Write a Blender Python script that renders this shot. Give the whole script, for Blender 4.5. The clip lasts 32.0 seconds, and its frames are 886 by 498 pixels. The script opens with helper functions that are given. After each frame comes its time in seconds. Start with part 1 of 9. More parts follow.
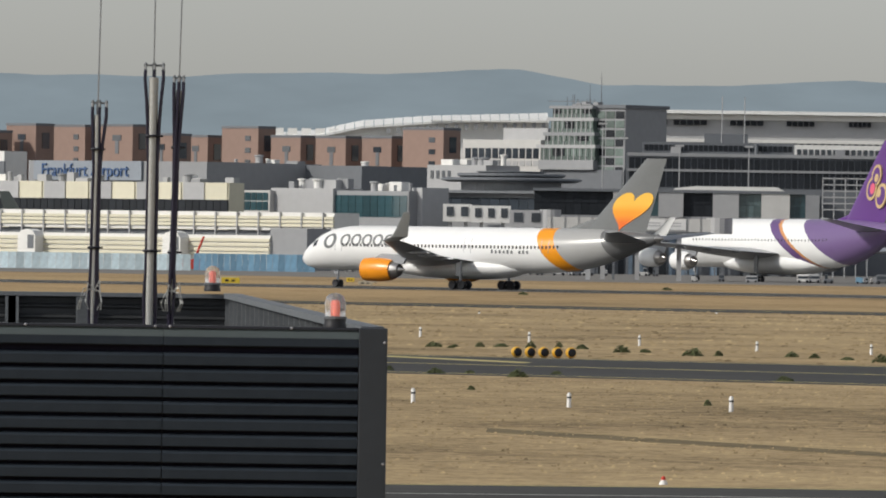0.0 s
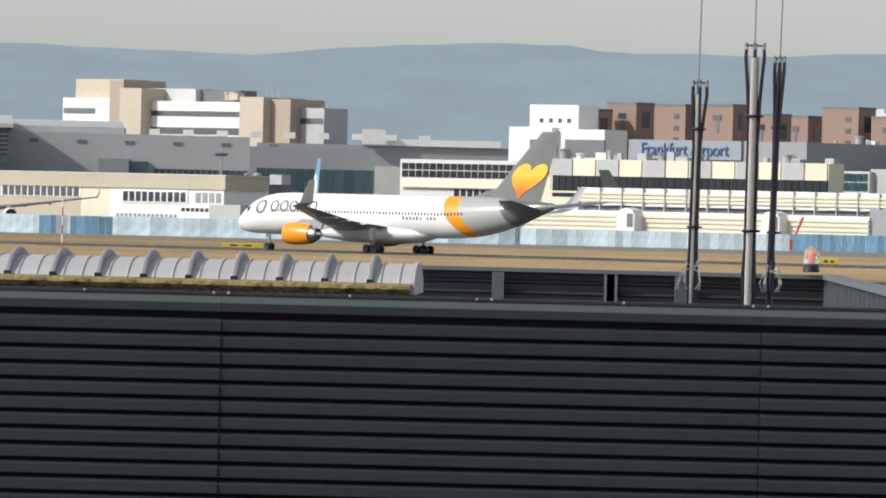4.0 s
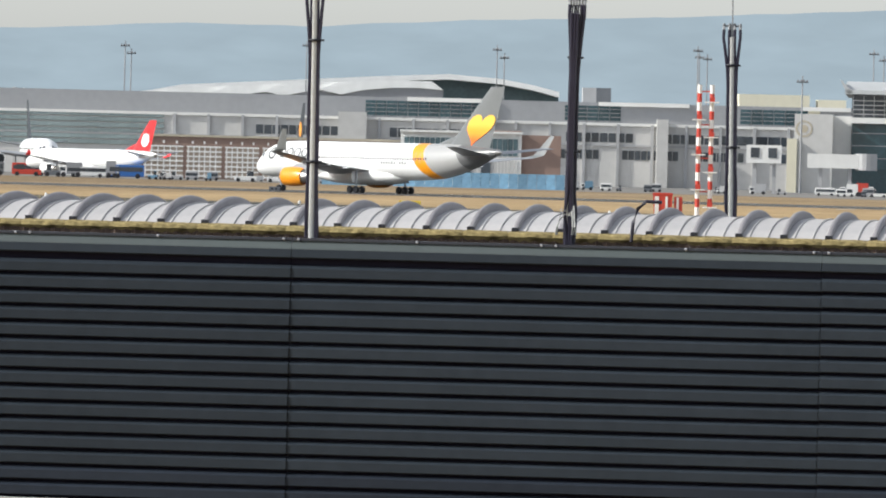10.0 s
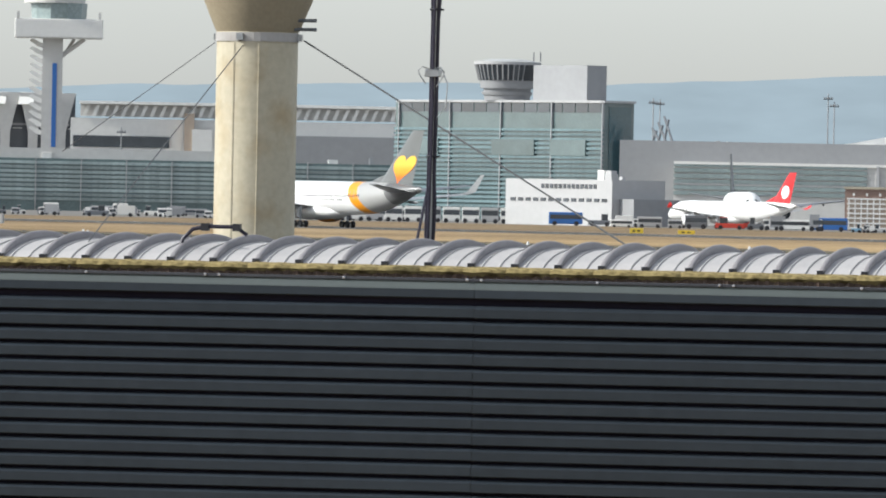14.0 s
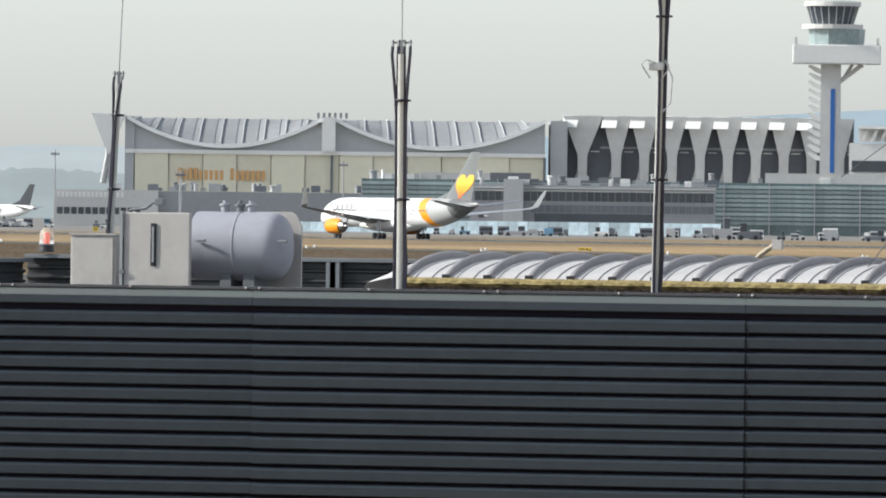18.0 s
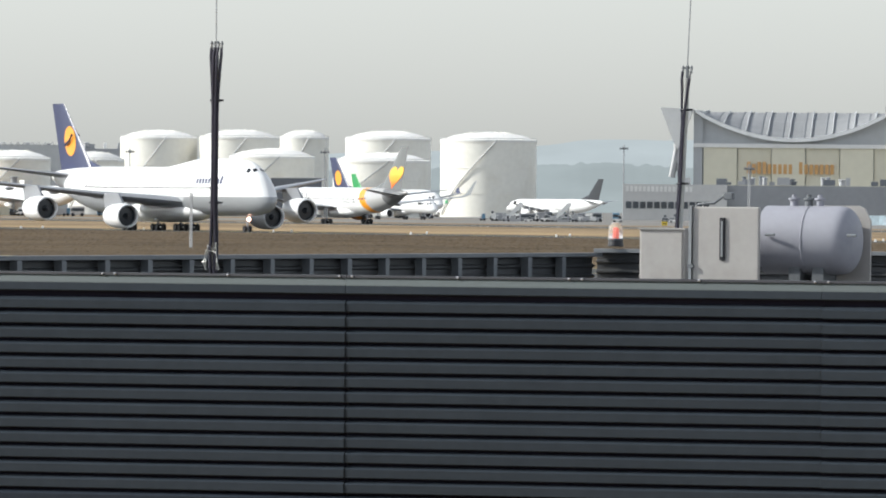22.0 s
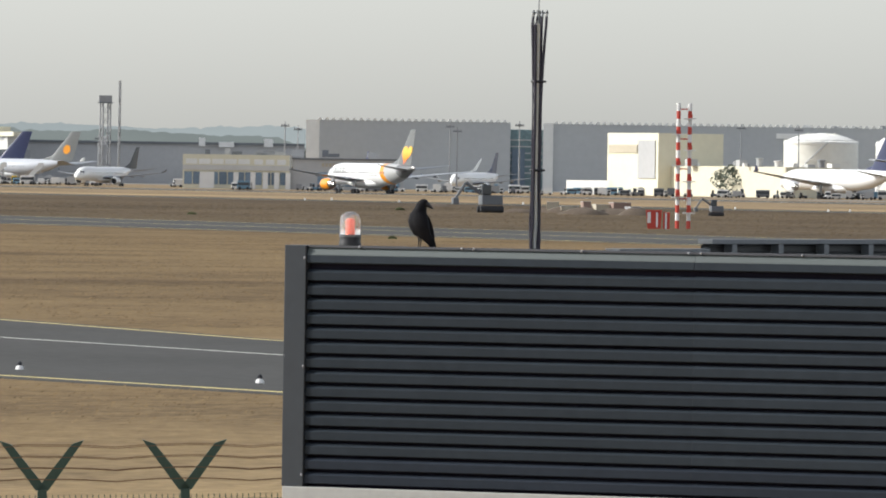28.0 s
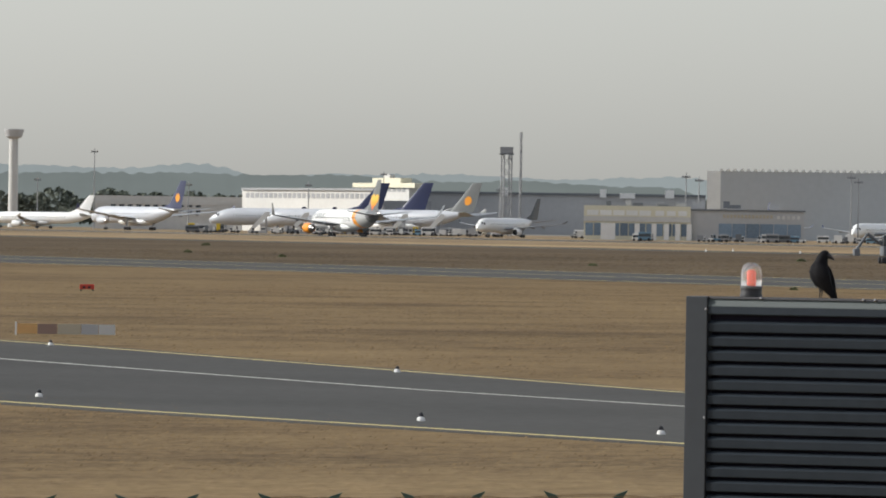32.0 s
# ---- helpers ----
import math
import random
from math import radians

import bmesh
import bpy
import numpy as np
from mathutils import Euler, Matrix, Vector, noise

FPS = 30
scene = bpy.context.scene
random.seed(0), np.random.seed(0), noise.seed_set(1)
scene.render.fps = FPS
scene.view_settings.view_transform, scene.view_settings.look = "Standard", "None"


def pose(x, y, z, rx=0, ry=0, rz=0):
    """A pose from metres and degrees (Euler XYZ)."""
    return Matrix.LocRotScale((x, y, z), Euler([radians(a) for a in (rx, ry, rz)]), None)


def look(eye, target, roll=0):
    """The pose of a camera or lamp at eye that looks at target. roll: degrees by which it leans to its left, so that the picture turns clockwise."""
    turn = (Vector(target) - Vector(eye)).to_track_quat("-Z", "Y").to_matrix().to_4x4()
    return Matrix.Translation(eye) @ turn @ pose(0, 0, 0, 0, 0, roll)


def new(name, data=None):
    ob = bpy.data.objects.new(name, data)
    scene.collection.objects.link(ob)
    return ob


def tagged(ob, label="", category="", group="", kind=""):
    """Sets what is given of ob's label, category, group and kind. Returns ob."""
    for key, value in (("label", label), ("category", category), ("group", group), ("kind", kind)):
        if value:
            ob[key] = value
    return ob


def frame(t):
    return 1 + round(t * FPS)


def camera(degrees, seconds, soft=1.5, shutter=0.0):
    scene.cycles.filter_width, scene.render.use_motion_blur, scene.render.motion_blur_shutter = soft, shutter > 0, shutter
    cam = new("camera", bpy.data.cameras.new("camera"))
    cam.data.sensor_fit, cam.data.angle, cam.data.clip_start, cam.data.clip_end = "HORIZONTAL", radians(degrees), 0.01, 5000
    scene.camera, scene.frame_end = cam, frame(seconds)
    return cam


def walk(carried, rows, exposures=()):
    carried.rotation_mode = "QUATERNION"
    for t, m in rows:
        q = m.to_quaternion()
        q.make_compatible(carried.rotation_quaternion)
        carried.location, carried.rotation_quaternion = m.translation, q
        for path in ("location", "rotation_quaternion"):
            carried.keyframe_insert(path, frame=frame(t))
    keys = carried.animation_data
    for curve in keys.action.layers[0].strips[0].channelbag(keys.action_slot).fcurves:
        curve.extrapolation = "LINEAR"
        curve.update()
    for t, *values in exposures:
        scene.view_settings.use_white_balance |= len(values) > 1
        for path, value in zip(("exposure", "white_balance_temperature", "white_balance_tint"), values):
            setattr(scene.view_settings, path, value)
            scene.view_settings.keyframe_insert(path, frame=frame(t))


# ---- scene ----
EYE = 4.8          # height of the terrace camera over the airfield
F = 16500.0        # bearings and elevations below are in 1/F radians, left and up positive
cam = camera(5.4407, 32.0, 1.9)
walk(cam, [
    (0.0, pose(0, 0, EYE, 90.0000, -0.865, 0.0000)),
    (0.5, pose(0, 0, EYE, 89.9247, -0.996, 0.3509)),
    (1.0, pose(0, 0, EYE, 89.8498, -1.273, 0.5824)),
    (1.5, pose(0, 0, EYE, 89.8034, -1.384, 0.8261)),
    (2.0, pose(0, 0, EYE, 89.7923, -1.490, 1.1530)),
    (2.5, pose(0, 0, EYE, 89.7720, -1.478, 1.6109)),
    (3.0, pose(0, 0, EYE, 89.7643, -1.544, 2.3286)),
    (3.5, pose(0, 0, EYE, 89.8171, -1.447, 3.0042)),
    (4.0, pose(0, 0, EYE, 89.8040, -1.429, 3.6817)),
    (4.5, pose(0, 0, EYE, 89.7410, -1.474, 4.1524)),
    (6.5, pose(0, 0, EYE, 89.7905, -1.204, 6.5202)),
    (7.0, pose(0, 0, EYE, 89.8304, -1.287, 7.0050)),
    (7.5, pose(0, 0, EYE, 89.8391, -1.263, 7.5685)),
    (8.0, pose(0, 0, EYE, 89.8575, -1.183, 8.2685)),
    (8.5, pose(0, 0, EYE, 89.8260, -1.224, 8.8131)),
    (9.0, pose(0, 0, EYE, 89.6954, -1.406, 9.4241)),
    (9.5, pose(0, 0, EYE, 89.5920, -1.481, 9.9901)),
    (10.0, pose(0, 0, EYE, 89.4682, -1.436, 10.6680)),
    (10.5, pose(0, 0, EYE, 89.4679, -1.440, 11.1787)),
    (11.0, pose(0, 0, EYE, 89.6088, -1.432, 11.7006)),
    (11.5, pose(0, 0, EYE, 89.7431, -1.503, 12.1633)),
    (12.0, pose(0, 0, EYE, 89.7901, -1.427, 12.7052)),
    (12.5, pose(0, 0, EYE, 89.8439, -1.474, 13.2435)),
    (13.0, pose(0, 0, EYE, 89.8440, -1.135, 13.9175)),
    (13.5, pose(0, 0, EYE, 89.7939, -1.168, 14.4877)),
    (14.0, pose(0, 0, EYE, 89.6993, -1.152, 14.9895)),
    (14.5, pose(0, 0, EYE, 89.6284, -1.127, 15.4282)),
    (16.5, pose(0, 0, EYE, 89.6772, -1.061, 17.4220)),
    (17.0, pose(0, 0, EYE, 89.7402, -0.854, 18.2312)),
    (17.5, pose(0, 0, EYE, 89.7420, -0.651, 19.0668)),
    (18.0, pose(0, 0, EYE, 89.7800, -0.711, 19.7752)),
    (18.5, pose(0, 0, EYE, 89.8073, -0.796, 20.2238)),
    (19.0, pose(0, 0, EYE, 89.8253, -0.993, 20.5348)),
    (19.5, pose(0, 0, EYE, 89.8839, -0.846, 20.9457)),
    (20.0, pose(0, 0, EYE, 89.9738, -0.891, 21.5497)),
    (20.5, pose(0, 0, EYE, 89.9933, -0.832, 22.1409)),
    (21.0, pose(0, 0, EYE, 89.9290, -0.704, 22.6239)),
    (21.5, pose(0, 0, EYE, 89.8227, -0.600, 22.9250)),
    (22.0, pose(0, 0, EYE, 89.7078, -0.521, 23.2699)),
    (22.5, pose(0, 0, EYE, 89.6570, -0.564, 23.5892)),
    (23.0, pose(0, 0, EYE, 89.6247, -0.659, 23.8048)),
    (23.5, pose(0, 0, EYE, 89.5738, -0.866, 23.9952)),
    (24.0, pose(0, 0, EYE, 89.5342, -1.107, 24.3622)),
    (24.5, pose(0, 0, EYE, 89.5183, -1.281, 24.8441)),
    (25.0, pose(0, 0, EYE, 89.5536, -1.082, 25.5790)),
    (25.5, pose(0, 0, EYE, 89.6032, -1.094, 26.1479)),
    (26.0, pose(0, 0, EYE, 89.6912, -1.027, 26.6872)),
    (26.5, pose(0, 0, EYE, 89.7845, -1.032, 27.0922)),
    (28.5, pose(0, 0, EYE, 89.5188, -0.827, 28.6146)),
    (29.0, pose(0, 0, EYE, 89.6165, -0.839, 29.0179)),
    (29.5, pose(0, 0, EYE, 89.7695, -0.925, 29.4072)),
    (30.0, pose(0, 0, EYE, 89.8600, -0.995, 29.6875)),
    (30.5, pose(0, 0, EYE, 89.8609, -0.932, 29.8479)),
    (31.0, pose(0, 0, EYE, 89.7901, -0.875, 30.0416)),
    (31.5, pose(0, 0, EYE, 89.7515, -0.804, 30.2909)),
    (32.0, pose(0, 0, EYE, 89.8253, -0.847, 30.6935)),
], exposures=[(0.0, -0.25, 6450, 10), (1.5, -0.12, 6400, 10), (3.5, 0.16, 6300, 10), (6.5, 0.4, 6300, 9), (9.0, 0.5, 6250, 9), (10.0, 0.58, 6250, 9), (11.0, 0.74, 6250, 9), (12.5, 0.68, 6200, 8), (14.0, 0.6, 6200, 8), (18.0, 0.74, 6200, 8), (21.0, 0.62, 6200, 8), (23.0, 0.74, 6200, 8), (26.0, 0.72, 6250, 8), (28.5, 0.54, 6330, 9), (30.0, 0.38, 6370, 9), (32.0, 0.26, 6370, 9)])

# ---- light ----
SUN_LEFT, SUN_HIGH = 112.0, 32.0
world = bpy.data.worlds.new("world")
scene.world = world
world.use_nodes = True
wn = world.node_tree.nodes
sky = wn.new("ShaderNodeTexSky")
sky.sky_type, sky.sun_disc = "NISHITA", False
sky.sun_elevation, sky.sun_rotation = radians(SUN_HIGH), radians(-SUN_LEFT)
sky.air_density, sky.dust_density, sky.ozone_density, sky.altitude = 1.0, 1.0, 2.0, 0
wn["Background"].inputs["Strength"].default_value = 0.128
haze = wn.new("ShaderNodeHueSaturation")      # thin high haze takes most of the blue out
haze.inputs["Saturation"].default_value = 0.3
world.node_tree.links.new(sky.outputs[0], haze.inputs["Color"])
world.node_tree.links.new(haze.outputs[0], wn["Background"].inputs["Color"])
sun = new("sun", bpy.data.lights.new("sun", "SUN"))
sun.data.energy, sun.data.angle, sun.data.color = 3.5, radians(0.6), (1.0, 0.95, 0.86)
_s = Vector((-math.sin(radians(SUN_LEFT)) * math.cos(radians(SUN_HIGH)), math.cos(radians(SUN_LEFT)) * math.cos(radians(SUN_HIGH)), math.sin(radians(SUN_HIGH))))
sun.matrix_world = look(_s * 100, (0, 0, 0))


# ---- materials ----
def mat(name, color, rough=0.6, metal=0.0, vary=0.12, scale=1.0, bump=0.0, fine=12.0, dirt=None, emit=0.0, per=0.0, spec=0.5):
    """A procedural surface: two scales of colour change, optional stains, relief and a change from piece to piece."""
    m = bpy.data.materials.new(name)
    m.use_nodes = True
    n, l = m.node_tree.nodes, m.node_tree.links
    bsdf = n["Principled BSDF"]
    bsdf.inputs["Roughness"].default_value, bsdf.inputs["Metallic"].default_value = rough, metal
    bsdf.inputs["Specular IOR Level"].default_value = spec
    co = n.new("ShaderNodeTexCoord")
    big, small = n.new("ShaderNodeTexNoise"), n.new("ShaderNodeTexNoise")
    big.inputs["Scale"].default_value, small.inputs["Scale"].default_value = scale, scale * fine
    big.inputs["Detail"].default_value, small.inputs["Detail"].default_value = 4, 3
    for t in (big, small):
        l.new(co.outputs["Object"], t.inputs["Vector"])
    add = n.new("ShaderNodeMath")
    add.operation = "ADD"
    l.new(big.outputs["Fac"], add.inputs[0]), l.new(small.outputs["Fac"], add.inputs[1])
    rng = n.new("ShaderNodeMapRange")
    for k, v in zip(("From Min", "From Max", "To Min", "To Max"), (0.6, 1.4, 1 - vary, 1 + vary)):
        rng.inputs[k].default_value = v
    l.new(add.outputs[0], rng.inputs["Value"])
    out = rng.outputs["Result"]
    if per:
        info, r2, mul = n.new("ShaderNodeObjectInfo"), n.new("ShaderNodeMapRange"), n.new("ShaderNodeMath")
        r2.inputs["To Min"].default_value, r2.inputs["To Max"].default_value = 1 - per, 1 + per
        l.new(info.outputs["Random"], r2.inputs["Value"])
        mul.operation = "MULTIPLY"
        l.new(out, mul.inputs[0]), l.new(r2.outputs["Result"], mul.inputs[1])
        out = mul.outputs[0]
    mix = n.new("ShaderNodeVectorMath")
    mix.operation = "SCALE"
    if dirt:
        dm, dn = n.new("ShaderNodeMix"), n.new("ShaderNodeTexNoise")
        dm.data_type = "RGBA"
        dn.inputs["Scale"].default_value, dn.inputs["Detail"].default_value = scale * 2.3, 6
        ramp = n.new("ShaderNodeMapRange")
        ramp.inputs["From Min"].default_value, ramp.inputs["From Max"].default_value = 0.5, 0.72
        l.new(co.outputs["Object"], dn.inputs["Vector"]), l.new(dn.outputs["Fac"], ramp.inputs["Value"])
        l.new(ramp.outputs["Result"], dm.inputs["Factor"])
        dm.inputs["A"].default_value, dm.inputs["B"].default_value = (*color, 1), (*dirt, 1)
        l.new(dm.outputs["Result"], mix.inputs[0])
    else:
        mix.inputs[0].default_value = color
    l.new(out, mix.inputs["Scale"])
    l.new(mix.outputs[0], bsdf.inputs["Base Color"])
    if bump:
        b = n.new("ShaderNodeBump")
        b.inputs["Strength"].default_value, b.inputs["Distance"].default_value = 0.6, bump
        l.new(small.outputs["Fac"], b.inputs["Height"]), l.new(b.outputs[0], bsdf.inputs["Normal"])
    if emit:
        bsdf.inputs["Emission Color"].default_value, bsdf.inputs["Emission Strength"].default_value = (*color, 1), emit
    return m


def glass(name, color, rough=0.08):
    """Dark reflecting window glass."""
    m = mat(name, color, rough, 0.0, 0.25, 0.15, per=0.25)
    m.node_tree.nodes["Principled BSDF"].inputs["Specular IOR Level"].default_value = 0.8
    return m


M = dict(
    asphalt=mat("asphalt", (0.058, 0.057, 0.055), 0.95, 0, 0.3, 0.05, 0.004, 40, spec=0.15),
    asphalt_wet=mat("worn_asphalt", (0.05, 0.049, 0.048), 0.85, 0, 0.35, 0.03, 0.002, 30, spec=0.2),
    concrete=mat("concrete_apron", (0.19, 0.182, 0.17), 0.95, 0, 0.2, 0.02, 0.0, 30, spec=0.15),
    paint_white=mat("road_paint_white", (0.42, 0.42, 0.39), 0.7, 0, 0.2, 0.3),
    paint_yellow=mat("road_paint_yellow", (0.5, 0.42, 0.16), 0.7, 0, 0.25, 0.3),
    clad=mat("anthracite_cladding", (0.0258, 0.0325, 0.0415), 0.5, 0.0, 0.14, 0.5, 0.0, 18, per=0.08, spec=0.1),
    clad_low=mat("lower_cladding", (0.0215, 0.027, 0.0375), 0.5, 0.0, 0.14, 0.6, 0.0, 18, per=0.06, spec=0.1),
    cap=mat("dark_cap", (0.016, 0.016, 0.021), 0.5, 0.2, 0.15, 1.0),
    # black put into the cladding grooves for the shade inside them
    groove_shade=mat("groove_shade_black", (0.011, 0.01, 0.018), 0.9, 0, 0.2, 2.0, spec=0.1),
    trim=mat("light_trim", (0.066, 0.081, 0.083), 0.5, 0.0, 0.08, 0.8, spec=0.4),
    post=mat("corner_flashing", (0.036, 0.041, 0.049), 0.42, 0.3, 0.08, 0.8),
    pole=mat("mast_steel", (0.42, 0.42, 0.4), 0.4, 0.35, 0.12, 3.0),
    steel=mat("galvanised_steel", (0.34, 0.35, 0.36), 0.36, 0.85, 0.12, 3.0),
    rail=mat("rail_steel", (0.13, 0.14, 0.15), 0.55, 0.1, 0.15, 2.0),
    inner=mat("inner_sheet", (0.035, 0.037, 0.04), 0.6, 0.1, 0.2, 1.0),
    screw=mat("screw_head", (0.3, 0.3, 0.32), 0.45, 0.4, 0.1, 20),
    rubber=mat("black_rubber", (0.012, 0.012, 0.016), 0.5, 0, 0.2, 6.0),
    cable=mat("black_cable", (0.009, 0.006, 0.02), 0.5, 0, 0.2, 6.0),
    vault=mat("skylight_sheet", (0.46, 0.445, 0.44), 0.55, 0, 0.08, 1.2, 0.0, 20, dirt=(0.42, 0.41, 0.41), per=0.04, spec=0.3),
    # rib grey lowered so the arches read as dark as their shaded sides
    rib=mat("skylight_rib", (0.26, 0.248, 0.256), 0.6, 0, 0.15, 3.0, per=0.06, spec=0.3),
    moss=mat("mossy_edge", (0.27, 0.215, 0.1), 0.95, 0, 0.6, 3.5, 0.02, 7, dirt=(0.075, 0.055, 0.025), spec=0.1),
    eave=mat("eave_sheet", (0.1, 0.07, 0.055), 0.8, 0, 0.4, 2.0, 0.0, 8, spec=0.1),
    stack=mat("weathered_stack", (0.47, 0.42, 0.31), 0.6, 0, 0.14, 1.2, 0.0, 14, dirt=(0.4, 0.32, 0.2)),
    stack_dark=mat("stack_cone", (0.3, 0.25, 0.17), 0.6, 0, 0.15, 2.0, 0.0, 14),
    cabinet=mat("cabinet_paint", (0.38, 0.362, 0.345), 0.5, 0, 0.05, 1.5, dirt=(0.33, 0.31, 0.29), spec=0.3),
    tank=mat("tank_paint", (0.3, 0.302, 0.34), 0.5, 0.0, 0.06, 1.5, dirt=(0.25, 0.25, 0.285), spec=0.3),
    plinth=mat("plinth_render", (0.34, 0.34, 0.33), 0.85, 0, 0.1, 1.0, 0.004),
    roofing=mat("roof_felt", (0.09, 0.09, 0.09), 0.9, 0, 0.25, 0.7, 0.005),
    fence=mat("green_fence", (0.035, 0.07, 0.055), 0.55, 0.2, 0.15, 4.0),
    wire=mat("guy_wire_steel", (0.06, 0.062, 0.065), 0.5, 0.3, 0.1, 4.0),
    barb=mat("rusty_wire", (0.16, 0.09, 0.05), 0.8, 0.3, 0.3, 8.0),
    lamp_red=mat("lamp_red_insert", (0.82, 0.16, 0.1), 0.5, 0, 0.1, 5, emit=0.35),
    feather=mat("crow_feathers", (0.007, 0.007, 0.009), 0.8, 0, 0.35, 25.0, 0.002, spec=0.15),
)
lens = bpy.data.materials.new("lamp_lens")
lens.use_nodes = True
_b = lens.node_tree.nodes["Principled BSDF"]
_b.inputs["Base Color"].default_value = (0.95, 0.93, 0.93, 1)
_b.inputs["Roughness"].default_value, _b.inputs["Transmission Weight"].default_value, _b.inputs["IOR"].default_value = 0.12, 0.85, 1.25
M["lens"] = lens


# ---- building helpers ----
def spot(b, d):
    """The place on the ground at bearing b and distance d."""
    return Vector((-math.sin(b / F) * d, math.cos(b / F) * d, 0))


def rise(e, d):
    """The height that shows at elevation e at distance d."""
    return EYE + e * d / F


def part(name, bm, material, parent=None, label="", at=None, smooth=False, recalc=True):
    """Links a bmesh as one mesh object under a thing or a part."""
    if recalc:
        bmesh.ops.recalc_face_normals(bm, faces=bm.faces[:])
    me = bpy.data.meshes.new(name)
    bm.to_mesh(me)
    bm.free()
    if smooth:
        me.shade_smooth()
        me.set_sharp_from_angle(angle=radians(40))
    for m in material if isinstance(material, (list, tuple)) else [material]:
        me.materials.append(m)
    ob = new(name, me)
    if parent:
        ob.parent = parent
    if at is not None:
        ob.matrix_basis = at if isinstance(at, Matrix) else Matrix.Translation(at)
    if label:
        tagged(ob, label)
    return ob


def again(ob, name, parent, at):
    """Another piece on the same mesh."""
    o = new(name, ob.data)
    o.parent = parent
    o.matrix_basis = at if isinstance(at, Matrix) else Matrix.Translation(at)
    return o


def thing(name, label, category, at=None, group="", kind=""):
    """An empty at the base of a thing; its parts go under it."""
    ob = new(name)
    if at is not None:
        ob.matrix_basis = at if isinstance(at, Matrix) else Matrix.Translation(at)
    return tagged(ob, label, category, group, kind)


def box(bm, x0, x1, y0, y1, z0, z1, bev=0.0):
    vs = [bm.verts.new((x, y, z)) for z in (z0, z1) for y in (y0, y1) for x in (x0, x1)]
    for f in ((0, 2, 3, 1), (4, 5, 7, 6), (0, 1, 5, 4), (2, 6, 7, 3), (0, 4, 6, 2), (1, 3, 7, 5)):
        bm.faces.new([vs[i] for i in f])
    if bev:
        es = [e for e in bm.edges if all(v in vs for v in e.verts)]
        bmesh.ops.bevel(bm, geom=es, offset=bev, segments=2, affect="EDGES", profile=0.6)
    return bm


def boxed(*a, bev=0.0):
    return box(bmesh.new(), *a, bev=bev)


def ring_skin(bm, rings, closed=True, caps=True):
    """Joins rings of points into a skin."""
    rows = [[bm.verts.new(p) for p in r] for r in rings]
    for a, b in zip(rows, rows[1:]):
        n = len(a)
        for i in range(n if closed else n - 1):
            j = (i + 1) % n
            bm.faces.new((a[i], a[j], b[j], b[i]))
    if caps and closed:
        bm.faces.new(rows[0][::-1]), bm.faces.new(rows[-1])
    return bm


def lathe(bm, profile, n=20, base=Matrix(), caps=True):
    """A turned body from (radius, height) pairs round z."""
    rings = [[base @ Vector((r * math.cos(2 * math.pi * i / n), r * math.sin(2 * math.pi * i / n), z)) for i in range(n)] for r, z in profile]
    return ring_skin(bm, rings, True, caps)


def tube(bm, points, r, n=8, r2=None):
    """A round bar along points."""
    pts = [Vector(p) for p in points]
    rings = []
    for i, p in enumerate(pts):
        d = (pts[min(i + 1, len(pts) - 1)] - pts[max(i - 1, 0)]).normalized()
        a = d.orthogonal().normalized() if abs(d.z) < 0.9 else d.cross(Vector((0, 1, 0))).normalized()
        c = d.cross(a)
        rr = r if r2 is None else r + (r2 - r) * i / max(1, len(pts) - 1)
        rings.append([p + (a * math.cos(2 * math.pi * k / n) + c * math.sin(2 * math.pi * k / n)) * rr for k in range(n)])
    return ring_skin(bm, rings)


def prism(bm, outline, axis, a, b):
    """A flat outline pushed from a to b along an axis (0, 1 or 2); the outline gives the other two."""
    def put(p, t):
        q = list(p)
        q.insert(axis, t)
        return q
    return ring_skin(bm, [[put(p, a) for p in outline], [put(p, b) for p in outline]])


def letters(name, text, size, material, parent, at, depth=0.02, label=""):
    """Raised lettering as a mesh."""
    cu = bpy.data.curves.new(name, "FONT")
    cu.body, cu.size, cu.extrude, cu.align_x = text, size, depth, "LEFT"
    tmp = bpy.data.objects.new("tmp", cu)
    scene.collection.objects.link(tmp)
    me = bpy.data.meshes.new_from_object(tmp.evaluated_get(bpy.context.evaluated_depsgraph_get()))
    bpy.data.objects.remove(tmp)
    me.materials.append(material)
    ob = new(name, me)
    ob.parent = parent
    ob.matrix_basis = at
    if label:
        tagged(ob, label)
    return ob


# ---- the airfield: everything runs along the take-off line ----
ALONG = radians(39.2)
LINE, CROSS = Vector((-math.cos(ALONG), math.sin(ALONG), 0)), Vector((math.sin(ALONG), math.cos(ALONG), 0))


def field(p, s, z=0.0):
    """p metres across from the camera, s metres along the take-off line."""
    return CROSS * p + LINE * s + Vector((0, 0, z))


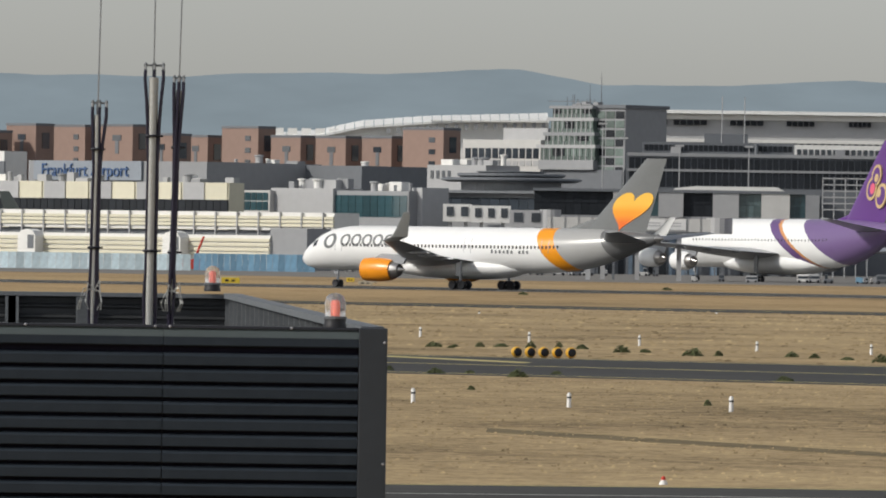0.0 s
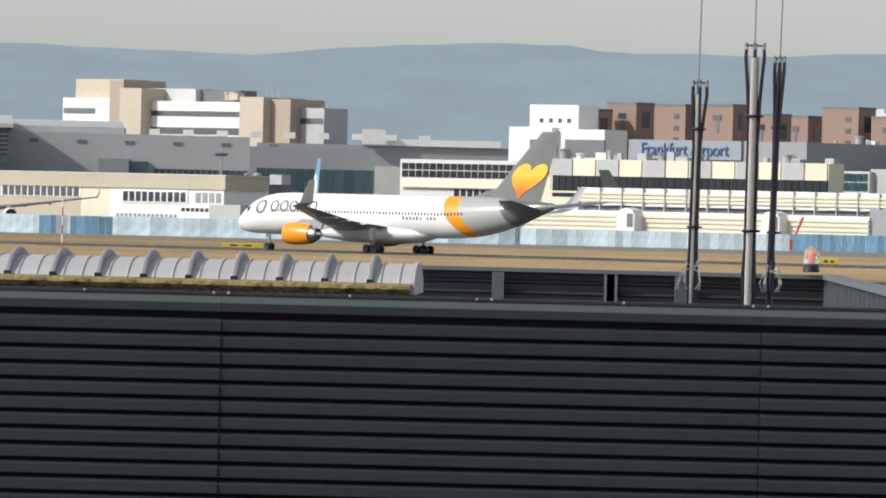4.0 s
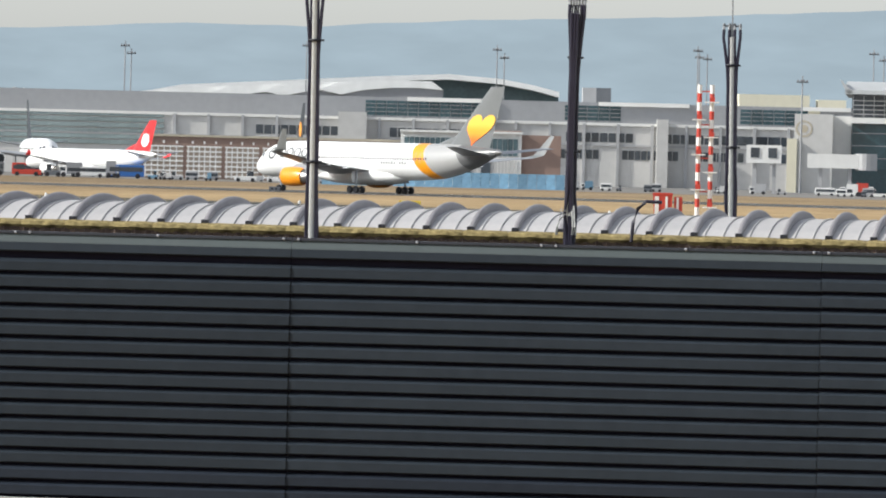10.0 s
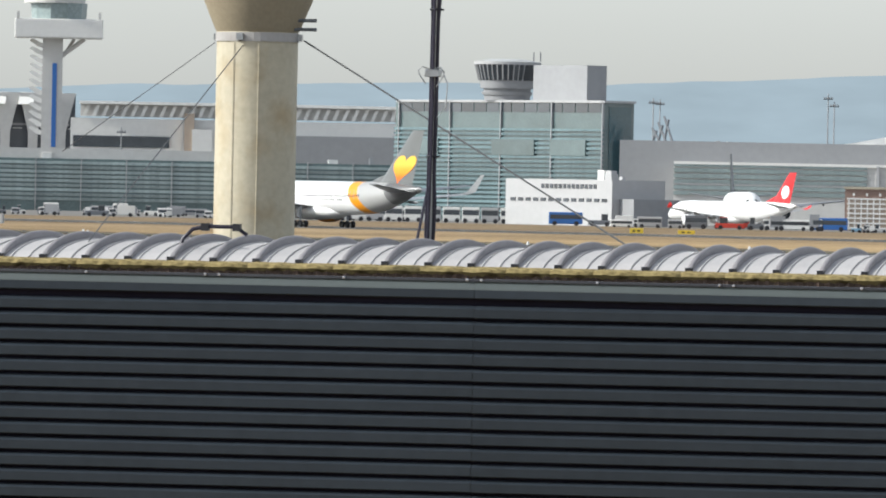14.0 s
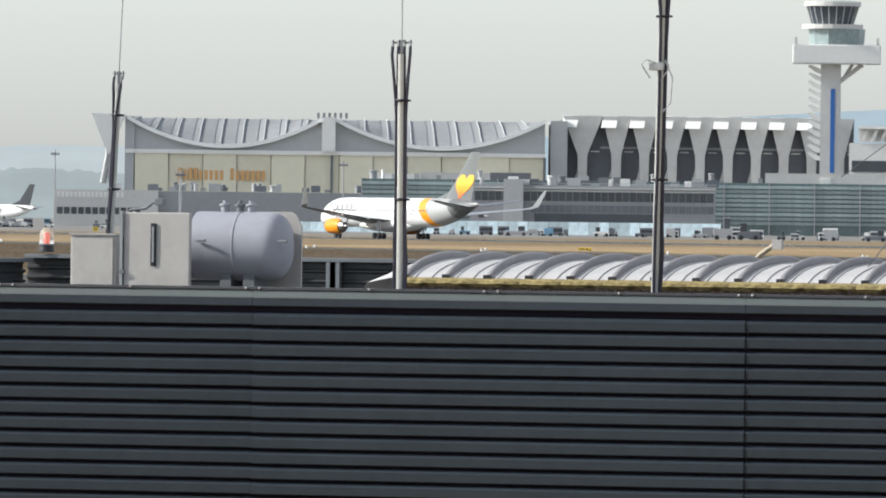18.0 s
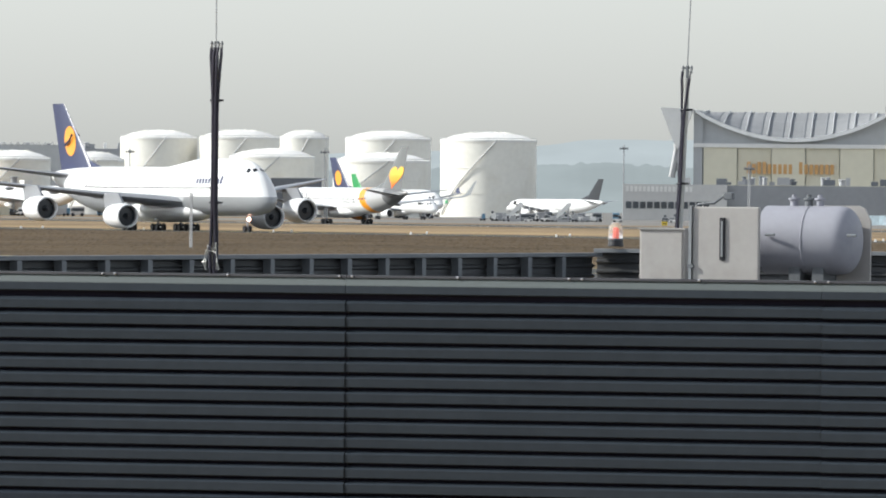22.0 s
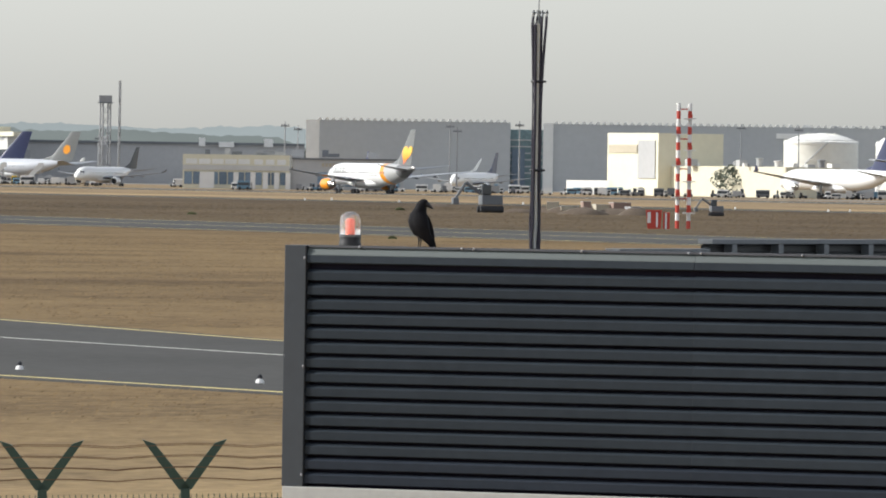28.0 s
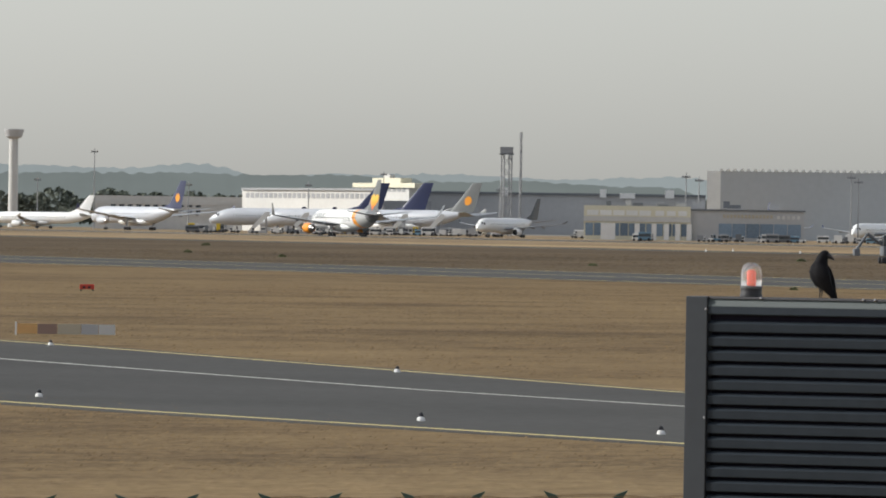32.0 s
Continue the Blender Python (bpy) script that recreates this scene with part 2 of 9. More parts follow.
def grass_material(name="dry_grass", tuft=False):
    m = bpy.data.materials.new(name)
    m.use_nodes = True
    n, l = m.node_tree.nodes, m.node_tree.links
    bsdf = n["Principled BSDF"]
    bsdf.inputs["Roughness"].default_value = 0.95
    bsdf.inputs["Specular IOR Level"].default_value = 0.1
    co = n.new("ShaderNodeTexCoord")
    rot = n.new("ShaderNodeMapping")
    rot.inputs["Rotation"].default_value = (0, 0, ALONG)
    rot.inputs["Scale"].default_value = (0.8, 0.55, 1.0)
    l.new(co.outputs["Object"], rot.inputs["Vector"])
    facs = []
    for sc, det in ((0.012, 5), (0.1, 6), (0.9, 6), (4.0, 4)):
        t = n.new("ShaderNodeTexNoise")
        t.inputs["Scale"].default_value, t.inputs["Detail"].default_value = sc, det
        l.new(rot.outputs[0], t.inputs["Vector"])
        facs.append(t.outputs["Fac"])
    ramp = n.new("ShaderNodeValToRGB")
    s = facs[0]
    for f, w in zip(facs[1:], (1.1, 0.9, 0.9)):
        mu = n.new("ShaderNodeMath")
        mu.operation = "MULTIPLY_ADD"
        mu.inputs[1].default_value = w
        l.new(f, mu.inputs[0]), l.new(s, mu.inputs[2])
        s = mu.outputs[0]
    rng = n.new("ShaderNodeMapRange")
    rng.inputs["From Min"].default_value, rng.inputs["From Max"].default_value = 1.5, 2.4
    l.new(s, rng.inputs["Value"])
    l.new(rng.outputs["Result"], ramp.inputs["Fac"])
    e = ramp.color_ramp.elements
    e[0].position, e[0].color = 0.0, (0.15, 0.112, 0.064, 1)
    e[1].position, e[1].color = 1.0, (0.58, 0.44, 0.25, 1)
    for pos, c in ((0.3, (0.3, 0.222, 0.125, 1)), (0.55, (0.41, 0.305, 0.17, 1)), (0.8, (0.49, 0.37, 0.205, 1))):
        k = e.new(pos)
        k.color = c
    def along(way, lo, hi):
        d, r = n.new("ShaderNodeVectorMath"), n.new("ShaderNodeMapRange")
        d.operation, d.inputs[1].default_value = "DOT_PRODUCT", way
        r.interpolation_type = "SMOOTHSTEP"
        r.inputs["From Min"].default_value, r.inputs["From Max"].default_value = lo, hi
        wob = n.new("ShaderNodeMath")
        wob.operation, wob.inputs[1].default_value = "MULTIPLY_ADD", 40.0
        l.new(co.outputs["Object"], d.inputs[0]), l.new(facs[1], wob.inputs[0]), l.new(d.outputs["Value"], wob.inputs[2]), l.new(wob.outputs[0], r.inputs["Value"])
        return r.outputs["Result"]

    def times(a, b):
        x = n.new("ShaderNodeMath")
        x.operation = "MULTIPLY"
        for i, v in enumerate((a, b)):
            if isinstance(v, float):
                x.inputs[i].default_value = v
            else:
                l.new(v, x.inputs[i])
        return x.outputs[0]

    # the meadow further along is mown shorter and browner, most of all past the middle taxiway
    brown = times(along(LINE - CROSS * 1.2, 20, 130), along(CROSS, 690, 600))
    more = times(times(along(LINE, 500, 720), along(CROSS, 330, 350)), along(CROSS, 690, 640))
    mixes = [ramp.outputs["Color"]]
    beyond = along(CROSS, 575, 720)
    grey = times(along(LINE, 750, 1350), along(CROSS, 640, 740))
    for f, c in ((brown, (0.39, 0.36, 0.33, 1)), (more, (0.6, 0.63, 0.74, 1)), (beyond, (0.95, 0.9, 0.85, 1)), (grey, (0.62, 0.64, 0.72, 1))):
        mx = n.new("ShaderNodeMix")
        mx.data_type, mx.blend_type = "RGBA", "MULTIPLY"
        l.new(f, mx.inputs["Factor"]), l.new(mixes[-1], mx.inputs["A"])
        mx.inputs["B"].default_value = c
        mixes.append(mx.outputs["Result"])
    if tuft:
        geo, rr_, sc = n.new("ShaderNodeNewGeometry"), n.new("ShaderNodeMapRange"), n.new("ShaderNodeVectorMath")
        rr_.inputs["To Min"].default_value, rr_.inputs["To Max"].default_value = 0.7, 1.35
        sc.operation = "SCALE"
        l.new(geo.outputs["Random Per Island"], rr_.inputs["Value"]), l.new(mixes[-1], sc.inputs[0]), l.new(rr_.outputs["Result"], sc.inputs["Scale"])
        l.new(sc.outputs[0], bsdf.inputs["Base Color"])
        return m
    l.new(mixes[-1], bsdf.inputs["Base Color"])
    b = n.new("ShaderNodeBump")
    b.inputs["Strength"].default_value, b.inputs["Distance"].default_value = 0.8, 0.12
    l.new(facs[3], b.inputs["Height"]), l.new(b.outputs[0], bsdf.inputs["Normal"])
    return m


M["grass"] = grass_material()
M["tuft"] = grass_material("dry_grass_blades", True)
bm = bmesh.new()
rr = [3, 20, 60, 120, 250, 500, 900, 1500, 2500, 4900]
ring_skin(bm, [[(r * math.sin(a), r * math.cos(a), 0) for a in [2 * math.pi * i / 72 for i in range(72)]] for r in rr], True, False)
bm.faces.new([v for v in bm.verts][:72])
tagged(part("ground", bm, M["grass"]), "flat airfield of dry tan grass", "ground", kind="structure")


def strip(name, label, pts, material, z, kind="structure", category="taxiway"):
    """A paved strip with a slight thickness: rows of (near, far) edge points."""
    bm = bmesh.new()
    rows = [[bm.verts.new((*a[:2], 0.0)), bm.verts.new((*a[:2], z)), bm.verts.new((*b[:2], z)), bm.verts.new((*b[:2], 0.0))] for a, b in pts]
    for a, b in zip(rows, rows[1:]):
        for i in range(3):
            bm.faces.new((a[i], a[i + 1], b[i + 1], b[i]))
    ob = part(name, bm, material)
    tagged(ob, label, category, kind=kind)
    return ob


def straight(name, label, p0, p1, s0, s1, material, z, category="taxiway"):
    n = 12
    return strip(name, label, [(field(p0, s0 + (s1 - s0) * i / n), field(p1, s0 + (s1 - s0) * i / n)) for i in range(n + 1)], material, z, category=category)


straight("runway", "dark asphalt runway of the take-off", 838, 900, -400, 4300, M["asphalt_wet"], 0.03, "runway")
straight("taxiway_middle", "dark asphalt taxiway between dry grass", 276, 324, -400, 2200, M["asphalt_wet"], 0.03)
straight("taxiway_far", "asphalt taxiway on which the jumbo rolls", 600, 630, -400, 3800, M["asphalt"], 0.03)
straight("remote_apron", "grey concrete apron for remote stands", 955, 1149, 1600, 2150, M["concrete"], 0.02, "apron")
straight("apron", "wide grey concrete apron before the terminals", 1150, 2300, -1200, 4000, M["concrete"], 0.02, "apron")
for k, (p, w, m) in enumerate(((278, 0.25, "paint_yellow"), (322, 0.25, "paint_yellow"), (300, 0.4, "paint_yellow"), (840.5, 0.9, "paint_white"), (897.5, 0.9, "paint_white"), (869, 0.9, "paint_white"), (615, 0.4, "paint_yellow"))):
    straight("edge_line_%d" % (k + 1), "worn painted line along the pavement", p, p + w, -400, 2100 if p < 330 else 3600, M[m], 0.036, "marking")

# the near taxiway bends round behind the low building
def bend(f):
    """A line along the taxiway: f -1 is the near edge, 1 the far one; it widens round the bend."""
    mid = [Vector((260, 176, 0)), Vector((120, 176, 0)), Vector((40, 177, 0)), Vector((5, 177, 0)), Vector((-20, 173, 0)), Vector((-42, 167, 0))]
    out = [q + Vector((0, f * 13, 0)) + Vector((f * 13 * 0.25 * k, 0, 0)) for q, k in zip(mid, (0, 0, 0, 0.2, 0.7, 1.0))]
    for s in (165, 187, 200, 217, 232, 247, 270, 300, 322, 360, 420, 520, 700, 1100, 1700):
        near = float(np.interp(s, (160, 187, 217, 300, 1700), (74.5, 74.0, 70.7, 66.0, 64.0)))
        far = float(np.interp(s, (160, 247, 322, 420, 1700), (97.5, 98.0, 105.1, 112.0, 112.0)))
        out.append(field(near + (far - near) * (f + 1) / 2, s))
    return out


strip("taxiway_near", "dark grey asphalt taxiway with pale edge lines", list(zip(bend(-1), bend(1))), M["asphalt"], 0.03)
for k, (f, w, m) in enumerate(((-0.94, 0.022, "paint_yellow"), (0.955, 0.012, "paint_yellow"), (0.42, 0.012, "paint_white"))):
    strip("taxi_line_%d" % (k + 1), "thin worn painted line on the taxiway", list(zip(bend(f), bend(f + w))), M[m], 0.036, category="marking")

# far hills, a backdrop past the airfield with haze put into its glow
def hill(name, d, points, color, label):
    m = bpy.data.materials.new(name)
    m.use_nodes = True
    n, l = m.node_tree.nodes, m.node_tree.links
    bs = n["Principled BSDF"]
    co, t, r = n.new("ShaderNodeTexCoord"), n.new("ShaderNodeTexNoise"), n.new("ShaderNodeValToRGB")
    mp = n.new("ShaderNodeMapping")
    mp.inputs["Scale"].default_value = (0.02, 0.02, 0.08)
    t.inputs["Scale"].default_value, t.inputs["Detail"].default_value = 1.0, 8
    l.new(co.outputs["Object"], mp.inputs["Vector"]), l.new(mp.outputs[0], t.inputs["Vector"]), l.new(t.outputs["Fac"], r.inputs["Fac"])
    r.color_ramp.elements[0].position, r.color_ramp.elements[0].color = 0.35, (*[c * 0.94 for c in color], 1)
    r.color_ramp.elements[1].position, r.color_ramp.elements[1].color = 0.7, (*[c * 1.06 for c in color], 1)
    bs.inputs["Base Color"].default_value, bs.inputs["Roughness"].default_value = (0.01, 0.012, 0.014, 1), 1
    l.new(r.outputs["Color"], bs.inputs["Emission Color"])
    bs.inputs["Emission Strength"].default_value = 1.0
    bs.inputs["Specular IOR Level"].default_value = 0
    bm = bmesh.new()
    front, crest, back = [], [], []
    rng = random.Random(name)
    b0, b1 = points[0][0], points[-1][0]
    steps = 420
    for i in range(steps + 1):
        b = b0 + (b1 - b0) * i / steps
        e = float(np.interp(b, [p[0] for p in points], [p[1] for p in points])) + 2.5 * noise.noise(Vector((b * 0.012, d, 0))) + (5.0 if name[:5] == "woods" else 1.2) * noise.noise(Vector((b * 0.06, d, 3)))
        z = rise(e, d)
        front.append((*spot(b, d - 40)[:2], -2)), crest.append((*spot(b, d)[:2], z)), back.append((*spot(b, d + 60)[:2], -2))
    ring_skin(bm, [front, crest, back], False)
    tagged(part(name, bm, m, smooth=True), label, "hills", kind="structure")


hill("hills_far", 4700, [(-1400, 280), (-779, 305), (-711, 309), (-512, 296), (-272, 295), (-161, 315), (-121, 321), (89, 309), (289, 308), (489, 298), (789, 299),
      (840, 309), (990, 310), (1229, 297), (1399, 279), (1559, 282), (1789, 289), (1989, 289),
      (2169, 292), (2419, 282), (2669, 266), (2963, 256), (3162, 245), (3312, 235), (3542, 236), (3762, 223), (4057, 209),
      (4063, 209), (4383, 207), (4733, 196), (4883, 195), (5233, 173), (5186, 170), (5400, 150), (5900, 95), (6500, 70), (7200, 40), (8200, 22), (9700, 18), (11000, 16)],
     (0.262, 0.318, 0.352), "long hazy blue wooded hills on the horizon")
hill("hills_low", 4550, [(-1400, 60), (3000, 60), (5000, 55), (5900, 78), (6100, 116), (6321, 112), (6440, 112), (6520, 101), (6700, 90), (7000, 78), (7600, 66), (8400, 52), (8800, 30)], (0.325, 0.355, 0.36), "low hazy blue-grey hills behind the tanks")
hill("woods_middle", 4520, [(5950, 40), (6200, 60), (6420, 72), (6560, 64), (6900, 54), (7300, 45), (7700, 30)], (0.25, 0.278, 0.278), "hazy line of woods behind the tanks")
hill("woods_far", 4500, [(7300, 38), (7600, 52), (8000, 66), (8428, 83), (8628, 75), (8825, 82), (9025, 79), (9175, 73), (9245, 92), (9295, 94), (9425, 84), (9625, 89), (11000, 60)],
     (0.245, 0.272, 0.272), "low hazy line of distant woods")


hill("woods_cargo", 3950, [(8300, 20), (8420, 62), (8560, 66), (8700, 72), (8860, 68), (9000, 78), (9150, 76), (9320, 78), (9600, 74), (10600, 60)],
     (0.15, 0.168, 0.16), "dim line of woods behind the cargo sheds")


# ---- the low technical building in front ----
TURN = 650 / F
NEAR = pose(0, 0, 0, 0, 0, math.degrees(TURN))
FRONT, BACK, RIGHT, LEFT = 69.1, 96.0, 2.32, -35.07
CAP_Z = 4.195


def roof_at(b, v):
    """The x along the building of what shows at bearing b, v metres out."""
    return -v * math.tan(b / F - TURN)


def roof_z(e, x, v):
    return EYE + e * math.hypot(x, v) / F


hut = thing("technical_building", "low anthracite building clad in horizontal ribbed metal sheets", "building", NEAR)


def rib_sheet(w, rows, pitch=0.1203, deep=0.075):
    """A sheet with horizontal ribs, hanging down from z=0: a bright sloping lip, an upright face and a deep joint
    blackened for its shade.
    """
    bm = bmesh.new()
    for i in range(rows):
        z = -pitch * i
        prof = [(0.0, z + 0.008), (-deep + 0.036, z + 0.006), (-deep + 0.006, z - 0.014), (-deep + 0.001, z - 0.019), (-deep + 0.004, z - 0.083), (-deep + 0.012, z - 0.088), (0.0, z - 0.088), (0.0, z - pitch)]
        a = [bm.verts.new((0, y, zz)) for y, zz in prof]
        b = [bm.verts.new((w, y, zz)) for y, zz in prof]
        for k in range(len(prof) - 1):
            f = bm.faces.new((a[k], a[k + 1], b[k + 1], b[k]))
            f.material_index = 1 if k >= 5 else 0
    return bm


RIB_TOP = 3.998
PITCH = 0.1203
rng = random.Random(12)
SEAMS = [RIGHT - 0.21] + [0.66 - 4 * n for n in range(9)] + [LEFT + 0.2]
sheet_cache = {}
for i, (r, l) in enumerate(zip(SEAMS, SEAMS[1:])):
    w = round(r - l, 3)
    dz = rng.uniform(-0.004, 0.004)
    for low, rows, z in ((0, 13, RIB_TOP), (1, 3, RIB_TOP - 13 * PITCH)):
        k = (w, low)
        if k in sheet_cache:
            again(sheet_cache[k], "cladding_sheet", hut, (l + 0.003, FRONT - low * 0.004 + 0.009 * (i % 2), z + dz))
        else:
            sheet_cache[k] = part("cladding_sheet", rib_sheet(w - 0.006, rows), [M["clad_low" if low else "clad"], M["groove_shade"]], hut, "", (l + 0.003, FRONT - low * 0.004 + 0.009 * (i % 2), z + dz))
    bm = bmesh.new()
    prism(bm, [(FRONT - 0.04, 4.186), (FRONT - 0.068, 4.13), (FRONT - 0.07, 4.122), (FRONT + 0.01, 4.122), (FRONT + 0.01, 4.186)], 0, l + 0.001, r - 0.001)
    part("trim", bm, M["trim"], hut, "pale grey edge trim under the cap")
    bm = bmesh.new()
    prism(bm, [(FRONT - 0.07, 4.121), (FRONT - 0.074, 4.062), (FRONT - 0.062, 4.054), (FRONT + 0.01, 4.054), (FRONT + 0.01, 4.121)], 0, l + 0.002, r - 0.002)
    part("lower_trim", bm, M["clad"], hut)
    # back of the top joint, coloured black for shade like the grooves
    part("joint_backing", boxed(l + 0.001, r - 0.001, FRONT - 0.01, FRONT + 0.01, 4.0, 4.053), M["groove_shade"], hut)
    bm = bmesh.new()
    prism(bm, [(FRONT - 0.056, 4.187), (FRONT - 0.05, 4.206), (FRONT + 0.14, 4.206), (FRONT + 0.14, 4.12), (FRONT + 0.01, 4.12), (FRONT + 0.01, 4.187)], 0, l + 0.002, r - 0.002)
    part("cap", bm, M["cap"], hut)
part("front_wall", boxed(LEFT + 0.1, RIGHT - 0.1, FRONT + 0.012, FRONT + 0.13, 2.1, 4.12), M["inner"], hut)
# corner flashings
for x0, x1 in ((RIGHT - 0.21, RIGHT), (LEFT, LEFT + 0.2)):
    part("corner_flashing", boxed(x0, x1, FRONT - 0.085, FRONT + 0.15, 2.2, 4.205, bev=0.008), M["post"], hut)
    for z in (4.1, 3.2, 2.3):
        bm = bmesh.new()
        lathe(bm, [(0.011, 0), (0.011, 0.004), (0.005, 0.009)], 8, pose(x1 - 0.02 if x0 > 0 else x1 - 0.012, FRONT - 0.086, z, 90))
        part("rivet", bm, M["screw"], hut)
# cap screws, single and in pairs at each joint
bm = bmesh.new()
lathe(bm, [(0.012, 0), (0.012, 0.006), (0.006, 0.012)], 8)
scr = None
for n in range(-1, 10):
    for x in (0.66 - 4 * n + 0.05, 0.66 - 4 * n - 0.06, 0.66 - 4 * n - 1.02, 0.66 - 4 * n - 2.0, 0.66 - 4 * n - 2.11, 0.66 - 4 * n - 3.05):
        if LEFT + 0.25 < x < RIGHT - 0.25:
            at = pose(x, FRONT - 0.053, 4.197, 80)
            if scr is None:
                scr = part("cap_screw", bm, M["screw"], hut, "", at)
            else:
                again(scr, "cap_screw", hut, at)
# ledge, plinth wall, roof deck, other walls
part("ledge", boxed(LEFT + 0.02, RIGHT - 0.02, FRONT - 0.11, FRONT + 0.12, 2.08, 2.2, bev=0.01), M["plinth"], hut, "pale concrete ledge")
part("plinth_wall", boxed(LEFT + 0.25, RIGHT - 0.25, FRONT + 0.06, FRONT + 0.3, 0, 2.05), M["plinth"], hut)
part("roof_deck", boxed(LEFT + 0.1, RIGHT - 0.5, FRONT + 0.13, BACK, 3.2, 3.45), M["roofing"], hut)
part("left_base_wall", boxed(LEFT + 0.25, LEFT + 0.5, FRONT + 0.3, BACK, 0, 3.2), M["plinth"], hut)
part("right_base_wall", boxed(RIGHT - 0.9, RIGHT - 0.65, FRONT + 0.3, BACK, 0, 3.2), M["plinth"], hut)
part("back_base_wall", boxed(LEFT + 0.5, RIGHT - 0.9, BACK - 0.3, BACK, 0, 3.2), M["plinth"], hut)


def inner_screen(name, a, b, posts, top=4.3, double=()):
    """The inside of a roof screen from a to b: sheet, two rails and the posts that hold it."""
    a, b = Vector((*a, 0)), Vector((*b, 0))
    d = b - a
    m = Matrix.Translation(a) @ Matrix.Rotation(math.atan2(d.y, d.x), 4, "Z")
    L = d.length
    scr = thing(name, "dark metal roof screen seen from inside, with steel posts", "roof screen", NEAR @ m)
    bm = bmesh.new()
    prof = []
    for i in range(8):
        z = top - 0.04 - i * 0.11
        prof += [(0.0, z), (0.03, z - 0.02), (0.03, z - 0.075), (0.0, z - 0.095)]
    va = [bm.verts.new((0, y, z)) for y, z in prof]
    vb = [bm.verts.new((L, y, z)) for y, z in prof]
    for i in range(len(prof) - 1):
        bm.faces.new((va[i], va[i + 1], vb[i + 1], vb[i]))
    part("screen_sheet", bm, M["inner"], scr)
    part("top_rail", boxed(0, L, -0.09, 0.06, top - 0.045, top, bev=0.006), M["rail"], scr)
    part("middle_rail", boxed(0, L, -0.05, -0.01, top - 0.5, top - 0.46), M["rail"], scr)
    one = None
    for s in posts:
        if one is None:
            bm = bmesh.new()
            box(bm, -0.055, 0.055, -0.085, -0.075, 3.4, top - 0.047)
            box(bm, -0.055, -0.045, -0.075, -0.005, 3.4, top - 0.047)
            box(bm, 0.045, 0.055, -0.075, -0.005, 3.4, top - 0.047)
            one = part("post", bm, M["rail"], scr, "", (s, 0, 0))
        else:
            again(one, "post", scr, (s, 0, 0))
    return scr


back_posts = [roof_at(b, BACK) - LEFT for b in (758, 636, 961, 763, 638, 959, 5888, 5881)]
back_posts += [3.0 + 2.35 * i for i in range(11)]
inner_screen("back_roof_screen", (LEFT, BACK), (1.6, BACK), sorted(back_posts), 4.3)
inner_screen("left_roof_screen", (LEFT + 0.02, FRONT + 8.3), (LEFT + 0.02, BACK - 0.1), [0.5 + 1.05 * i for i in range(17)], 4.255)
inner_screen("left_roof_screen", (LEFT + 0.02, FRONT + 6.3), (LEFT + 0.02, FRONT + 8.25), [0.4, 1.5], 4.17)
inner_screen("left_roof_screen", (LEFT + 0.02, FRONT + 0.2), (LEFT + 0.02, FRONT + 6.25), [0.5 + 1.05 * i for i in range(5)], 4.14)
# right screen: closely set upright ribs, leaning in
rs = thing("right_roof_screen", "side roof screen with closely set upright grey ribs", "roof screen", NEAR)
ra, rb = Vector((2.2, FRONT + 0.16, 0)), Vector((1.6, BACK, 0))
n = 26
for i in range(n + 1):
    q = ra.lerp(rb, i / n)
    bm = boxed(q.x - 0.05, q.x + 0.02, q.y - 0.06, q.y + 0.06, 3.4, 4.19 + 0.09 * i / n)
    part("upright", bm, M["rail"], rs)
bm = bmesh.new()
ring_skin(bm, [[(ra.x - 0.07, ra.y, 4.16), (ra.x + 0.1, ra.y, 4.16), (ra.x + 0.1, ra.y, 4.215), (ra.x - 0.07, ra.y, 4.215)],
               [(rb.x - 0.07, rb.y, 4.26), (rb.x + 0.1, rb.y, 4.26), (rb.x + 0.1, rb.y, 4.31), (rb.x - 0.07, rb.y, 4.31)]])
part("top_rail", bm, M["rail"], rs)
bm = bmesh.new()
ring_skin(bm, [[(ra.x + 0.03, ra.y, 3.4), (ra.x + 0.06, ra.y, 3.4), (ra.x + 0.06, ra.y, 4.15), (ra.x + 0.03, ra.y, 4.15)],
               [(rb.x + 0.03, rb.y, 3.4), (rb.x + 0.06, rb.y, 3.4), (rb.x + 0.06, rb.y, 4.25), (rb.x + 0.03, rb.y, 4.25)]])
part("screen_sheet", bm, M["inner"], rs)

# ---- the long barrel skylight ----
VF, VD = 71.2, 2.56
xr, xl = roof_at(1115, VF), roof_at(5745, VF)
sky_light = thing("barrel_skylight", "long low barrel skylight of weathered pale sheets with arched ribs", "skylight", NEAR)
PB = 0.347
N_BAY = round((xr - xl) / PB)
xl = xr - N_BAY * PB


def arc_pts(lift=0.0, n=10):
    """The arch across the skylight: (v, z)."""
    out = []
    for i in range(n + 1):
        a = math.pi * (0.5 - 0.36 + 0.72 * i / n)
        out.append((VF + VD / 2 - (VD / 2) * math.cos(a) / math.cos(math.pi * 0.14), 4.275 + lift + 0.155 * (math.sin(a) - math.sin(math.pi * 0.14)) / (1 - math.sin(math.pi * 0.14))))
    return out


bm = bmesh.new()
cuts = []
for f in (0.31, 0.72):
    cuts += [(PB * f, 0.0), (PB * f + 0.003, 0.009), (PB * f + 0.011, 0.009), (PB * f + 0.014, 0.0)]
ring_skin(bm, [[(x, *p) for p in arc_pts(l)] for x, l in [(0.0, 0.0)] + cuts + [(PB, 0.0)]], False)
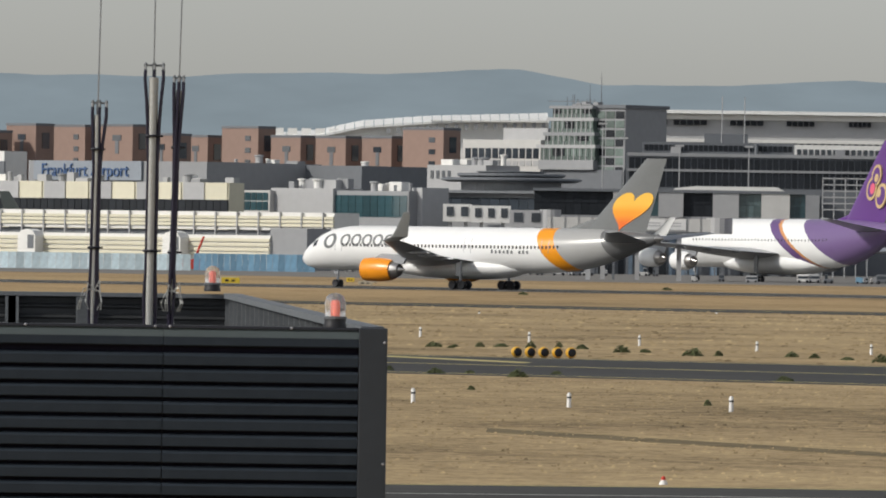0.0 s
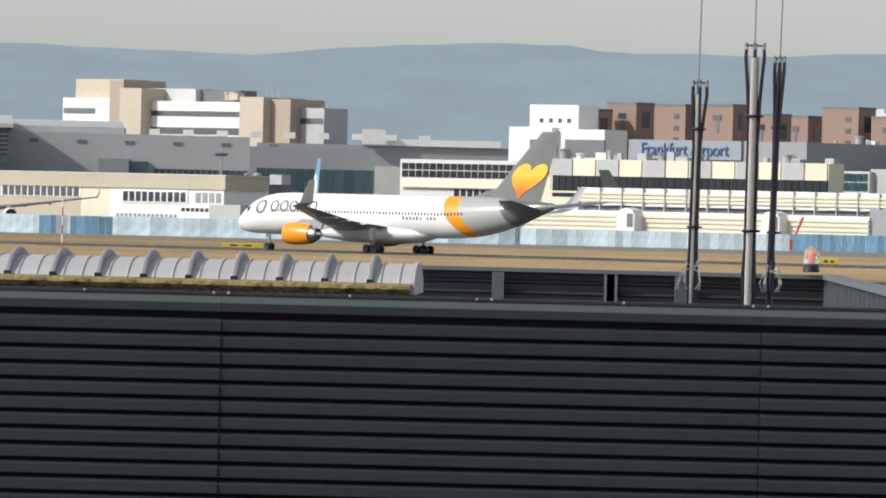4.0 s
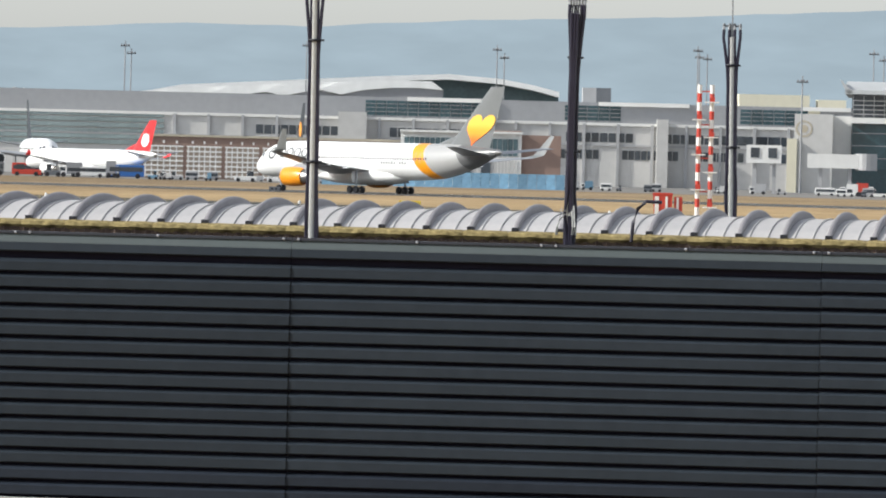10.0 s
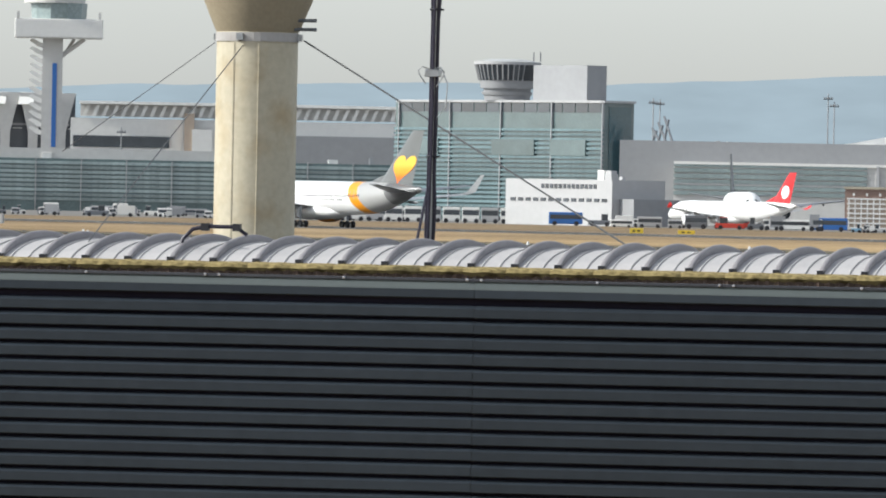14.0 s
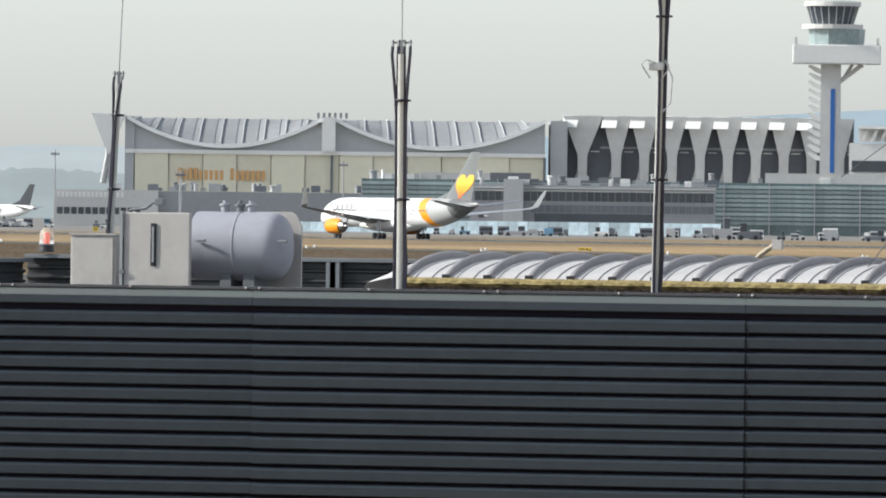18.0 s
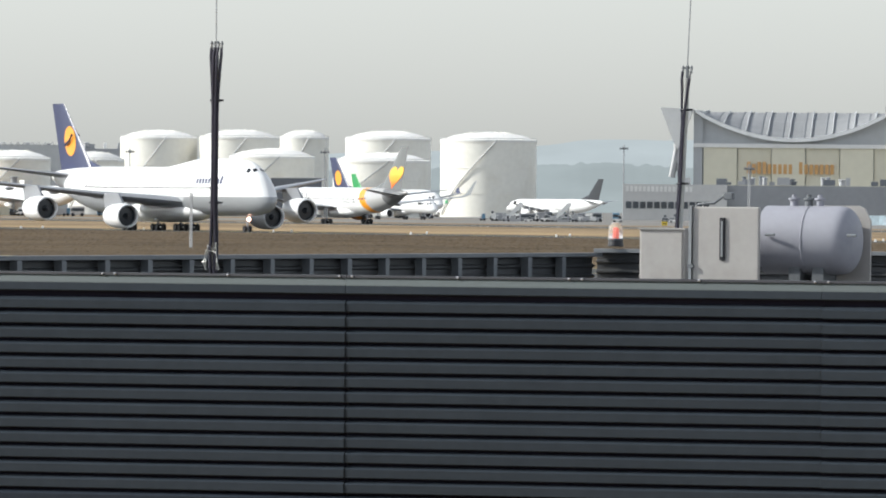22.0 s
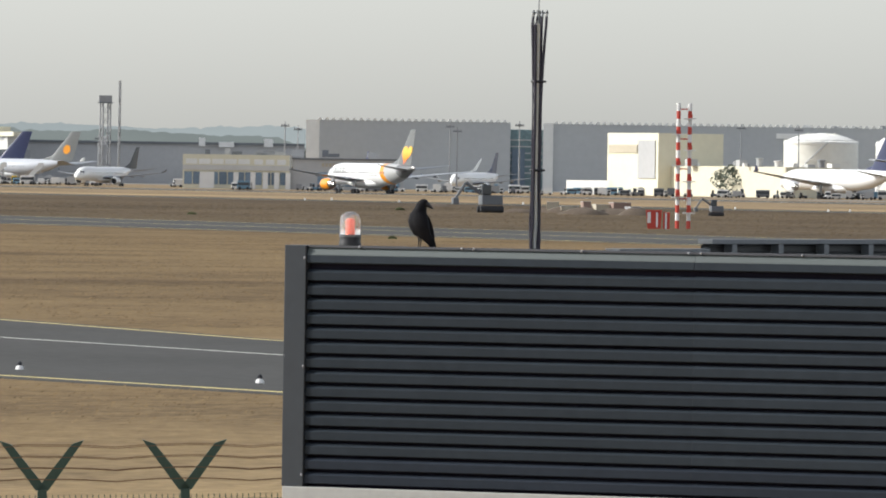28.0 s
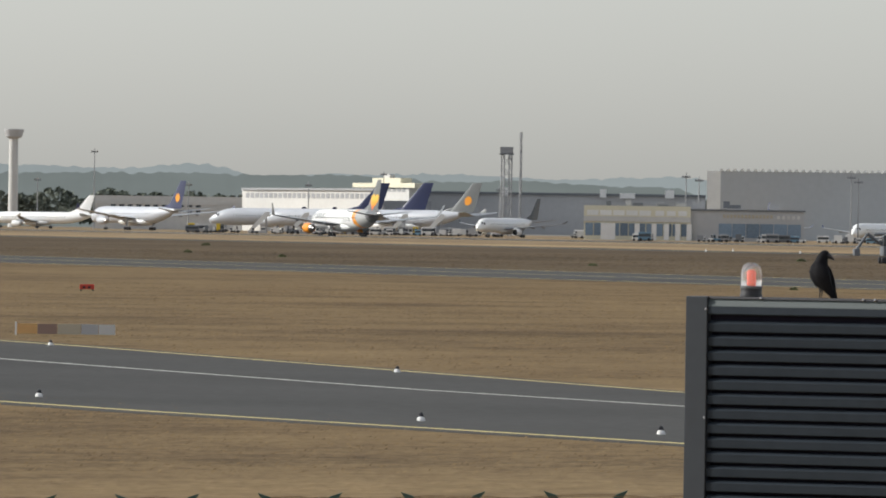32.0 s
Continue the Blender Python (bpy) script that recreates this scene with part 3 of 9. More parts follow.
bay = part("roof_bay", bm, M["vault"], sky_light, "", (xl, 0, 0), smooth=True)


def rib_arc(lift, n=14):
    """The rib's arch: flat at its feet, proud in the middle."""
    return [(v, z + lift * (0.35 + 0.65 * math.sin(math.pi * i / n) ** 0.6)) for i, (v, z) in enumerate(arc_pts(0.0, n))]


bm = bmesh.new()
ring_skin(bm, [[(x, *p) for p in rib_arc(l)] for x, l in ((0.0, -0.02), (0.001, 0.048), (0.008, 0.06), (0.02, 0.064), (0.035, 0.06), (0.043, 0.048), (0.045, -0.02))], False)
rib = part("arched_rib", bm, M["rib"], sky_light, "", (xl + 0.016, 0, 0))
foot = part("rib_foot", boxed(-0.004, 0.05, VF - 0.035, VF + 0.03, 4.255, 4.312, bev=0.004), M["cap"], sky_light, "small dark rib foot", (xl + 0.016, 0, 0))
rng = random.Random(4)


def moss_lump(seed):
    r = random.Random(seed)
    bm = bmesh.new()
    rings = []
    n = 22
    for i in range(n + 1):
        x = PB * i / n
        k = 0.55 + 0.45 * math.sin(math.pi * min(1, max(0, (x + 0.02) / PB))) ** 0.5 + 0.3 * noise.noise(Vector((x * 9, seed * 3.1, 0)))
        q = 0.5 * noise.noise(Vector((x * 14, seed * 7.7, 2)))
        rings.append([(x, VF - 0.05, 4.18), (x, VF - 0.07 - 0.02 * k, 4.212 + 0.008 * q), (x, VF - 0.1 - 0.04 * k, 4.24 + 0.016 * q), (x, VF - 0.09 - 0.04 * k, 4.258 + 0.012 * k + 0.014 * q), (x, VF - 0.04, 4.266 + 0.02 * k), (x, VF + 0.05, 4.285), (x, VF + 0.06, 4.18)])
    return ring_skin(bm, rings)


lumps = [part("mossy_edge", moss_lump(s), M["moss"], sky_light, "", (xl, 0, 0), smooth=True) for s in range(6)]
for i in range(1, N_BAY):
    again(bay, "roof_bay", sky_light, (xl + PB * i, 0, 0))
    again(rib, "arched_rib", sky_light, (xl + PB * i + 0.016, 0, 0))
    again(foot, "rib_foot", sky_light, (xl + PB * i + 0.016, 0, 0))
    if i > 5:
        again(lumps[rng.randrange(6)], "mossy_edge", sky_light, (xl + PB * i, rng.uniform(-0.01, 0.01), 0))
for i, o in enumerate(lumps):
    o.location.x = xl + PB * i
part("kerb", boxed(xl, xr, VF + 0.0, VF + VD, 3.45, 4.2), M["roofing"], sky_light)
bm = bmesh.new()
va, vb = [], []
for i in range(int((xr - xl) / 0.04)):
    y = VF - 0.1 + 0.018 * (i % 2)
    va.append(bm.verts.new((xl + 0.04 * i, y, 4.1))), vb.append(bm.verts.new((xl + 0.04 * i, y, 4.225)))
for i in range(len(va) - 1):
    bm.faces.new((va[i], va[i + 1], vb[i + 1], vb[i]))
part("eave_strip", bm, M["eave"], sky_light, "corrugated brown strip under the mossy edge")
part("eave_backing", boxed(xl, xr, VF - 0.078, VF - 0.001, 4.1, 4.2), M["roofing"], sky_light)
for x, s in ((xr, 1), (xl, -1)):
    bm = bmesh.new()
    prism(bm, arc_pts(0.015) + [(VF + VD, 4.2), (VF, 4.2)], 0, x, x + s * 0.03)
    part("end_cap", bm, M["vault"], sky_light, "pale end sheet of the skylight")
# flat upstand at the left end of the skylight
bm = bmesh.new()
ring_skin(bm, [[(xl - 0.04, *p) for p in arc_pts(0.01)], [(xl - 0.16, p[0] + 0.02, 4.2 + (p[1] - 4.2) * 0.85) for p in arc_pts(0.0)], [(xl - 0.3, p[0] + 0.06, 4.2 + (p[1] - 4.2) * 0.45) for p in arc_pts(0.0)], [(xl - 0.36, p[0] + 0.1, 4.16) for p in arc_pts(0.0)]], False)
part("end_flashing", bm, M["vault"], sky_light, "", smooth=True)


# ---- lightning masts with their black cables ----
def mast(top, foot, v, width, left=1, right=2, over=0, rod=0.9, fat=False, wires=False):
    """A steel pole with a clamp bar on top, a thin rod above and cables tied along it. top, foot: (bearing, elevation);
    left, right, over: how many cables run on either side and across the face of the pole."""
    x1, x0 = roof_at(top[0], v), roof_at(foot[0], v)
    z1, z0 = roof_z(top[1], x1, v), roof_z(foot[1], x0, v)
    zb = 3.45
    xb = x0 + (x0 - x1) / max(0.2, z1 - z0) * (z0 - zb) * 0.5
    m = thing("lightning_mast", "steel lightning mast with black cables tied along it", "mast", NEAR @ Matrix.Translation((xb, v, zb)), "masts on the roof")
    P = lambda z, o=0.0, q=0.0: Vector(((x0 - xb) + (x1 - x0) * (z - z0) / (z1 - z0) + o, q, z - zb))
    r = width / 2
    bm = bmesh.new()
    tube(bm, [(0, 0, 0), P(z0), P((z0 + z1) / 2), P(z1 - 0.09)], r, 14)
    part("pole", bm, M["pole"], m, "", smooth=True)
    bm = bmesh.new()
    tube(bm, [P(z1 - 0.1), P(z1 + rod)], 0.0058, 6)
    part("rod", bm, M["steel"], m)
    n = left + right + over
    lo, hi = -r - 0.014 - (0.013 if fat else 0.0) * left, r + 0.01 + (0.012 if fat else 0.014) * right
    bm = bmesh.new()
    tube(bm, [P(z1, lo - 0.012), P(z1, hi + 0.012)], 0.0085, 6)
    box(bm, P(z1).x - 0.012, P(z1).x + 0.012, -0.012, 0.012, z1 - zb - 0.1, z1 - zb + 0.02)
    for k in range(n):
        o = lo + (hi - lo) * k / max(1, n - 1)
        lathe(bm, [(0.012, -0.012), (0.014, 0.004), (0.007, 0.022)], 8, Matrix.Translation(P(z1, o)))
    part("head", bm, M["rail"], m, "grey clamp bar with small bolts")
    rg = random.Random(int(top[0]))
    t1, t2 = rg.uniform(0.2, 0.3), rg.uniform(0.62, 0.76)
    for k in range(n):
        o = lo + (hi - lo) * k / max(1, n - 1)
        if k < left:
            end, q = -r + 0.006 - 0.009 * (left - 1 - k), -0.014
        elif k >= n - right:
            end, q = r - 0.006 + 0.009 * (k - n + right), -0.014
        else:
            end, q = -r * 0.75 + 1.5 * r * (k - left + 0.5) / over, -r - 0.012
        bm = bmesh.new()
        lathe(bm, [(0.009, -0.045), (0.012, -0.04), (0.012, 0.0)], 8, Matrix.Translation(P(z1, o, -0.004)))
        part("cable_clamp", bm, M["steel"], m)
        pts = [P(z1 - 0.03, o, -0.004), P(z1 - 0.1, o * 1.03, q)]
        for j in range(1, 13):
            f = j / 12
            w = max(0.0, 1 - f / t1) ** 1.2
            slack = 0.012 * math.sin(math.pi * min(1.0, max(0.0, (f - t2) / (1 - t2)))) * (1 if end > 0 else -1) * rg.uniform(0.2, 1.4)
            pts.append(P(z1 - 0.1 - (z1 + 0.05 - z0) * f, o * w + end * (1 - w) + slack + rg.uniform(-0.002, 0.002), q))
        bm = bmesh.new()
        tube(bm, pts, 0.0128, 6)
        part("cable", bm, M["cable"], m, "", smooth=True)
    for fr in (t1, t2):
        z = z1 - (z1 - z0) * fr
        bm = bmesh.new()
        lathe(bm, [(r + 0.018, -0.01), (r + 0.024, 0), (r + 0.018, 0.01)], 12, Matrix.Translation(P(z)))
        box(bm, P(z).x + r + 0.015, P(z).x + r + 0.04, -0.01, 0.01, z - zb - 0.008, z - zb + 0.008)
        part("cable_tie", bm, M["cap"], m)
    # loose wire ends at the foot
    for k in range(6 if wires else 0):
        dx = rg.uniform(0.03, 0.1) * (1 if k % 2 else -1)
        bm = bmesh.new()
        tube(bm, [P(z0 + 0.14, 0.01 * k - 0.03, -r - 0.02), P(z0 + 0.11 + 0.02 * k, dx * 0.7, -0.06), P(z0 + 0.05, dx, -0.075), P(z0 - 0.01, dx * rg.uniform(0.5, 1.2), -0.05)], 0.006, 5)
        part("wire_end", bm, M["pole"], m)
    return m


mast((614, 249), (619, -114), 69.7, 0.05, 1, 2, 0, wires=True)
mast((516, 317), (518, -127), 69.7, 0.072, 1, 2, 0, fat=True)
mast((471, 295), (479, -115), 69.7, 0.045, 1, 0, 2, wires=True)
mast((2566, 254), (2561, -76), 76.0, 0.06, 2, 2, 0, fat=True)
mast((2844, 292), (2846, -120), 69.7, 0.06, 1, 2, 3, wires=True)
mast((3305, 325), (3302, -132), 69.7, 0.062, 2, 2, 0, fat=True)
mast((5771, 301), (5769, -127), 69.7, 0.07, 2, 2, 0, fat=True)
mast((6271, 240), (6282, -43), 78.0, 0.055, 1, 0, 1)
mast((7105, 275), (7105, -122), 69.8, 0.05, 1, 1, 2, wires=True)
mast((7964, 290), (7965, -119), 69.8, 0.07, 1, 2, 1)
mast((4335, 480), (4339, -64), 74.5, 0.055, 1, 2, 1)
mast((5308, 480), (5317, -130), 69.7, 0.07, 0, 2, 1)
for b, e, v in ((*(4340, 224), 74.5), (*(5319, 264), 69.7)):
    x = roof_at(b, v)
    z = roof_z(e, x, v)
    cl = thing("cable_clamp", "steel clamp with loose looping wires on a mast", "clamp", NEAR @ Matrix.Translation((x, v, z)))
    part("clamp_block", boxed(-0.05, 0.07, -0.07, 0.05, -0.03, 0.03, bev=0.006), M["steel"], cl)
    for k, (dx, dz) in enumerate(((0.12, 0.03), (-0.1, 0.05), (0.15, -0.22))):
        bm = bmesh.new()
        tube(bm, [(0.03, -0.06, 0.02), (dx * 0.6, -0.09, 0.05), (dx, -0.09, dz * 0.4), (dx * 0.9, -0.08, dz - 0.06), (dx * 0.4, -0.06, dz - 0.14)], 0.005, 5)
        part("loose_wire", bm, M["steel"], cl)
# the prop beside the tall mast
bm = bmesh.new()
tube(bm, [(roof_at((4344, 6)[0], 74.4), 74.4, 4.9), (roof_at((4364, -73)[0], 74.2), 74.2, 4.4)], 0.012, 6)
tagged(part("mast_stay", bm, M["cable"], None, "", NEAR), "thin black stay beside a tall mast", "stay")

# ---- exhaust stack with guy wires ----
SV = 81.0
sx = roof_at((4724 + 4583) / 2 - 3, SV)
sw = 0.5 * (roof_at((4583, 231)[0], SV) - roof_at((4723, 228)[0], SV))
cz = roof_z((4655, 290)[1], sx, SV)
stack = thing("exhaust_stack", "tall weathered cream exhaust stack with a flaring head", "exhaust stack", NEAR @ Matrix.Translation((sx, SV, 3.45)))
bm = bmesh.new()
lathe(bm, [(sw, 0), (sw, cz - 3.45)], 40)
part("shaft", bm, M["stack"], stack, "", smooth=True)
for a in (-0.35, 0.28):
    part("weld_seam", boxed(sw * math.sin(a) - 0.006, sw * math.sin(a) + 0.006, -sw * math.cos(a) - 0.006, -sw * math.cos(a) + 0.01, 0, cz - 3.55), M["stack"], stack)
bm = bmesh.new()
lathe(bm, [(sw * 1.0, cz - 3.45), (sw * 1.04, cz - 3.43), (sw * 1.72, cz - 3.45 + 0.62), (sw * 1.72, cz - 3.45 + 1.2), (sw * 1.5, cz - 3.45 + 1.24)], 40)
part("flared_head", bm, M["stack_dark"], stack, "brownish flaring head", smooth=True)
bm = bmesh.new()
lathe(bm, [(sw * 1.03, cz - 3.45 - 0.085), (sw * 1.03, cz - 3.45 - 0.005)], 40)
part("collar", bm, M["cabinet"], stack, "pale clamp collar")
for a in (-1, -0.18, 1):
    part("collar_lug", boxed(a * sw - 0.03, a * sw + 0.05 * (1 if a > 0 else 0.6), -sw * (1.1 if abs(a) < 0.5 else 0.1), -sw * (1.1 if abs(a) < 0.5 else 0.1) + 0.06, cz - 3.45 - 0.075, cz - 3.45 - 0.015), M["steel"], stack)
for z in (0.05, 0.13):
    bm = bmesh.new()
    tube(bm, [(sw * 0.9, -0.1, cz - 3.45 + z - 0.02), (sw + 0.2, -0.1, cz - 3.45 + z - 0.02)], 0.016, 8)
    part("side_pipe", bm, M["rail"], stack)


def wire(a, b, va, vb, r=0.008):
    """A guy wire between two sightings."""
    xa, xb = roof_at(a[0], va), roof_at(b[0], vb)
    bm = bmesh.new()
    tube(bm, [(xa, va, roof_z(a[1], xa, va)), (xb, vb, roof_z(b[1], xb, vb))], r, 6)
    tagged(part("guy_wire", bm, M["wire"], None, "", NEAR), "thin steel guy wire of the exhaust stack", "guy wire", "guy wires")


wire((4567, 276), (3988, -75), SV, 73.5)
wire((4726, 270), (4991, 73), SV, 90.0, 0.004)
wire((4674, 269), (4977, -132), SV - 0.3, 71.0, 0.005)
bm = bmesh.new()
q = [(4784, -128), (4776, -78), (4758, -60), (4733, -55), (4683, -55), (4662, -69)]
tube(bm, [(roof_at(b, 71.6), 71.6, roof_z(e, roof_at(b, 71.6), 71.6)) for b, e in q], 0.016, 8)
hose = tagged(part("bent_hose", bm, M["cable"], None, "", NEAR, smooth=True), "black bent hose over the skylight", "hose")
for q in ((4736, -56), (4680, -56)):
    x = roof_at(q[0], 71.6)
    part("hose_clip", boxed(x - 0.03, x + 0.03, 71.57, 71.63, roof_z(q[1], x, 71.6) - 0.03, roof_z(q[1], x, 71.6) + 0.03), M["cap"], hose)
bm = bmesh.new()
q = [(2736, -133), (2733, -98), (2725, -73), (2711, -60), (2683, -61)]
tube(bm, [(roof_at(b, 71.0), 71.0, roof_z(e, roof_at(b, 71.0), 71.0)) for b, e in q], 0.014, 8)
tagged(part("bent_hose", bm, M["cable"], None, "", NEAR, smooth=True), "short black bent pipe at the skylight's edge", "hose")
pa, pb = (5132, -66), (5104, -46)
xa_, xb_ = roof_at(pa[0], 74.2), roof_at(pb[0], 74.2)
stick = thing("leaning_batten", "short wooden batten leaning behind the skylight", "batten", NEAR @ Matrix.Translation((xa_, 74.2, 3.45)))
za_, zb_ = roof_z(pa[1], xa_, 74.2) - 3.45, roof_z(pb[1], xb_, 74.2) - 3.45
part("batten", tube(bmesh.new(), [(-1.0, 0, 0.0), (0, 0, za_), (xb_ - xa_, 0, zb_)], 0.022, 6), M["stack_dark"], stick)
part("bracket", boxed(xb_ - xa_ - 0.03, xb_ - xa_ + 0.05, -0.03, 0.03, zb_ - 0.05, zb_ + 0.03), M["cabinet"], stick, "white bracket")

# ---- cabinets and the pale tank on the roof ----
TV = 74.0
def roof_box(name, label, cat, p0, p1, v, depth, material, bev=0.012):
    x0, x1 = roof_at(p0[0], v), roof_at(p1[0], v)
    z1, z0 = roof_z(p0[1], x0, v), 3.45
    t = thing(name, label, cat, NEAR @ Matrix.Translation((x0, v, z0)))
    part("body", boxed(0, x1 - x0, 0, depth, 0, z1 - z0, bev=bev), material, t)
    return t, x1 - x0, z1 - z0


cab, w, h = roof_box("small_cabinet", "small pale grey metal cabinet on the roof", "cabinet", (6353, -46), (6273, -132), TV, 0.5, M["cabinet"])
part("door", boxed(0.02, w - 0.02, -0.012, 0.0, 0.1, h - 0.03, bev=0.004), M["cabinet"], cab)
part("lid", boxed(-0.01, w + 0.01, -0.02, 0.52, h, h + 0.012), M["cabinet"], cab)
gas, w, h = roof_box("tank_head_cabinet", "tall pale cabinet at the end of a round tank", "cabinet", (6259, -5), (6142, -132), TV, 0.05, M["cabinet"])
xs = roof_at((6211, -66)[0], TV) - roof_at((6259, -5)[0], TV)
part("gauge_slot", boxed(xs, xs + 0.05, -0.016, 0.004, h - 0.45, h - 0.09, bev=0.008), M["cap"], gas, "tall black gauge slot")
part("gauge_glass", boxed(xs + 0.015, xs + 0.032, -0.02, -0.015, h - 0.42, h - 0.12), M["steel"], gas)
part("edge_strip", boxed(-0.03, -0.004, -0.02, 0.02, 0.2, h + 0.01), M["steel"], gas)
for k in range(5):
    part("hinge", boxed(-0.036, 0.016, -0.03, -0.01, 0.25 + k * 0.14, 0.28 + k * 0.14), M["rail"], gas)
bm = bmesh.new()
tube(bm, [(-0.02, 0.05, h - 0.03), (0.05, 0.02, h + 0.02), (0.18, 0.03, h + 0.03), (0.24, 0.05, h + 0.08), (0.3, 0.06, h + 0.1)], 0.011, 6)
part("fill_pipe", bm, M["rail"], gas, "", smooth=True)
part("fill_head", boxed(0.26, 0.34, 0.03, 0.1, h + 0.06, h + 0.12, bev=0.01), M["rail"], gas)
p0, p1 = (6142, -3), (5978, -125)
x0, x1 = roof_at(p0[0], TV + 0.5), roof_at(p1[0], TV + 0.5)
zt, zb = roof_z((6059, -2)[1], x0, TV), roof_z((6058, -124)[1], x0, TV)
tk = thing("roof_tank", "pale grey round horizontal tank on the roof", "tank", NEAR @ Matrix.Translation((x0, TV + 0.45, 3.45)))
r = (zt - zb) / 2
L = x1 - x0
bm = bmesh.new()
lathe(bm, [(r, 0), (r, L * 0.78), (r * 0.985, L * 0.83), (r * 0.94, L * 0.875), (r * 0.86, L * 0.91), (r * 0.72, L * 0.945), (r * 0.5, L * 0.972), (r * 0.25, L * 0.987), (0.02, L * 0.99)], 40, pose(0, r, (zt + zb) / 2 - 3.45, 0, 90, 0))
part("shell", bm, M["tank"], tk, "", smooth=True)
bm = bmesh.new()
lathe(bm, [(r + 0.002, L * 0.458), (r + 0.006, L * 0.462), (r + 0.006, L * 0.472), (r + 0.002, L * 0.476)], 40, pose(0, r, (zt + zb) / 2 - 3.45, 0, 90, 0), False)
part("weld_band", bm, M["tank"], tk)
bm = bmesh.new()
prism(bm, [(L * 0.28, 0.0), (L * 1.0, 0.0), (L * 1.0, zt - 3.45 - 0.12), (L * 0.94, zt - 3.45 - 0.02), (L * 0.88, zt - 3.45 + 0.005), (L * 0.28, zt - 3.45 + 0.005)], 1, r * 1.9, r * 1.9 + 0.03)
part("end_plate", bm, M["cabinet"], tk, "pale upright plate with a cut corner")
for k, xx in enumerate((0.28, 0.44, 0.56)):
    bm = bmesh.new()
    lathe(bm, [(0.035, 0), (0.035, 0.05), (0.05, 0.055), (0.05, 0.07), (0.02, 0.075), (0.02, 0.1)], 12, Matrix.Translation((L * xx, r, zt - 3.455)))
    part("valve", bm, M["rail" if k == 1 else "tank"], tk)
for xx in (0.1, 0.98):
    bm = bmesh.new()
    tube(bm, [(L * xx, -0.02, r * 1.15 + (zb - 3.45)), (L * xx + 0.09, -0.05, r * 1.15 + (zb - 3.45))], 0.012, 6)
    part("spigot", bm, M["rail"], tk)
for xx in (0.3, 0.55):
    part("saddle", boxed(L * xx, L * xx + 0.1, r * 0.4, r * 1.6, 0, zb - 3.45 + 0.06), M["rail"], tk)


# ---- obstruction lamps ----
def warning_lamp(b, e_base, v, hgt=0.262):
    x = roof_at(b, v)
    z = 4.199 if v < FRONT + 0.1 else roof_z(e_base, x, v)
    t = thing("obstruction_lamp", "small obstruction lamp with a clear dome and red insert", "lamp", NEAR @ Matrix.Translation((x, v, z)), "roof edge lamps")
    s = hgt / 0.262
    bm = bmesh.new()
    lathe(bm, [(0.085 * s, 0), (0.088 * s, 0.02), (0.08 * s, 0.04), (0.082 * s, 0.075 * s)], 20)
    part("base", bm, M["rubber"], t, "", smooth=True)
    bm = bmesh.new()
    lathe(bm, [(0.074 * s, 0.076 * s), (0.078 * s, 0.1 * s), (0.078 * s, 0.19 * s), (0.066 * s, 0.235 * s), (0.035 * s, 0.258 * s), (0.004, 0.263 * s)], 24)
    part("dome", bm, M["lens"], t, "clear glass dome", smooth=True)
    bm = bmesh.new()
    lathe(bm, [(0.026 * s, 0.078 * s), (0.028 * s, 0.1 * s), (0.028 * s, 0.19 * s), (0.018 * s, 0.205 * s)], 14)
    part("red_insert", bm, M["lamp_red"], t, "glowing red insert", smooth=True)
    bm = bmesh.new()
    lathe(bm, [(0.084 * s, 0.07 * s), (0.086 * s, 0.085 * s), (0.078 * s, 0.09 * s)], 20)
    part("clamp_ring", bm, M["rail"], t)
    return t


warning_lamp((189, -139)[0], (189, -139)[1], FRONT + 0.05)
warning_lamp((407, -83)[0], (407, -81)[1], BACK - 0.1)
warning_lamp((6395, -77)[0], (6395, -77)[1], BACK - 0.05)
warning_lamp((8292, -122)[0], (8292, -122)[1], FRONT + 0.05, 0.288)

# ---- the crow on the edge ----
cb = (8167, -123)
cx = roof_at(cb[0], FRONT + 0.03)
crow = thing("crow", "black crow standing on the roof edge", "bird", NEAR @ pose(cx, FRONT + 0.03, 4.2, 0, 0, 12) @ Matrix.Scale(1.16, 4))
bm = bmesh.new()
spine = [((0.09, -0.004), 0.014), ((0.074, 0.03), 0.026), ((0.044, 0.07), 0.042), ((0.008, 0.1), 0.06), ((-0.012, 0.15), 0.072), ((-0.022, 0.2), 0.073), ((-0.022, 0.245), 0.06), ((-0.006, 0.282), 0.045), ((0.006, 0.31), 0.044), ((0.012, 0.333), 0.033), ((0.014, 0.347), 0.01)]
ring_skin(bm, [[(x + r * math.cos(a), r * 0.95 * math.sin(a), z + 0.12 * r * math.cos(a)) for a in [2 * math.pi * k / 18 for k in range(18)]] for (x, z), r in spine])
part("body", bm, M["feather"], crow, "", smooth=True)
bm = bmesh.new()
ring_skin(bm, [[(x + w * math.cos(a), 0.02 * math.sin(a), z) for a in [2 * math.pi * k / 8 for k in range(8)]] for x, z, w in ((0.1, -0.006, 0.016), (0.082, 0.04, 0.026), (0.055, 0.09, 0.03))])
part("tail", bm, M["feather"], crow, "", smooth=True)
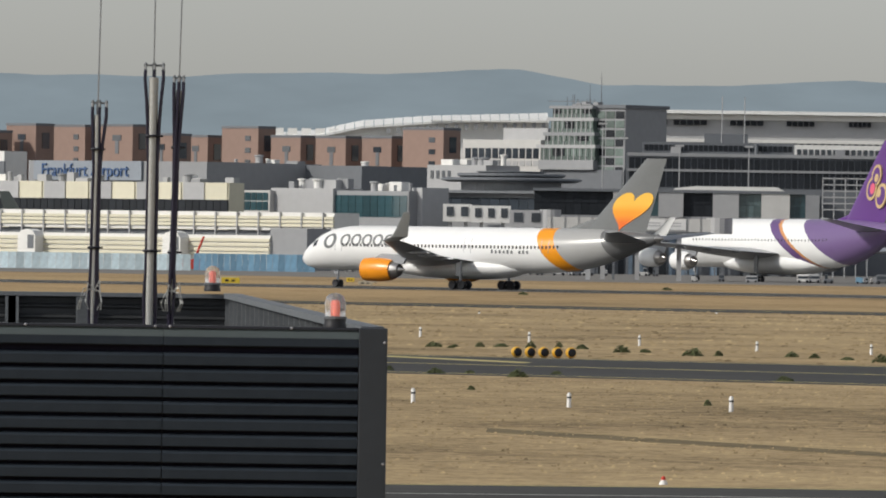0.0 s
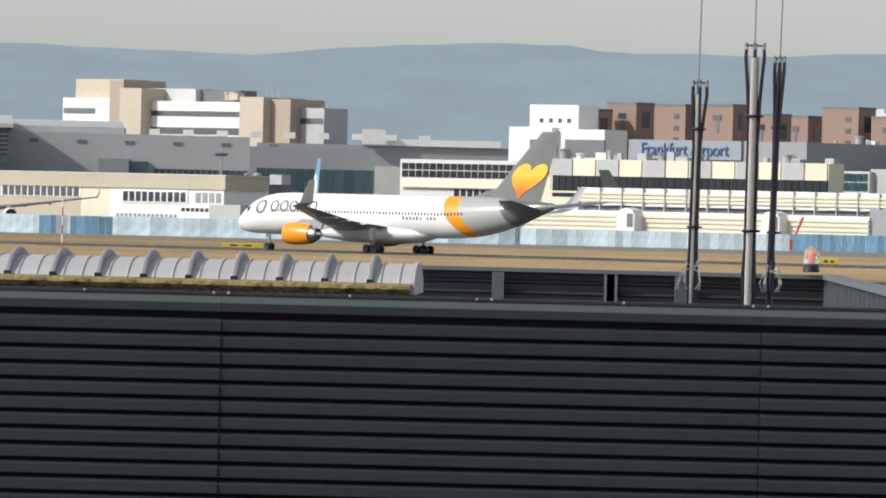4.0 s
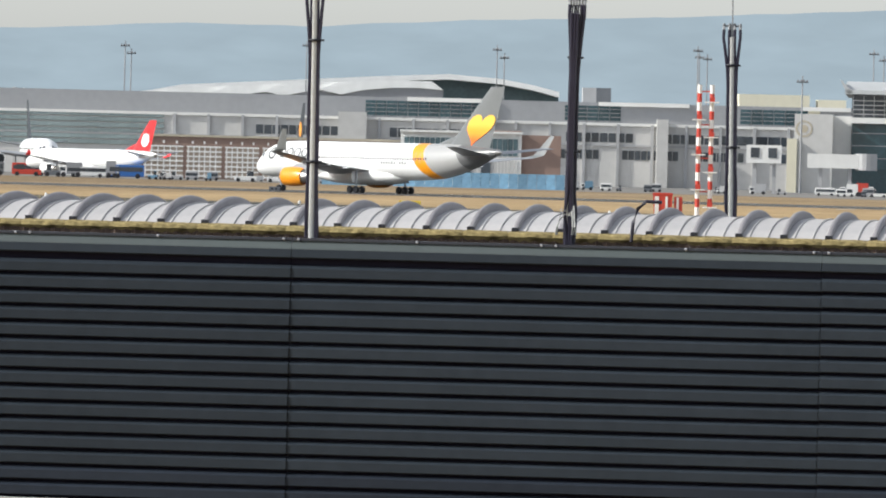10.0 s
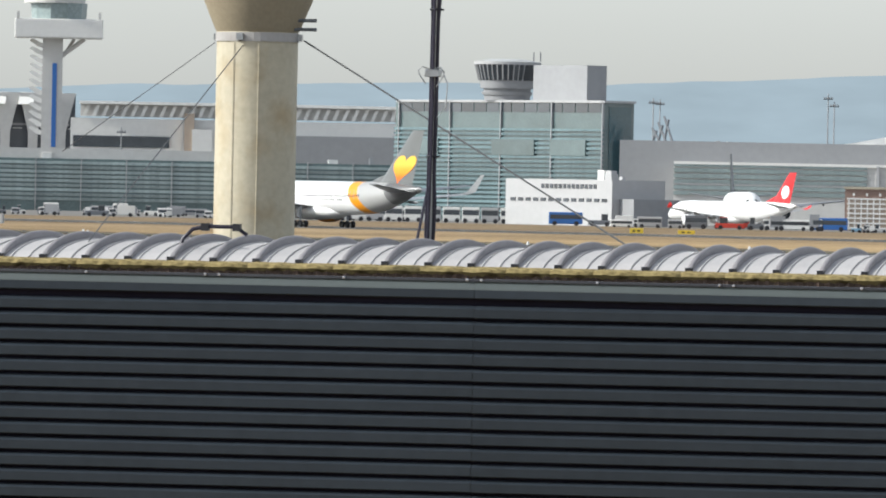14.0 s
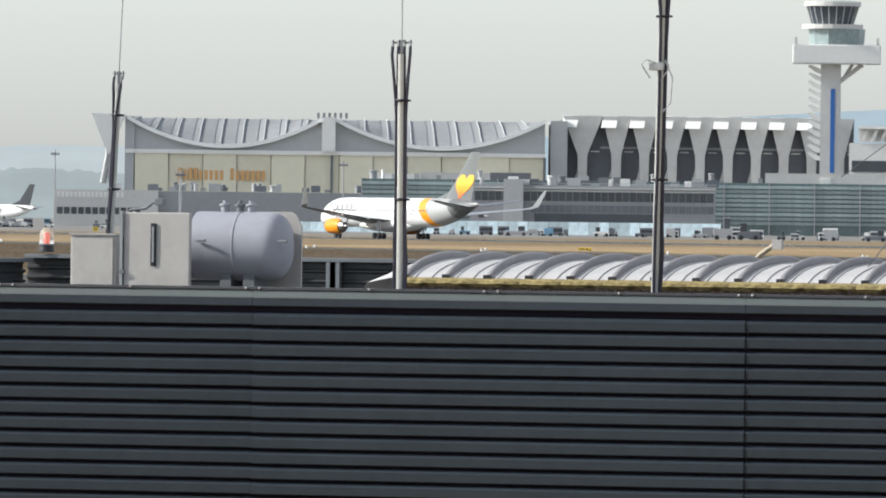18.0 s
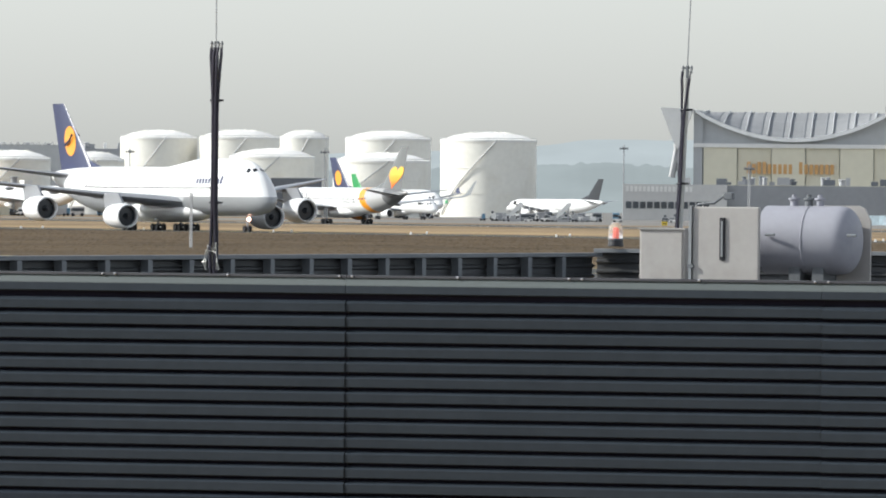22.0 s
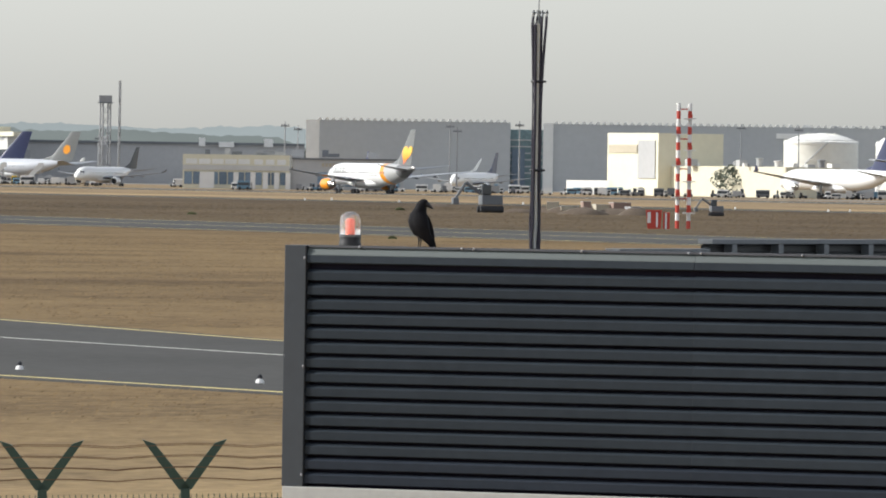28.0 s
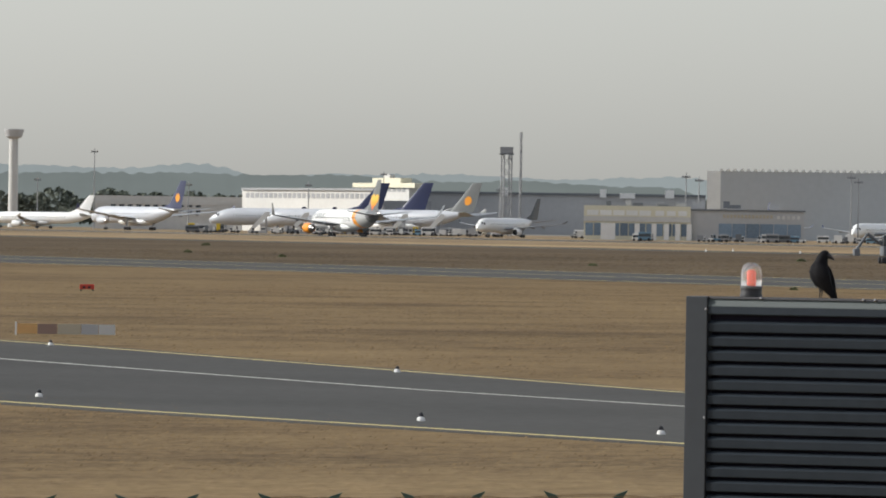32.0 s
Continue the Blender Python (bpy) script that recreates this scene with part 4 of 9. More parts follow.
for s in (-1, 1):
    bm = bmesh.new()
    ring_skin(bm, [[(x + w * math.cos(a), s * y + 0.012 * math.sin(a), z + 0.2 * w * math.cos(a)) for a in [2 * math.pi * k / 10 for k in range(10)]] for x, y, z, w in ((0.085, 0.03, 0.02, 0.012), (0.055, 0.05, 0.07, 0.034), (0.02, 0.072, 0.14, 0.05), (0.0, 0.07, 0.2, 0.048), (-0.01, 0.052, 0.25, 0.026))])
    part("wing", bm, M["feather"], crow, "", smooth=True)
    bm = bmesh.new()
    tube(bm, [(-0.02, s * 0.03, 0.1), (-0.005, s * 0.03, 0.05), (-0.012, s * 0.03, 0.004), (0.03, s * 0.035, 0.003)], 0.006, 6)
    part("leg", bm, M["rubber"], crow)
bm = bmesh.new()
lathe(bm, [(0.024, -0.02), (0.019, 0.008), (0.011, 0.036), (0.001, 0.062)], 10, pose(0.04, 0, 0.31, 0, 124, 0))
part("beak", bm, M["rubber"], crow, "", smooth=True)

# ---- perimeter fence with forked tops ----
FD = 89.0
fence = thing("perimeter_fence", "green mesh airfield fence with forked barbed wire tops", "fence", pose(*spot(8640, FD), 0, 0, math.degrees(8640 / F)))
fx = lambda b: (8640 - b) * FD / F
gap = 253 * FD / F
zt = rise((8578, -561)[1], FD)
za = rise((8579, -481)[1], FD)
x_ref = fx((8579, -553)[0])
# the fence falls gently towards its far end
fence.matrix_basis = fence.matrix_basis @ Matrix.Translation((x_ref, 0, za)) @ Matrix.Rotation(math.radians(-1.3), 4, "Y") @ Matrix.Translation((-x_ref, 0, -za))
pm = am = None
for k in range(-16, 4):
    x = x_ref + k * gap
    if pm is None:
        bm = boxed(-0.045, 0.045, -0.04, 0.04, -0.12, zt, bev=0.008)
        pm = part("post", bm, M["fence"], fence, "", (x, 0, 0))
        bm = bmesh.new()
        w = 66 * FD / F
        ring_skin(bm, [[(-0.06, -0.03, 0), (0.06, -0.03, 0), (0.06, 0.03, 0), (-0.06, 0.03, 0)], [(w - 0.07, -0.03, za - zt + 0.01), (w + 0.05, -0.03, za - zt + 0.05), (w + 0.05, 0.03, za - zt + 0.05), (w - 0.07, 0.03, za - zt + 0.01)]])
        am = part("fork_arm", bm, M["fence"], fence, "", (x, 0, zt - 0.01))
    else:
        again(pm, "post", fence, (x, 0, 0))
        again(am, "fork_arm", fence, (x, 0, zt - 0.01))
    again(am, "fork_arm", fence, Matrix.Translation((x, 0, zt - 0.01)) @ Matrix.Rotation(math.pi, 4, "Z"))
xa, xb = x_ref - 16 * gap, x_ref + 3 * gap
for k in range(4):
    for s in (-1, 1):
        f = 0.25 + 0.25 * k
        bm = bmesh.new()
        pts = []
        for i in range(121):
            x = xa + (xb - xa) * i / 120
            sag = 0.03 * math.sin(math.pi * ((x - x_ref) / gap % 1))
            pts.append((x, s * 0.25 * f, zt + (za - zt) * f - sag + 0.008 * math.sin(i * 2.1)))
        tube(bm, pts, 0.005, 4)
        part("barbed_wire", bm, M["barb"], fence)
bm = bmesh.new()
nx = int((xb - xa) / 0.055)
for i in range(nx):
    x = xa + 0.055 * i
    box(bm, x - 0.004, x + 0.004, -0.046, -0.041, 0.05, zt - 0.05)
for i in range(10):
    z = 0.1 + (zt - 0.2) * i / 9
    box(bm, xa, xb, -0.042, -0.036, z - 0.004, z + 0.004)
tagged(part("fence_mesh", bm, M["fence"], fence, recalc=False), "fine green wire mesh", kind="stuff")


# ---- aircraft ----
def livery(name, stops, bend=0.0, lean=0.0, rough=0.3, axis="X", noise_amt=0.05):
    """Paint that changes along the body: stops are (station, colour), each colour from there on. bend, lean: how the edges curve with height."""
    m = bpy.data.materials.new(name)
    m.use_nodes = True
    n, l = m.node_tree.nodes, m.node_tree.links
    bs = n["Principled BSDF"]
    bs.inputs["Roughness"].default_value = rough
    co, sep = n.new("ShaderNodeTexCoord"), n.new("ShaderNodeSeparateXYZ")
    l.new(co.outputs["Object"], sep.inputs[0])
    sq = n.new("ShaderNodeMath")
    sq.operation = "POWER"
    zin = n.new("ShaderNodeMath")
    zin.operation = "SUBTRACT"
    zin.inputs[0].default_value = 8.0
    l.new(sep.outputs["Z"], zin.inputs[1])
    l.new(zin.outputs[0], sq.inputs[0])
    sq.inputs[1].default_value = 2.0
    a = n.new("ShaderNodeMath")
    a.operation = "MULTIPLY_ADD"
    a.inputs[1].default_value = bend
    l.new(sq.outputs[0], a.inputs[0]), l.new(sep.outputs[axis], a.inputs[2])
    b = n.new("ShaderNodeMath")
    b.operation = "MULTIPLY_ADD"
    b.inputs[1].default_value = lean
    l.new(sep.outputs["Z"], b.inputs[0]), l.new(a.outputs[0], b.inputs[2])
    lo, hi = stops[0][0] - 1, stops[-1][0] + 1
    rng = n.new("ShaderNodeMapRange")
    rng.inputs["From Min"].default_value, rng.inputs["From Max"].default_value = lo, hi
    l.new(b.outputs[0], rng.inputs["Value"])
    ramp = n.new("ShaderNodeValToRGB")
    ramp.color_ramp.interpolation = "CONSTANT"
    e = ramp.color_ramp.elements
    e[0].position, e[0].color = 0, (*stops[0][1], 1)
    e[1].position, e[1].color = (stops[1][0] - lo) / (hi - lo), (*stops[1][1], 1)
    for s, c in stops[2:]:
        k = e.new((s - lo) / (hi - lo))
        k.color = (*c, 1)
    l.new(rng.outputs["Result"], ramp.inputs["Fac"])
    tx = n.new("ShaderNodeTexNoise")
    tx.inputs["Scale"].default_value, tx.inputs["Detail"].default_value = 0.5, 6
    r2 = n.new("ShaderNodeMapRange")
    r2.inputs["To Min"].default_value, r2.inputs["To Max"].default_value = 1 - noise_amt, 1 + noise_amt
    l.new(co.outputs["Object"], tx.inputs["Vector"]), l.new(tx.outputs["Fac"], r2.inputs["Value"])
    sc = n.new("ShaderNodeVectorMath")
    sc.operation = "SCALE"
    l.new(ramp.outputs["Color"], sc.inputs[0]), l.new(r2.outputs["Result"], sc.inputs["Scale"])
    l.new(sc.outputs[0], bs.inputs["Base Color"])
    return m


WHITE, GREY = (0.82, 0.82, 0.81), (0.16, 0.165, 0.17)
M.update(
    ac_white=mat("aircraft_white", WHITE, 0.3, 0, 0.04, 0.4),
    ac_wing=mat("wing_grey", (0.3, 0.31, 0.33), 0.35, 0.3, 0.1, 0.4),
    ac_dark=mat("aircraft_dark_grey", (0.15, 0.158, 0.16), 0.35, 0, 0.08, 0.4),
    ac_metal=mat("bare_metal", (0.5, 0.48, 0.46), 0.3, 0.9, 0.15, 1.0),
    ac_orange=mat("orange_cowling", (0.85, 0.3, 0.015), 0.3, 0, 0.06, 0.8),
    ac_navy=mat("navy_tail", (0.022, 0.03, 0.085), 0.35, 0, 0.06, 0.4),
    ac_yellow=mat("tail_disc_yellow", (0.8, 0.31, 0.02), 0.35, 0, 0.05, 0.6),
    ac_purple=mat("purple_tail", (0.11, 0.035, 0.2), 0.35, 0, 0.06, 0.4),
    ac_red=mat("red_tail", (0.6, 0.02, 0.025), 0.35, 0, 0.06, 0.4),
    ac_green=mat("green_tail", (0.02, 0.25, 0.07), 0.35, 0, 0.06, 0.4),
    ac_blue=mat("light_blue_tail", (0.16, 0.36, 0.5), 0.35, 0, 0.3, 0.3),
    ac_black=mat("black_tail", (0.02, 0.024, 0.03), 0.35, 0, 0.06, 0.4),
    ac_glass=glass("cabin_glass", (0.02, 0.022, 0.026)),
    ac_light=mat("landing_light", (1.0, 0.55, 0.4), 0.4, emit=6.0),
    heart=livery("heart_paint", [(0, (0.75, 0.1, 0.015)), (8.0, (0.82, 0.15, 0.012)), (9.3, (0.88, 0.33, 0.015)), (10.6, (0.9, 0.5, 0.06))], 0, 0, 0.35, "Z"),
)
M["heart"].node_tree.nodes["Color Ramp"].color_ramp.interpolation = "EASE"
HOLIDAY = livery("holiday_livery", [(-60, (0.13, 0.132, 0.135)), (-18.6, (0.38, 0.38, 0.375)), (-11.7, (0.85, 0.32, 0.015)), (-9.4, WHITE)], 0.115, 0.0, 0.28)
PURPLE_BAND = livery("white_purple_livery", [(-80, (0.17, 0.11, 0.25)), (-25.5, WHITE), (-18.2, (0.62, 0.28, 0.1)), (-17.2, (0.13, 0.07, 0.2)), (-14.4, WHITE)], 0.03, -1.6, 0.3)


def foil(bm, root, tip, tc=0.11, n=9):
    """A wing or fin between two (leading edge point, chord, up vector) sections, with a rounded nose and a thin tail."""
    prof = []
    for i in range(n + 1):
        u = 0.5 * (1 - math.cos(math.pi * i / n))
        prof.append((u, 0.5 * tc * (2.97 * math.sqrt(u) - 1.26 * u - 3.52 * u * u + 2.84 * u ** 3 - 1.02 * u ** 4) / 0.59 * 0.6 + 0.001))
    loop = [(u, t) for u, t in prof] + [(u, -t) for u, t in reversed(prof[1:-1])]
    rings = []
    for p, chord, up in (root, tip):
        p, up = Vector(p), Vector(up)
        rings.append([p + Vector((-u * chord, 0, 0)) + up * (t * chord) for u, t in loop])
    return ring_skin(bm, rings)


def airliner(name, label, at, L, W, Hh, zc, mg, wing, engines, fin, stab, skin, fin_mat, eng_mat, winglet=0.0, hump=0.0, hump_end=26.0, group="", nose_gear=None, detail=True, fat_gear=4, wing_mat=None, hub="ac_metal"):
    """A jet airliner in parts; the origin is on the ground midway between the main legs, nose towards +x."""
    t = thing(name, label, "aircraft", at, group)
    X = lambda s: mg - s
    k = L / 54.9
    sect = [(0.0, 0.03, -0.5), (0.22 * k, 0.2, -0.49), (0.7 * k, 0.37, -0.45), (1.5 * k, 0.54, -0.37), (2.5 * k, 0.69, -0.27), (3.7 * k, 0.82, -0.16), (5.2 * k, 0.92, -0.07), (7.0 * k, 0.98, -0.02), (9.0 * k, 1.0, 0.0)]
    if hump:
        sect = [(0.0, 0.03, -0.42), (0.25, 0.2, -0.41), (0.8, 0.37, -0.38), (1.6, 0.53, -0.32), (2.7, 0.68, -0.24), (4.2, 0.81, -0.16), (6.0, 0.91, -0.08), (8.5, 0.97, -0.02), (9 * k, 1.0, 0.0)]
    for i in range(1, 8):
        sect.append((9 * k + (L * 0.66 - 9 * k) * i / 7, 1.0, 0.0))
    for f, r, z in ((0.72, 0.985, 0.02), (0.78, 0.93, 0.07), (0.84, 0.8, 0.18), (0.9, 0.6, 0.33), (0.95, 0.38, 0.48), (0.985, 0.2, 0.57), (1.0, 0.08, 0.6)):
        sect.append((L * f, r, z))

    def surf(s, a, off=0.0):
        """Point on the skin at station s and angle a from the top, left side positive."""
        ss = [q[0] for q in sect]
        r, z = float(np.interp(s, ss, [q[1] for q in sect])), float(np.interp(s, ss, [q[2] for q in sect]))
        up = 0.0
        if hump:
            up = hump * max(0.0, min(1.0, (s - 0.6) / 6.0)) ** 0.8 * max(0.0, min(1.0, (hump_end - s) / 10.0)) * max(0.0, math.cos(a)) ** 1.5
        return Vector((X(s), (r * W / 2 + off) * math.sin(a), zc + z * Hh / 2 + (r * Hh / 2 + off + up) * math.cos(a)))

    n = 28 if detail else 18
    bm = bmesh.new()
    stations = sorted(set([q[0] for q in sect] + ([L * i / 60 for i in range(2, 56)] if detail and hump else [])))
    ring_skin(bm, [[surf(s, 2 * math.pi * i / n) for i in range(n)] for s in stations])
    part("fuselage", bm, skin, t, "", smooth=True)

    def patch(pname, s0, s1, a0, a1, material, off=0.015, ns=4, na=3, label=""):
        bm = bmesh.new()
        ring_skin(bm, [[surf(s0 + (s1 - s0) * i / ns, a0 + (a1 - a0) * j / na, off) for j in range(na + 1)] for i in range(ns + 1)], False)
        return part(pname, bm, material, t, label)

    # wings
    rs, rc, half, sweep, tc, dih, zw = wing
    wm = wing_mat or M["ac_wing"]
    for s in (1, -1):
        kink_y = half * 0.34
        p0 = (X(rs), s * W * 0.3, zw)
        p1 = (X(rs + (kink_y - W * 0.3) * math.tan(sweep)), s * kink_y, zw + (kink_y - W * 0.3) * math.tan(dih))
        p2 = (X(rs + (half - W * 0.3) * math.tan(sweep)), s * half, zw + (half - W * 0.3) * math.tan(dih) + 0.4)
        bm = bmesh.new()
        foil(bm, (p0, rc, (0, 0, 1)), (p1, rc * 0.62, (0, 0, 1)), 0.12)
        foil(bm, (p1, rc * 0.62, (0, 0, 1)), (p2, tc, (0, 0, 1)), 0.1)
        part("wing", bm, wm, t, "", smooth=True)
        if winglet:
            bm = bmesh.new()
            q = Vector(p2)
            foil(bm, (q, tc, (0, -s * 0.3, 1)), (q + Vector((-0.7 * tc, s * 0.5, 0.45)), tc * 0.9, (0, -s * 0.8, 0.6)), 0.08)
            foil(bm, (q + Vector((-0.7 * tc, s * 0.5, 0.45)), tc * 0.9, (0, -s, 0.2)), (q + Vector((-0.7 * tc - winglet * 0.75, s * (0.5 + winglet * 0.28), winglet)), tc * 0.38, (0, -s, 0.2)), 0.07)
            part("winglet", bm, [fin_mat] if not isinstance(fin_mat, list) else fin_mat, t, "", smooth=True)
        # flap track fairings
        for fy in (0.3, 0.48, 0.66):
            y = half * fy
            le = rs + (y - W * 0.3) * math.tan(sweep)
            ch = rc * 0.62 + (tc - rc * 0.62) * max(0, (y - kink_y) / (half - kink_y)) if y > kink_y else rc * 0.7
            bm = bmesh.new()
            lathe(bm, [(0.03, -1.8), (0.2, -1.0), (0.26, 0), (0.18, 1.2), (0.02, 2.0)], 10, pose(X(le + ch * 0.86), s * y, zw + y * math.tan(dih) * 0.9 - 0.25, 0, 90, 0))
            part("flap_fairing", bm, wm, t, "", smooth=True)
        # tail planes
        ts, tcr, th, tsw, tz = stab
        bm = bmesh.new()
        foil(bm, ((X(ts), s * W * 0.15, tz), tcr, (0, 0, 1)), ((X(ts + th * math.tan(tsw)), s * th, tz + th * 0.12), tcr * 0.36, (0, 0, 1)), 0.09)
        part("tailplane", bm, wm if not isinstance(fin_mat, list) else fin_mat[0], t, "", smooth=True)
    # wing root fairing
    bm = bmesh.new()
    lathe(bm, [(0.1, -rc), (W * 0.3, -rc * 0.8), (W * 0.45, -rc * 0.45), (W * 0.5, 0), (W * 0.5, rc * 0.4), (W * 0.42, rc * 0.75), (W * 0.2, rc * 1.0), (0.1, rc * 1.1)], 18, pose(X(rs + rc * 0.62), 0, zc - Hh * 0.4, 0, -90, 0) @ Matrix.Diagonal((0.55, 1, 1, 1)))
    part("belly_fairing", bm, M["ac_white"], t, "", smooth=True)
    # engines
    for y, sf, dia, ln in engines:
        for s in (1, -1):
            z = zw + y * math.tan(dih) - dia * (0.9 if hump else 0.63)
            bm = bmesh.new()
            r = dia / 2
            lathe(bm, [(r * 0.8, -ln * 0.42), (r * 0.86, -ln * 0.498), (r * 0.94, -ln * 0.485), (r, -ln * 0.3), (r, 0.05), (r * 0.94, ln * 0.25), (r * 0.82, ln * 0.42)], 22, pose(X(sf + ln / 2), s * y, z, 0, -90, 0), False)
            eng = part("engine", bm, eng_mat, t, "", smooth=True)
            bm = bmesh.new()
            lathe(bm, [(0.1, -ln * 0.46), (r * 0.25, -ln * 0.35), (r * 0.8, -ln * 0.34)], 18, pose(X(sf + ln / 2), s * y, z, 0, -90, 0))
            part("fan", bm, M["ac_black"], eng)
            bm = bmesh.new()
            lathe(bm, [(r * 0.8, ln * 0.3), (r * 0.66, ln * 0.5), (r * 0.5, ln * 0.62), (r * 0.48, ln * 0.6), (r * 0.3, ln * 0.62), (0.04, ln * 0.8)], 18, pose(X(sf + ln / 2), s * y, z, 0, -90, 0))
            part("exhaust", bm, M[hub], eng, "bare metal exhaust cone", smooth=True)
            bm = bmesh.new()
            ring_skin(bm, [[(X(sf + ln * 0.25), s * y - 0.2, z + r * 0.9), (X(sf + ln * 0.25), s * y + 0.2, z + r * 0.9), (X(sf + ln * 1.25), s * y + 0.15, z + r * 0.5), (X(sf + ln * 1.25), s * y - 0.15, z + r * 0.5)],
                           [(X(sf + ln * 0.55), s * y - 0.15, zw + y * math.tan(dih) + 0.1), (X(sf + ln * 0.55), s * y + 0.15, zw + y * math.tan(dih) + 0.1), (X(sf + ln * 1.4), s * y + 0.12, zw + y * math.tan(dih)), (X(sf + ln * 1.4), s * y - 0.12, zw + y * math.tan(dih))]])
            part("pylon", bm, M["ac_wing"], t)
    # fin
    fs, fc, ftop, ftc = fin
    fz = zc + Hh * 0.4
    bm = bmesh.new()
    foil(bm, ((X(fs), 0, fz), fc, (0, 1, 0)), ((X(fs + fc - ftc + (ftop - fz) * 0.34), 0, ftop), ftc, (0, 1, 0)), 0.065)
    foil(bm, ((X(fs - 3.2 * k), 0, fz + 0.25), fc * 0.6, (0, 1, 0)), ((X(fs + 1.2), 0, fz + 1.6), fc * 0.5, (0, 1, 0)), 0.05)
    part("fin", bm, fin_mat[0] if isinstance(fin_mat, list) else fin_mat, t, "", smooth=True)
    bm = bmesh.new()
    lathe(bm, [(0.1, -0.5), (Hh * 0.1, 0), (0.06, 0.9)], 12, pose(X(L * 0.992), 0, zc + Hh * 0.3, 0, -90, 0))
    part("tail_cone", bm, M["ac_metal"], t, "", smooth=True)
    # gear
    wr = 0.56
    def wheel(x, y, z, r=wr, w=0.4):
        bm = bmesh.new()
        lathe(bm, [(r * 0.5, -w * 0.4), (r * 0.9, -w * 0.5), (r, -w * 0.3), (r, w * 0.3), (r * 0.9, w * 0.5), (r * 0.5, w * 0.4)], 16, pose(x, y, z, 90))
        return bm
    def leg(x, y, top, bogie):
        bm = bmesh.new()
        tube(bm, [(x, y, wr), (x, y, top)], 0.17, 10)
        box(bm, x - 0.1, x + 0.1, y - 0.05, y + 0.05, wr + 0.3, top - 0.4)
        g = part("gear_leg", bm, M["ac_wing"], t)
        if bogie == 4:
            box_bm = boxed(x - 0.9, x + 0.9, y - 0.1, y + 0.1, wr - 0.1, wr + 0.1)
            part("bogie_beam", box_bm, M["ac_metal"], g)
            for dx in (-0.72, 0.72):
                for dy in (-0.55, 0.55):
                    part("wheel", wheel(x + dx, y + dy, wr), M["rubber"], g, "", smooth=True)
        else:
            for dy in (-0.4, 0.4):
                part("wheel", wheel(x, y + dy, wr * 0.85, wr * 0.85), M["rubber"], g, "", smooth=True)
        part("gear_door", boxed(x - 0.35, x + 0.35, y + (0.45 if bogie == 4 else 0.3) * (1 if y >= 0 else -1), y + (0.5 if bogie == 4 else 0.34) * (1 if y >= 0 else -1), wr * 2 + 0.5, top - 0.1), M["ac_wing"], t)
    tr = 4.65 * (W / 5.03) ** 0.5
    leg(0, tr, zw, fat_gear), leg(0, -tr, zw, fat_gear)
    if hump:
        leg(3.1, 1.9, zw, 4), leg(3.1, -1.9, zw, 4)
    leg(X(nose_gear or (mg - 22.76 * k)), 0, zc - Hh * 0.3, 2)
    # cabin windows and flight deck
    for s in (1, -1):
        bm = bmesh.new()
        st = 8.2 * k
        while st < L * 0.76:
            a = s * math.acos(0.13)
            q = surf(st, a, 0.012)
            box(bm, q.x - 0.12, q.x + 0.12, q.y - 0.012, q.y + 0.012, q.z - 0.18, q.z + 0.18)
            st += 0.56 if detail else 1.1
        tagged(part("cabin_glazing", bm, M["ac_glass"], t, "long row of small dark cabin windows"), kind="stuff")
        for i, (s0, s1) in enumerate(((2.05, 2.75), (2.8, 3.55))):
            a0, a1 = (0.12 + 0.45 * i, 0.52 + 0.4 * i)
            if hump:
                patch("flight_deck_window", 4.1 + 0.7 * i, 4.75 + 0.7 * i, s * (0.1 + 0.28 * i), s * (0.34 + 0.24 * i), M["ac_glass"], 0.03)
            else:
                patch("flight_deck_window", s0 * k, s1 * k, s * (a0 + 0.28), s * (a1 + 0.3), M["ac_glass"], 0.02)
    return t, surf, patch, X


def plane_pose(p, s, back=False):
    q = field(p, s)
    return Matrix.Translation(q) @ Matrix.Rotation(math.atan2(LINE.y, LINE.x) + (math.pi if back else 0), 4, "Z")


def on_fin(bm, plane, points, side, lift=0.03):
    """A flat plate from its outline (x, z), laid along the skin of the fin of an aircraft."""
    fin = next(c for c in plane.children if c.name.split(".")[0] == "fin")
    co = [fin.matrix_basis @ v.co for v in fin.data.vertices]
    zs = [v.z for v in co]
    cut = (min(zs) + max(zs)) / 2
    root, tip = [v for v in co if v.z < cut], [v for v in co if v.z >= cut]

    def off(x, z):
        f = (z - root[0].z) / (tip[0].z - root[0].z)
        line = sorted((a.x + (b.x - a.x) * f, abs(a.y + (b.y - a.y) * f)) for a, b in zip(root, tip))
        return float(np.interp(x, [q[0] for q in line], [q[1] for q in line])) + lift

    y = np.array([off(*p) for p in points])
    grid = np.array([(p[0], p[1], 1.0) for p in points])
    fit = np.linalg.lstsq(grid, y, rcond=None)[0]
    flat = grid @ fit
    up = float((y - flat).max())
    outer = [(p[0], side * (f + up), p[1]) for p, f in zip(points, flat)]
    inner = [(p[0], side * (f - 0.08), p[1]) for p, f in zip(points, flat)]
    return ring_skin(bm, [inner, outer])


def heart_outline(w, h, n=36):
    out = []
    for i in range(n):
        a = 2 * math.pi * i / n
        x = 16 * math.sin(a) ** 3
        z = 13 * math.cos(a) - 5 * math.cos(2 * a) - 2 * math.cos(3 * a) - math.cos(4 * a)
        out.append((x / 32 * w, z / 30 * h))
    return out


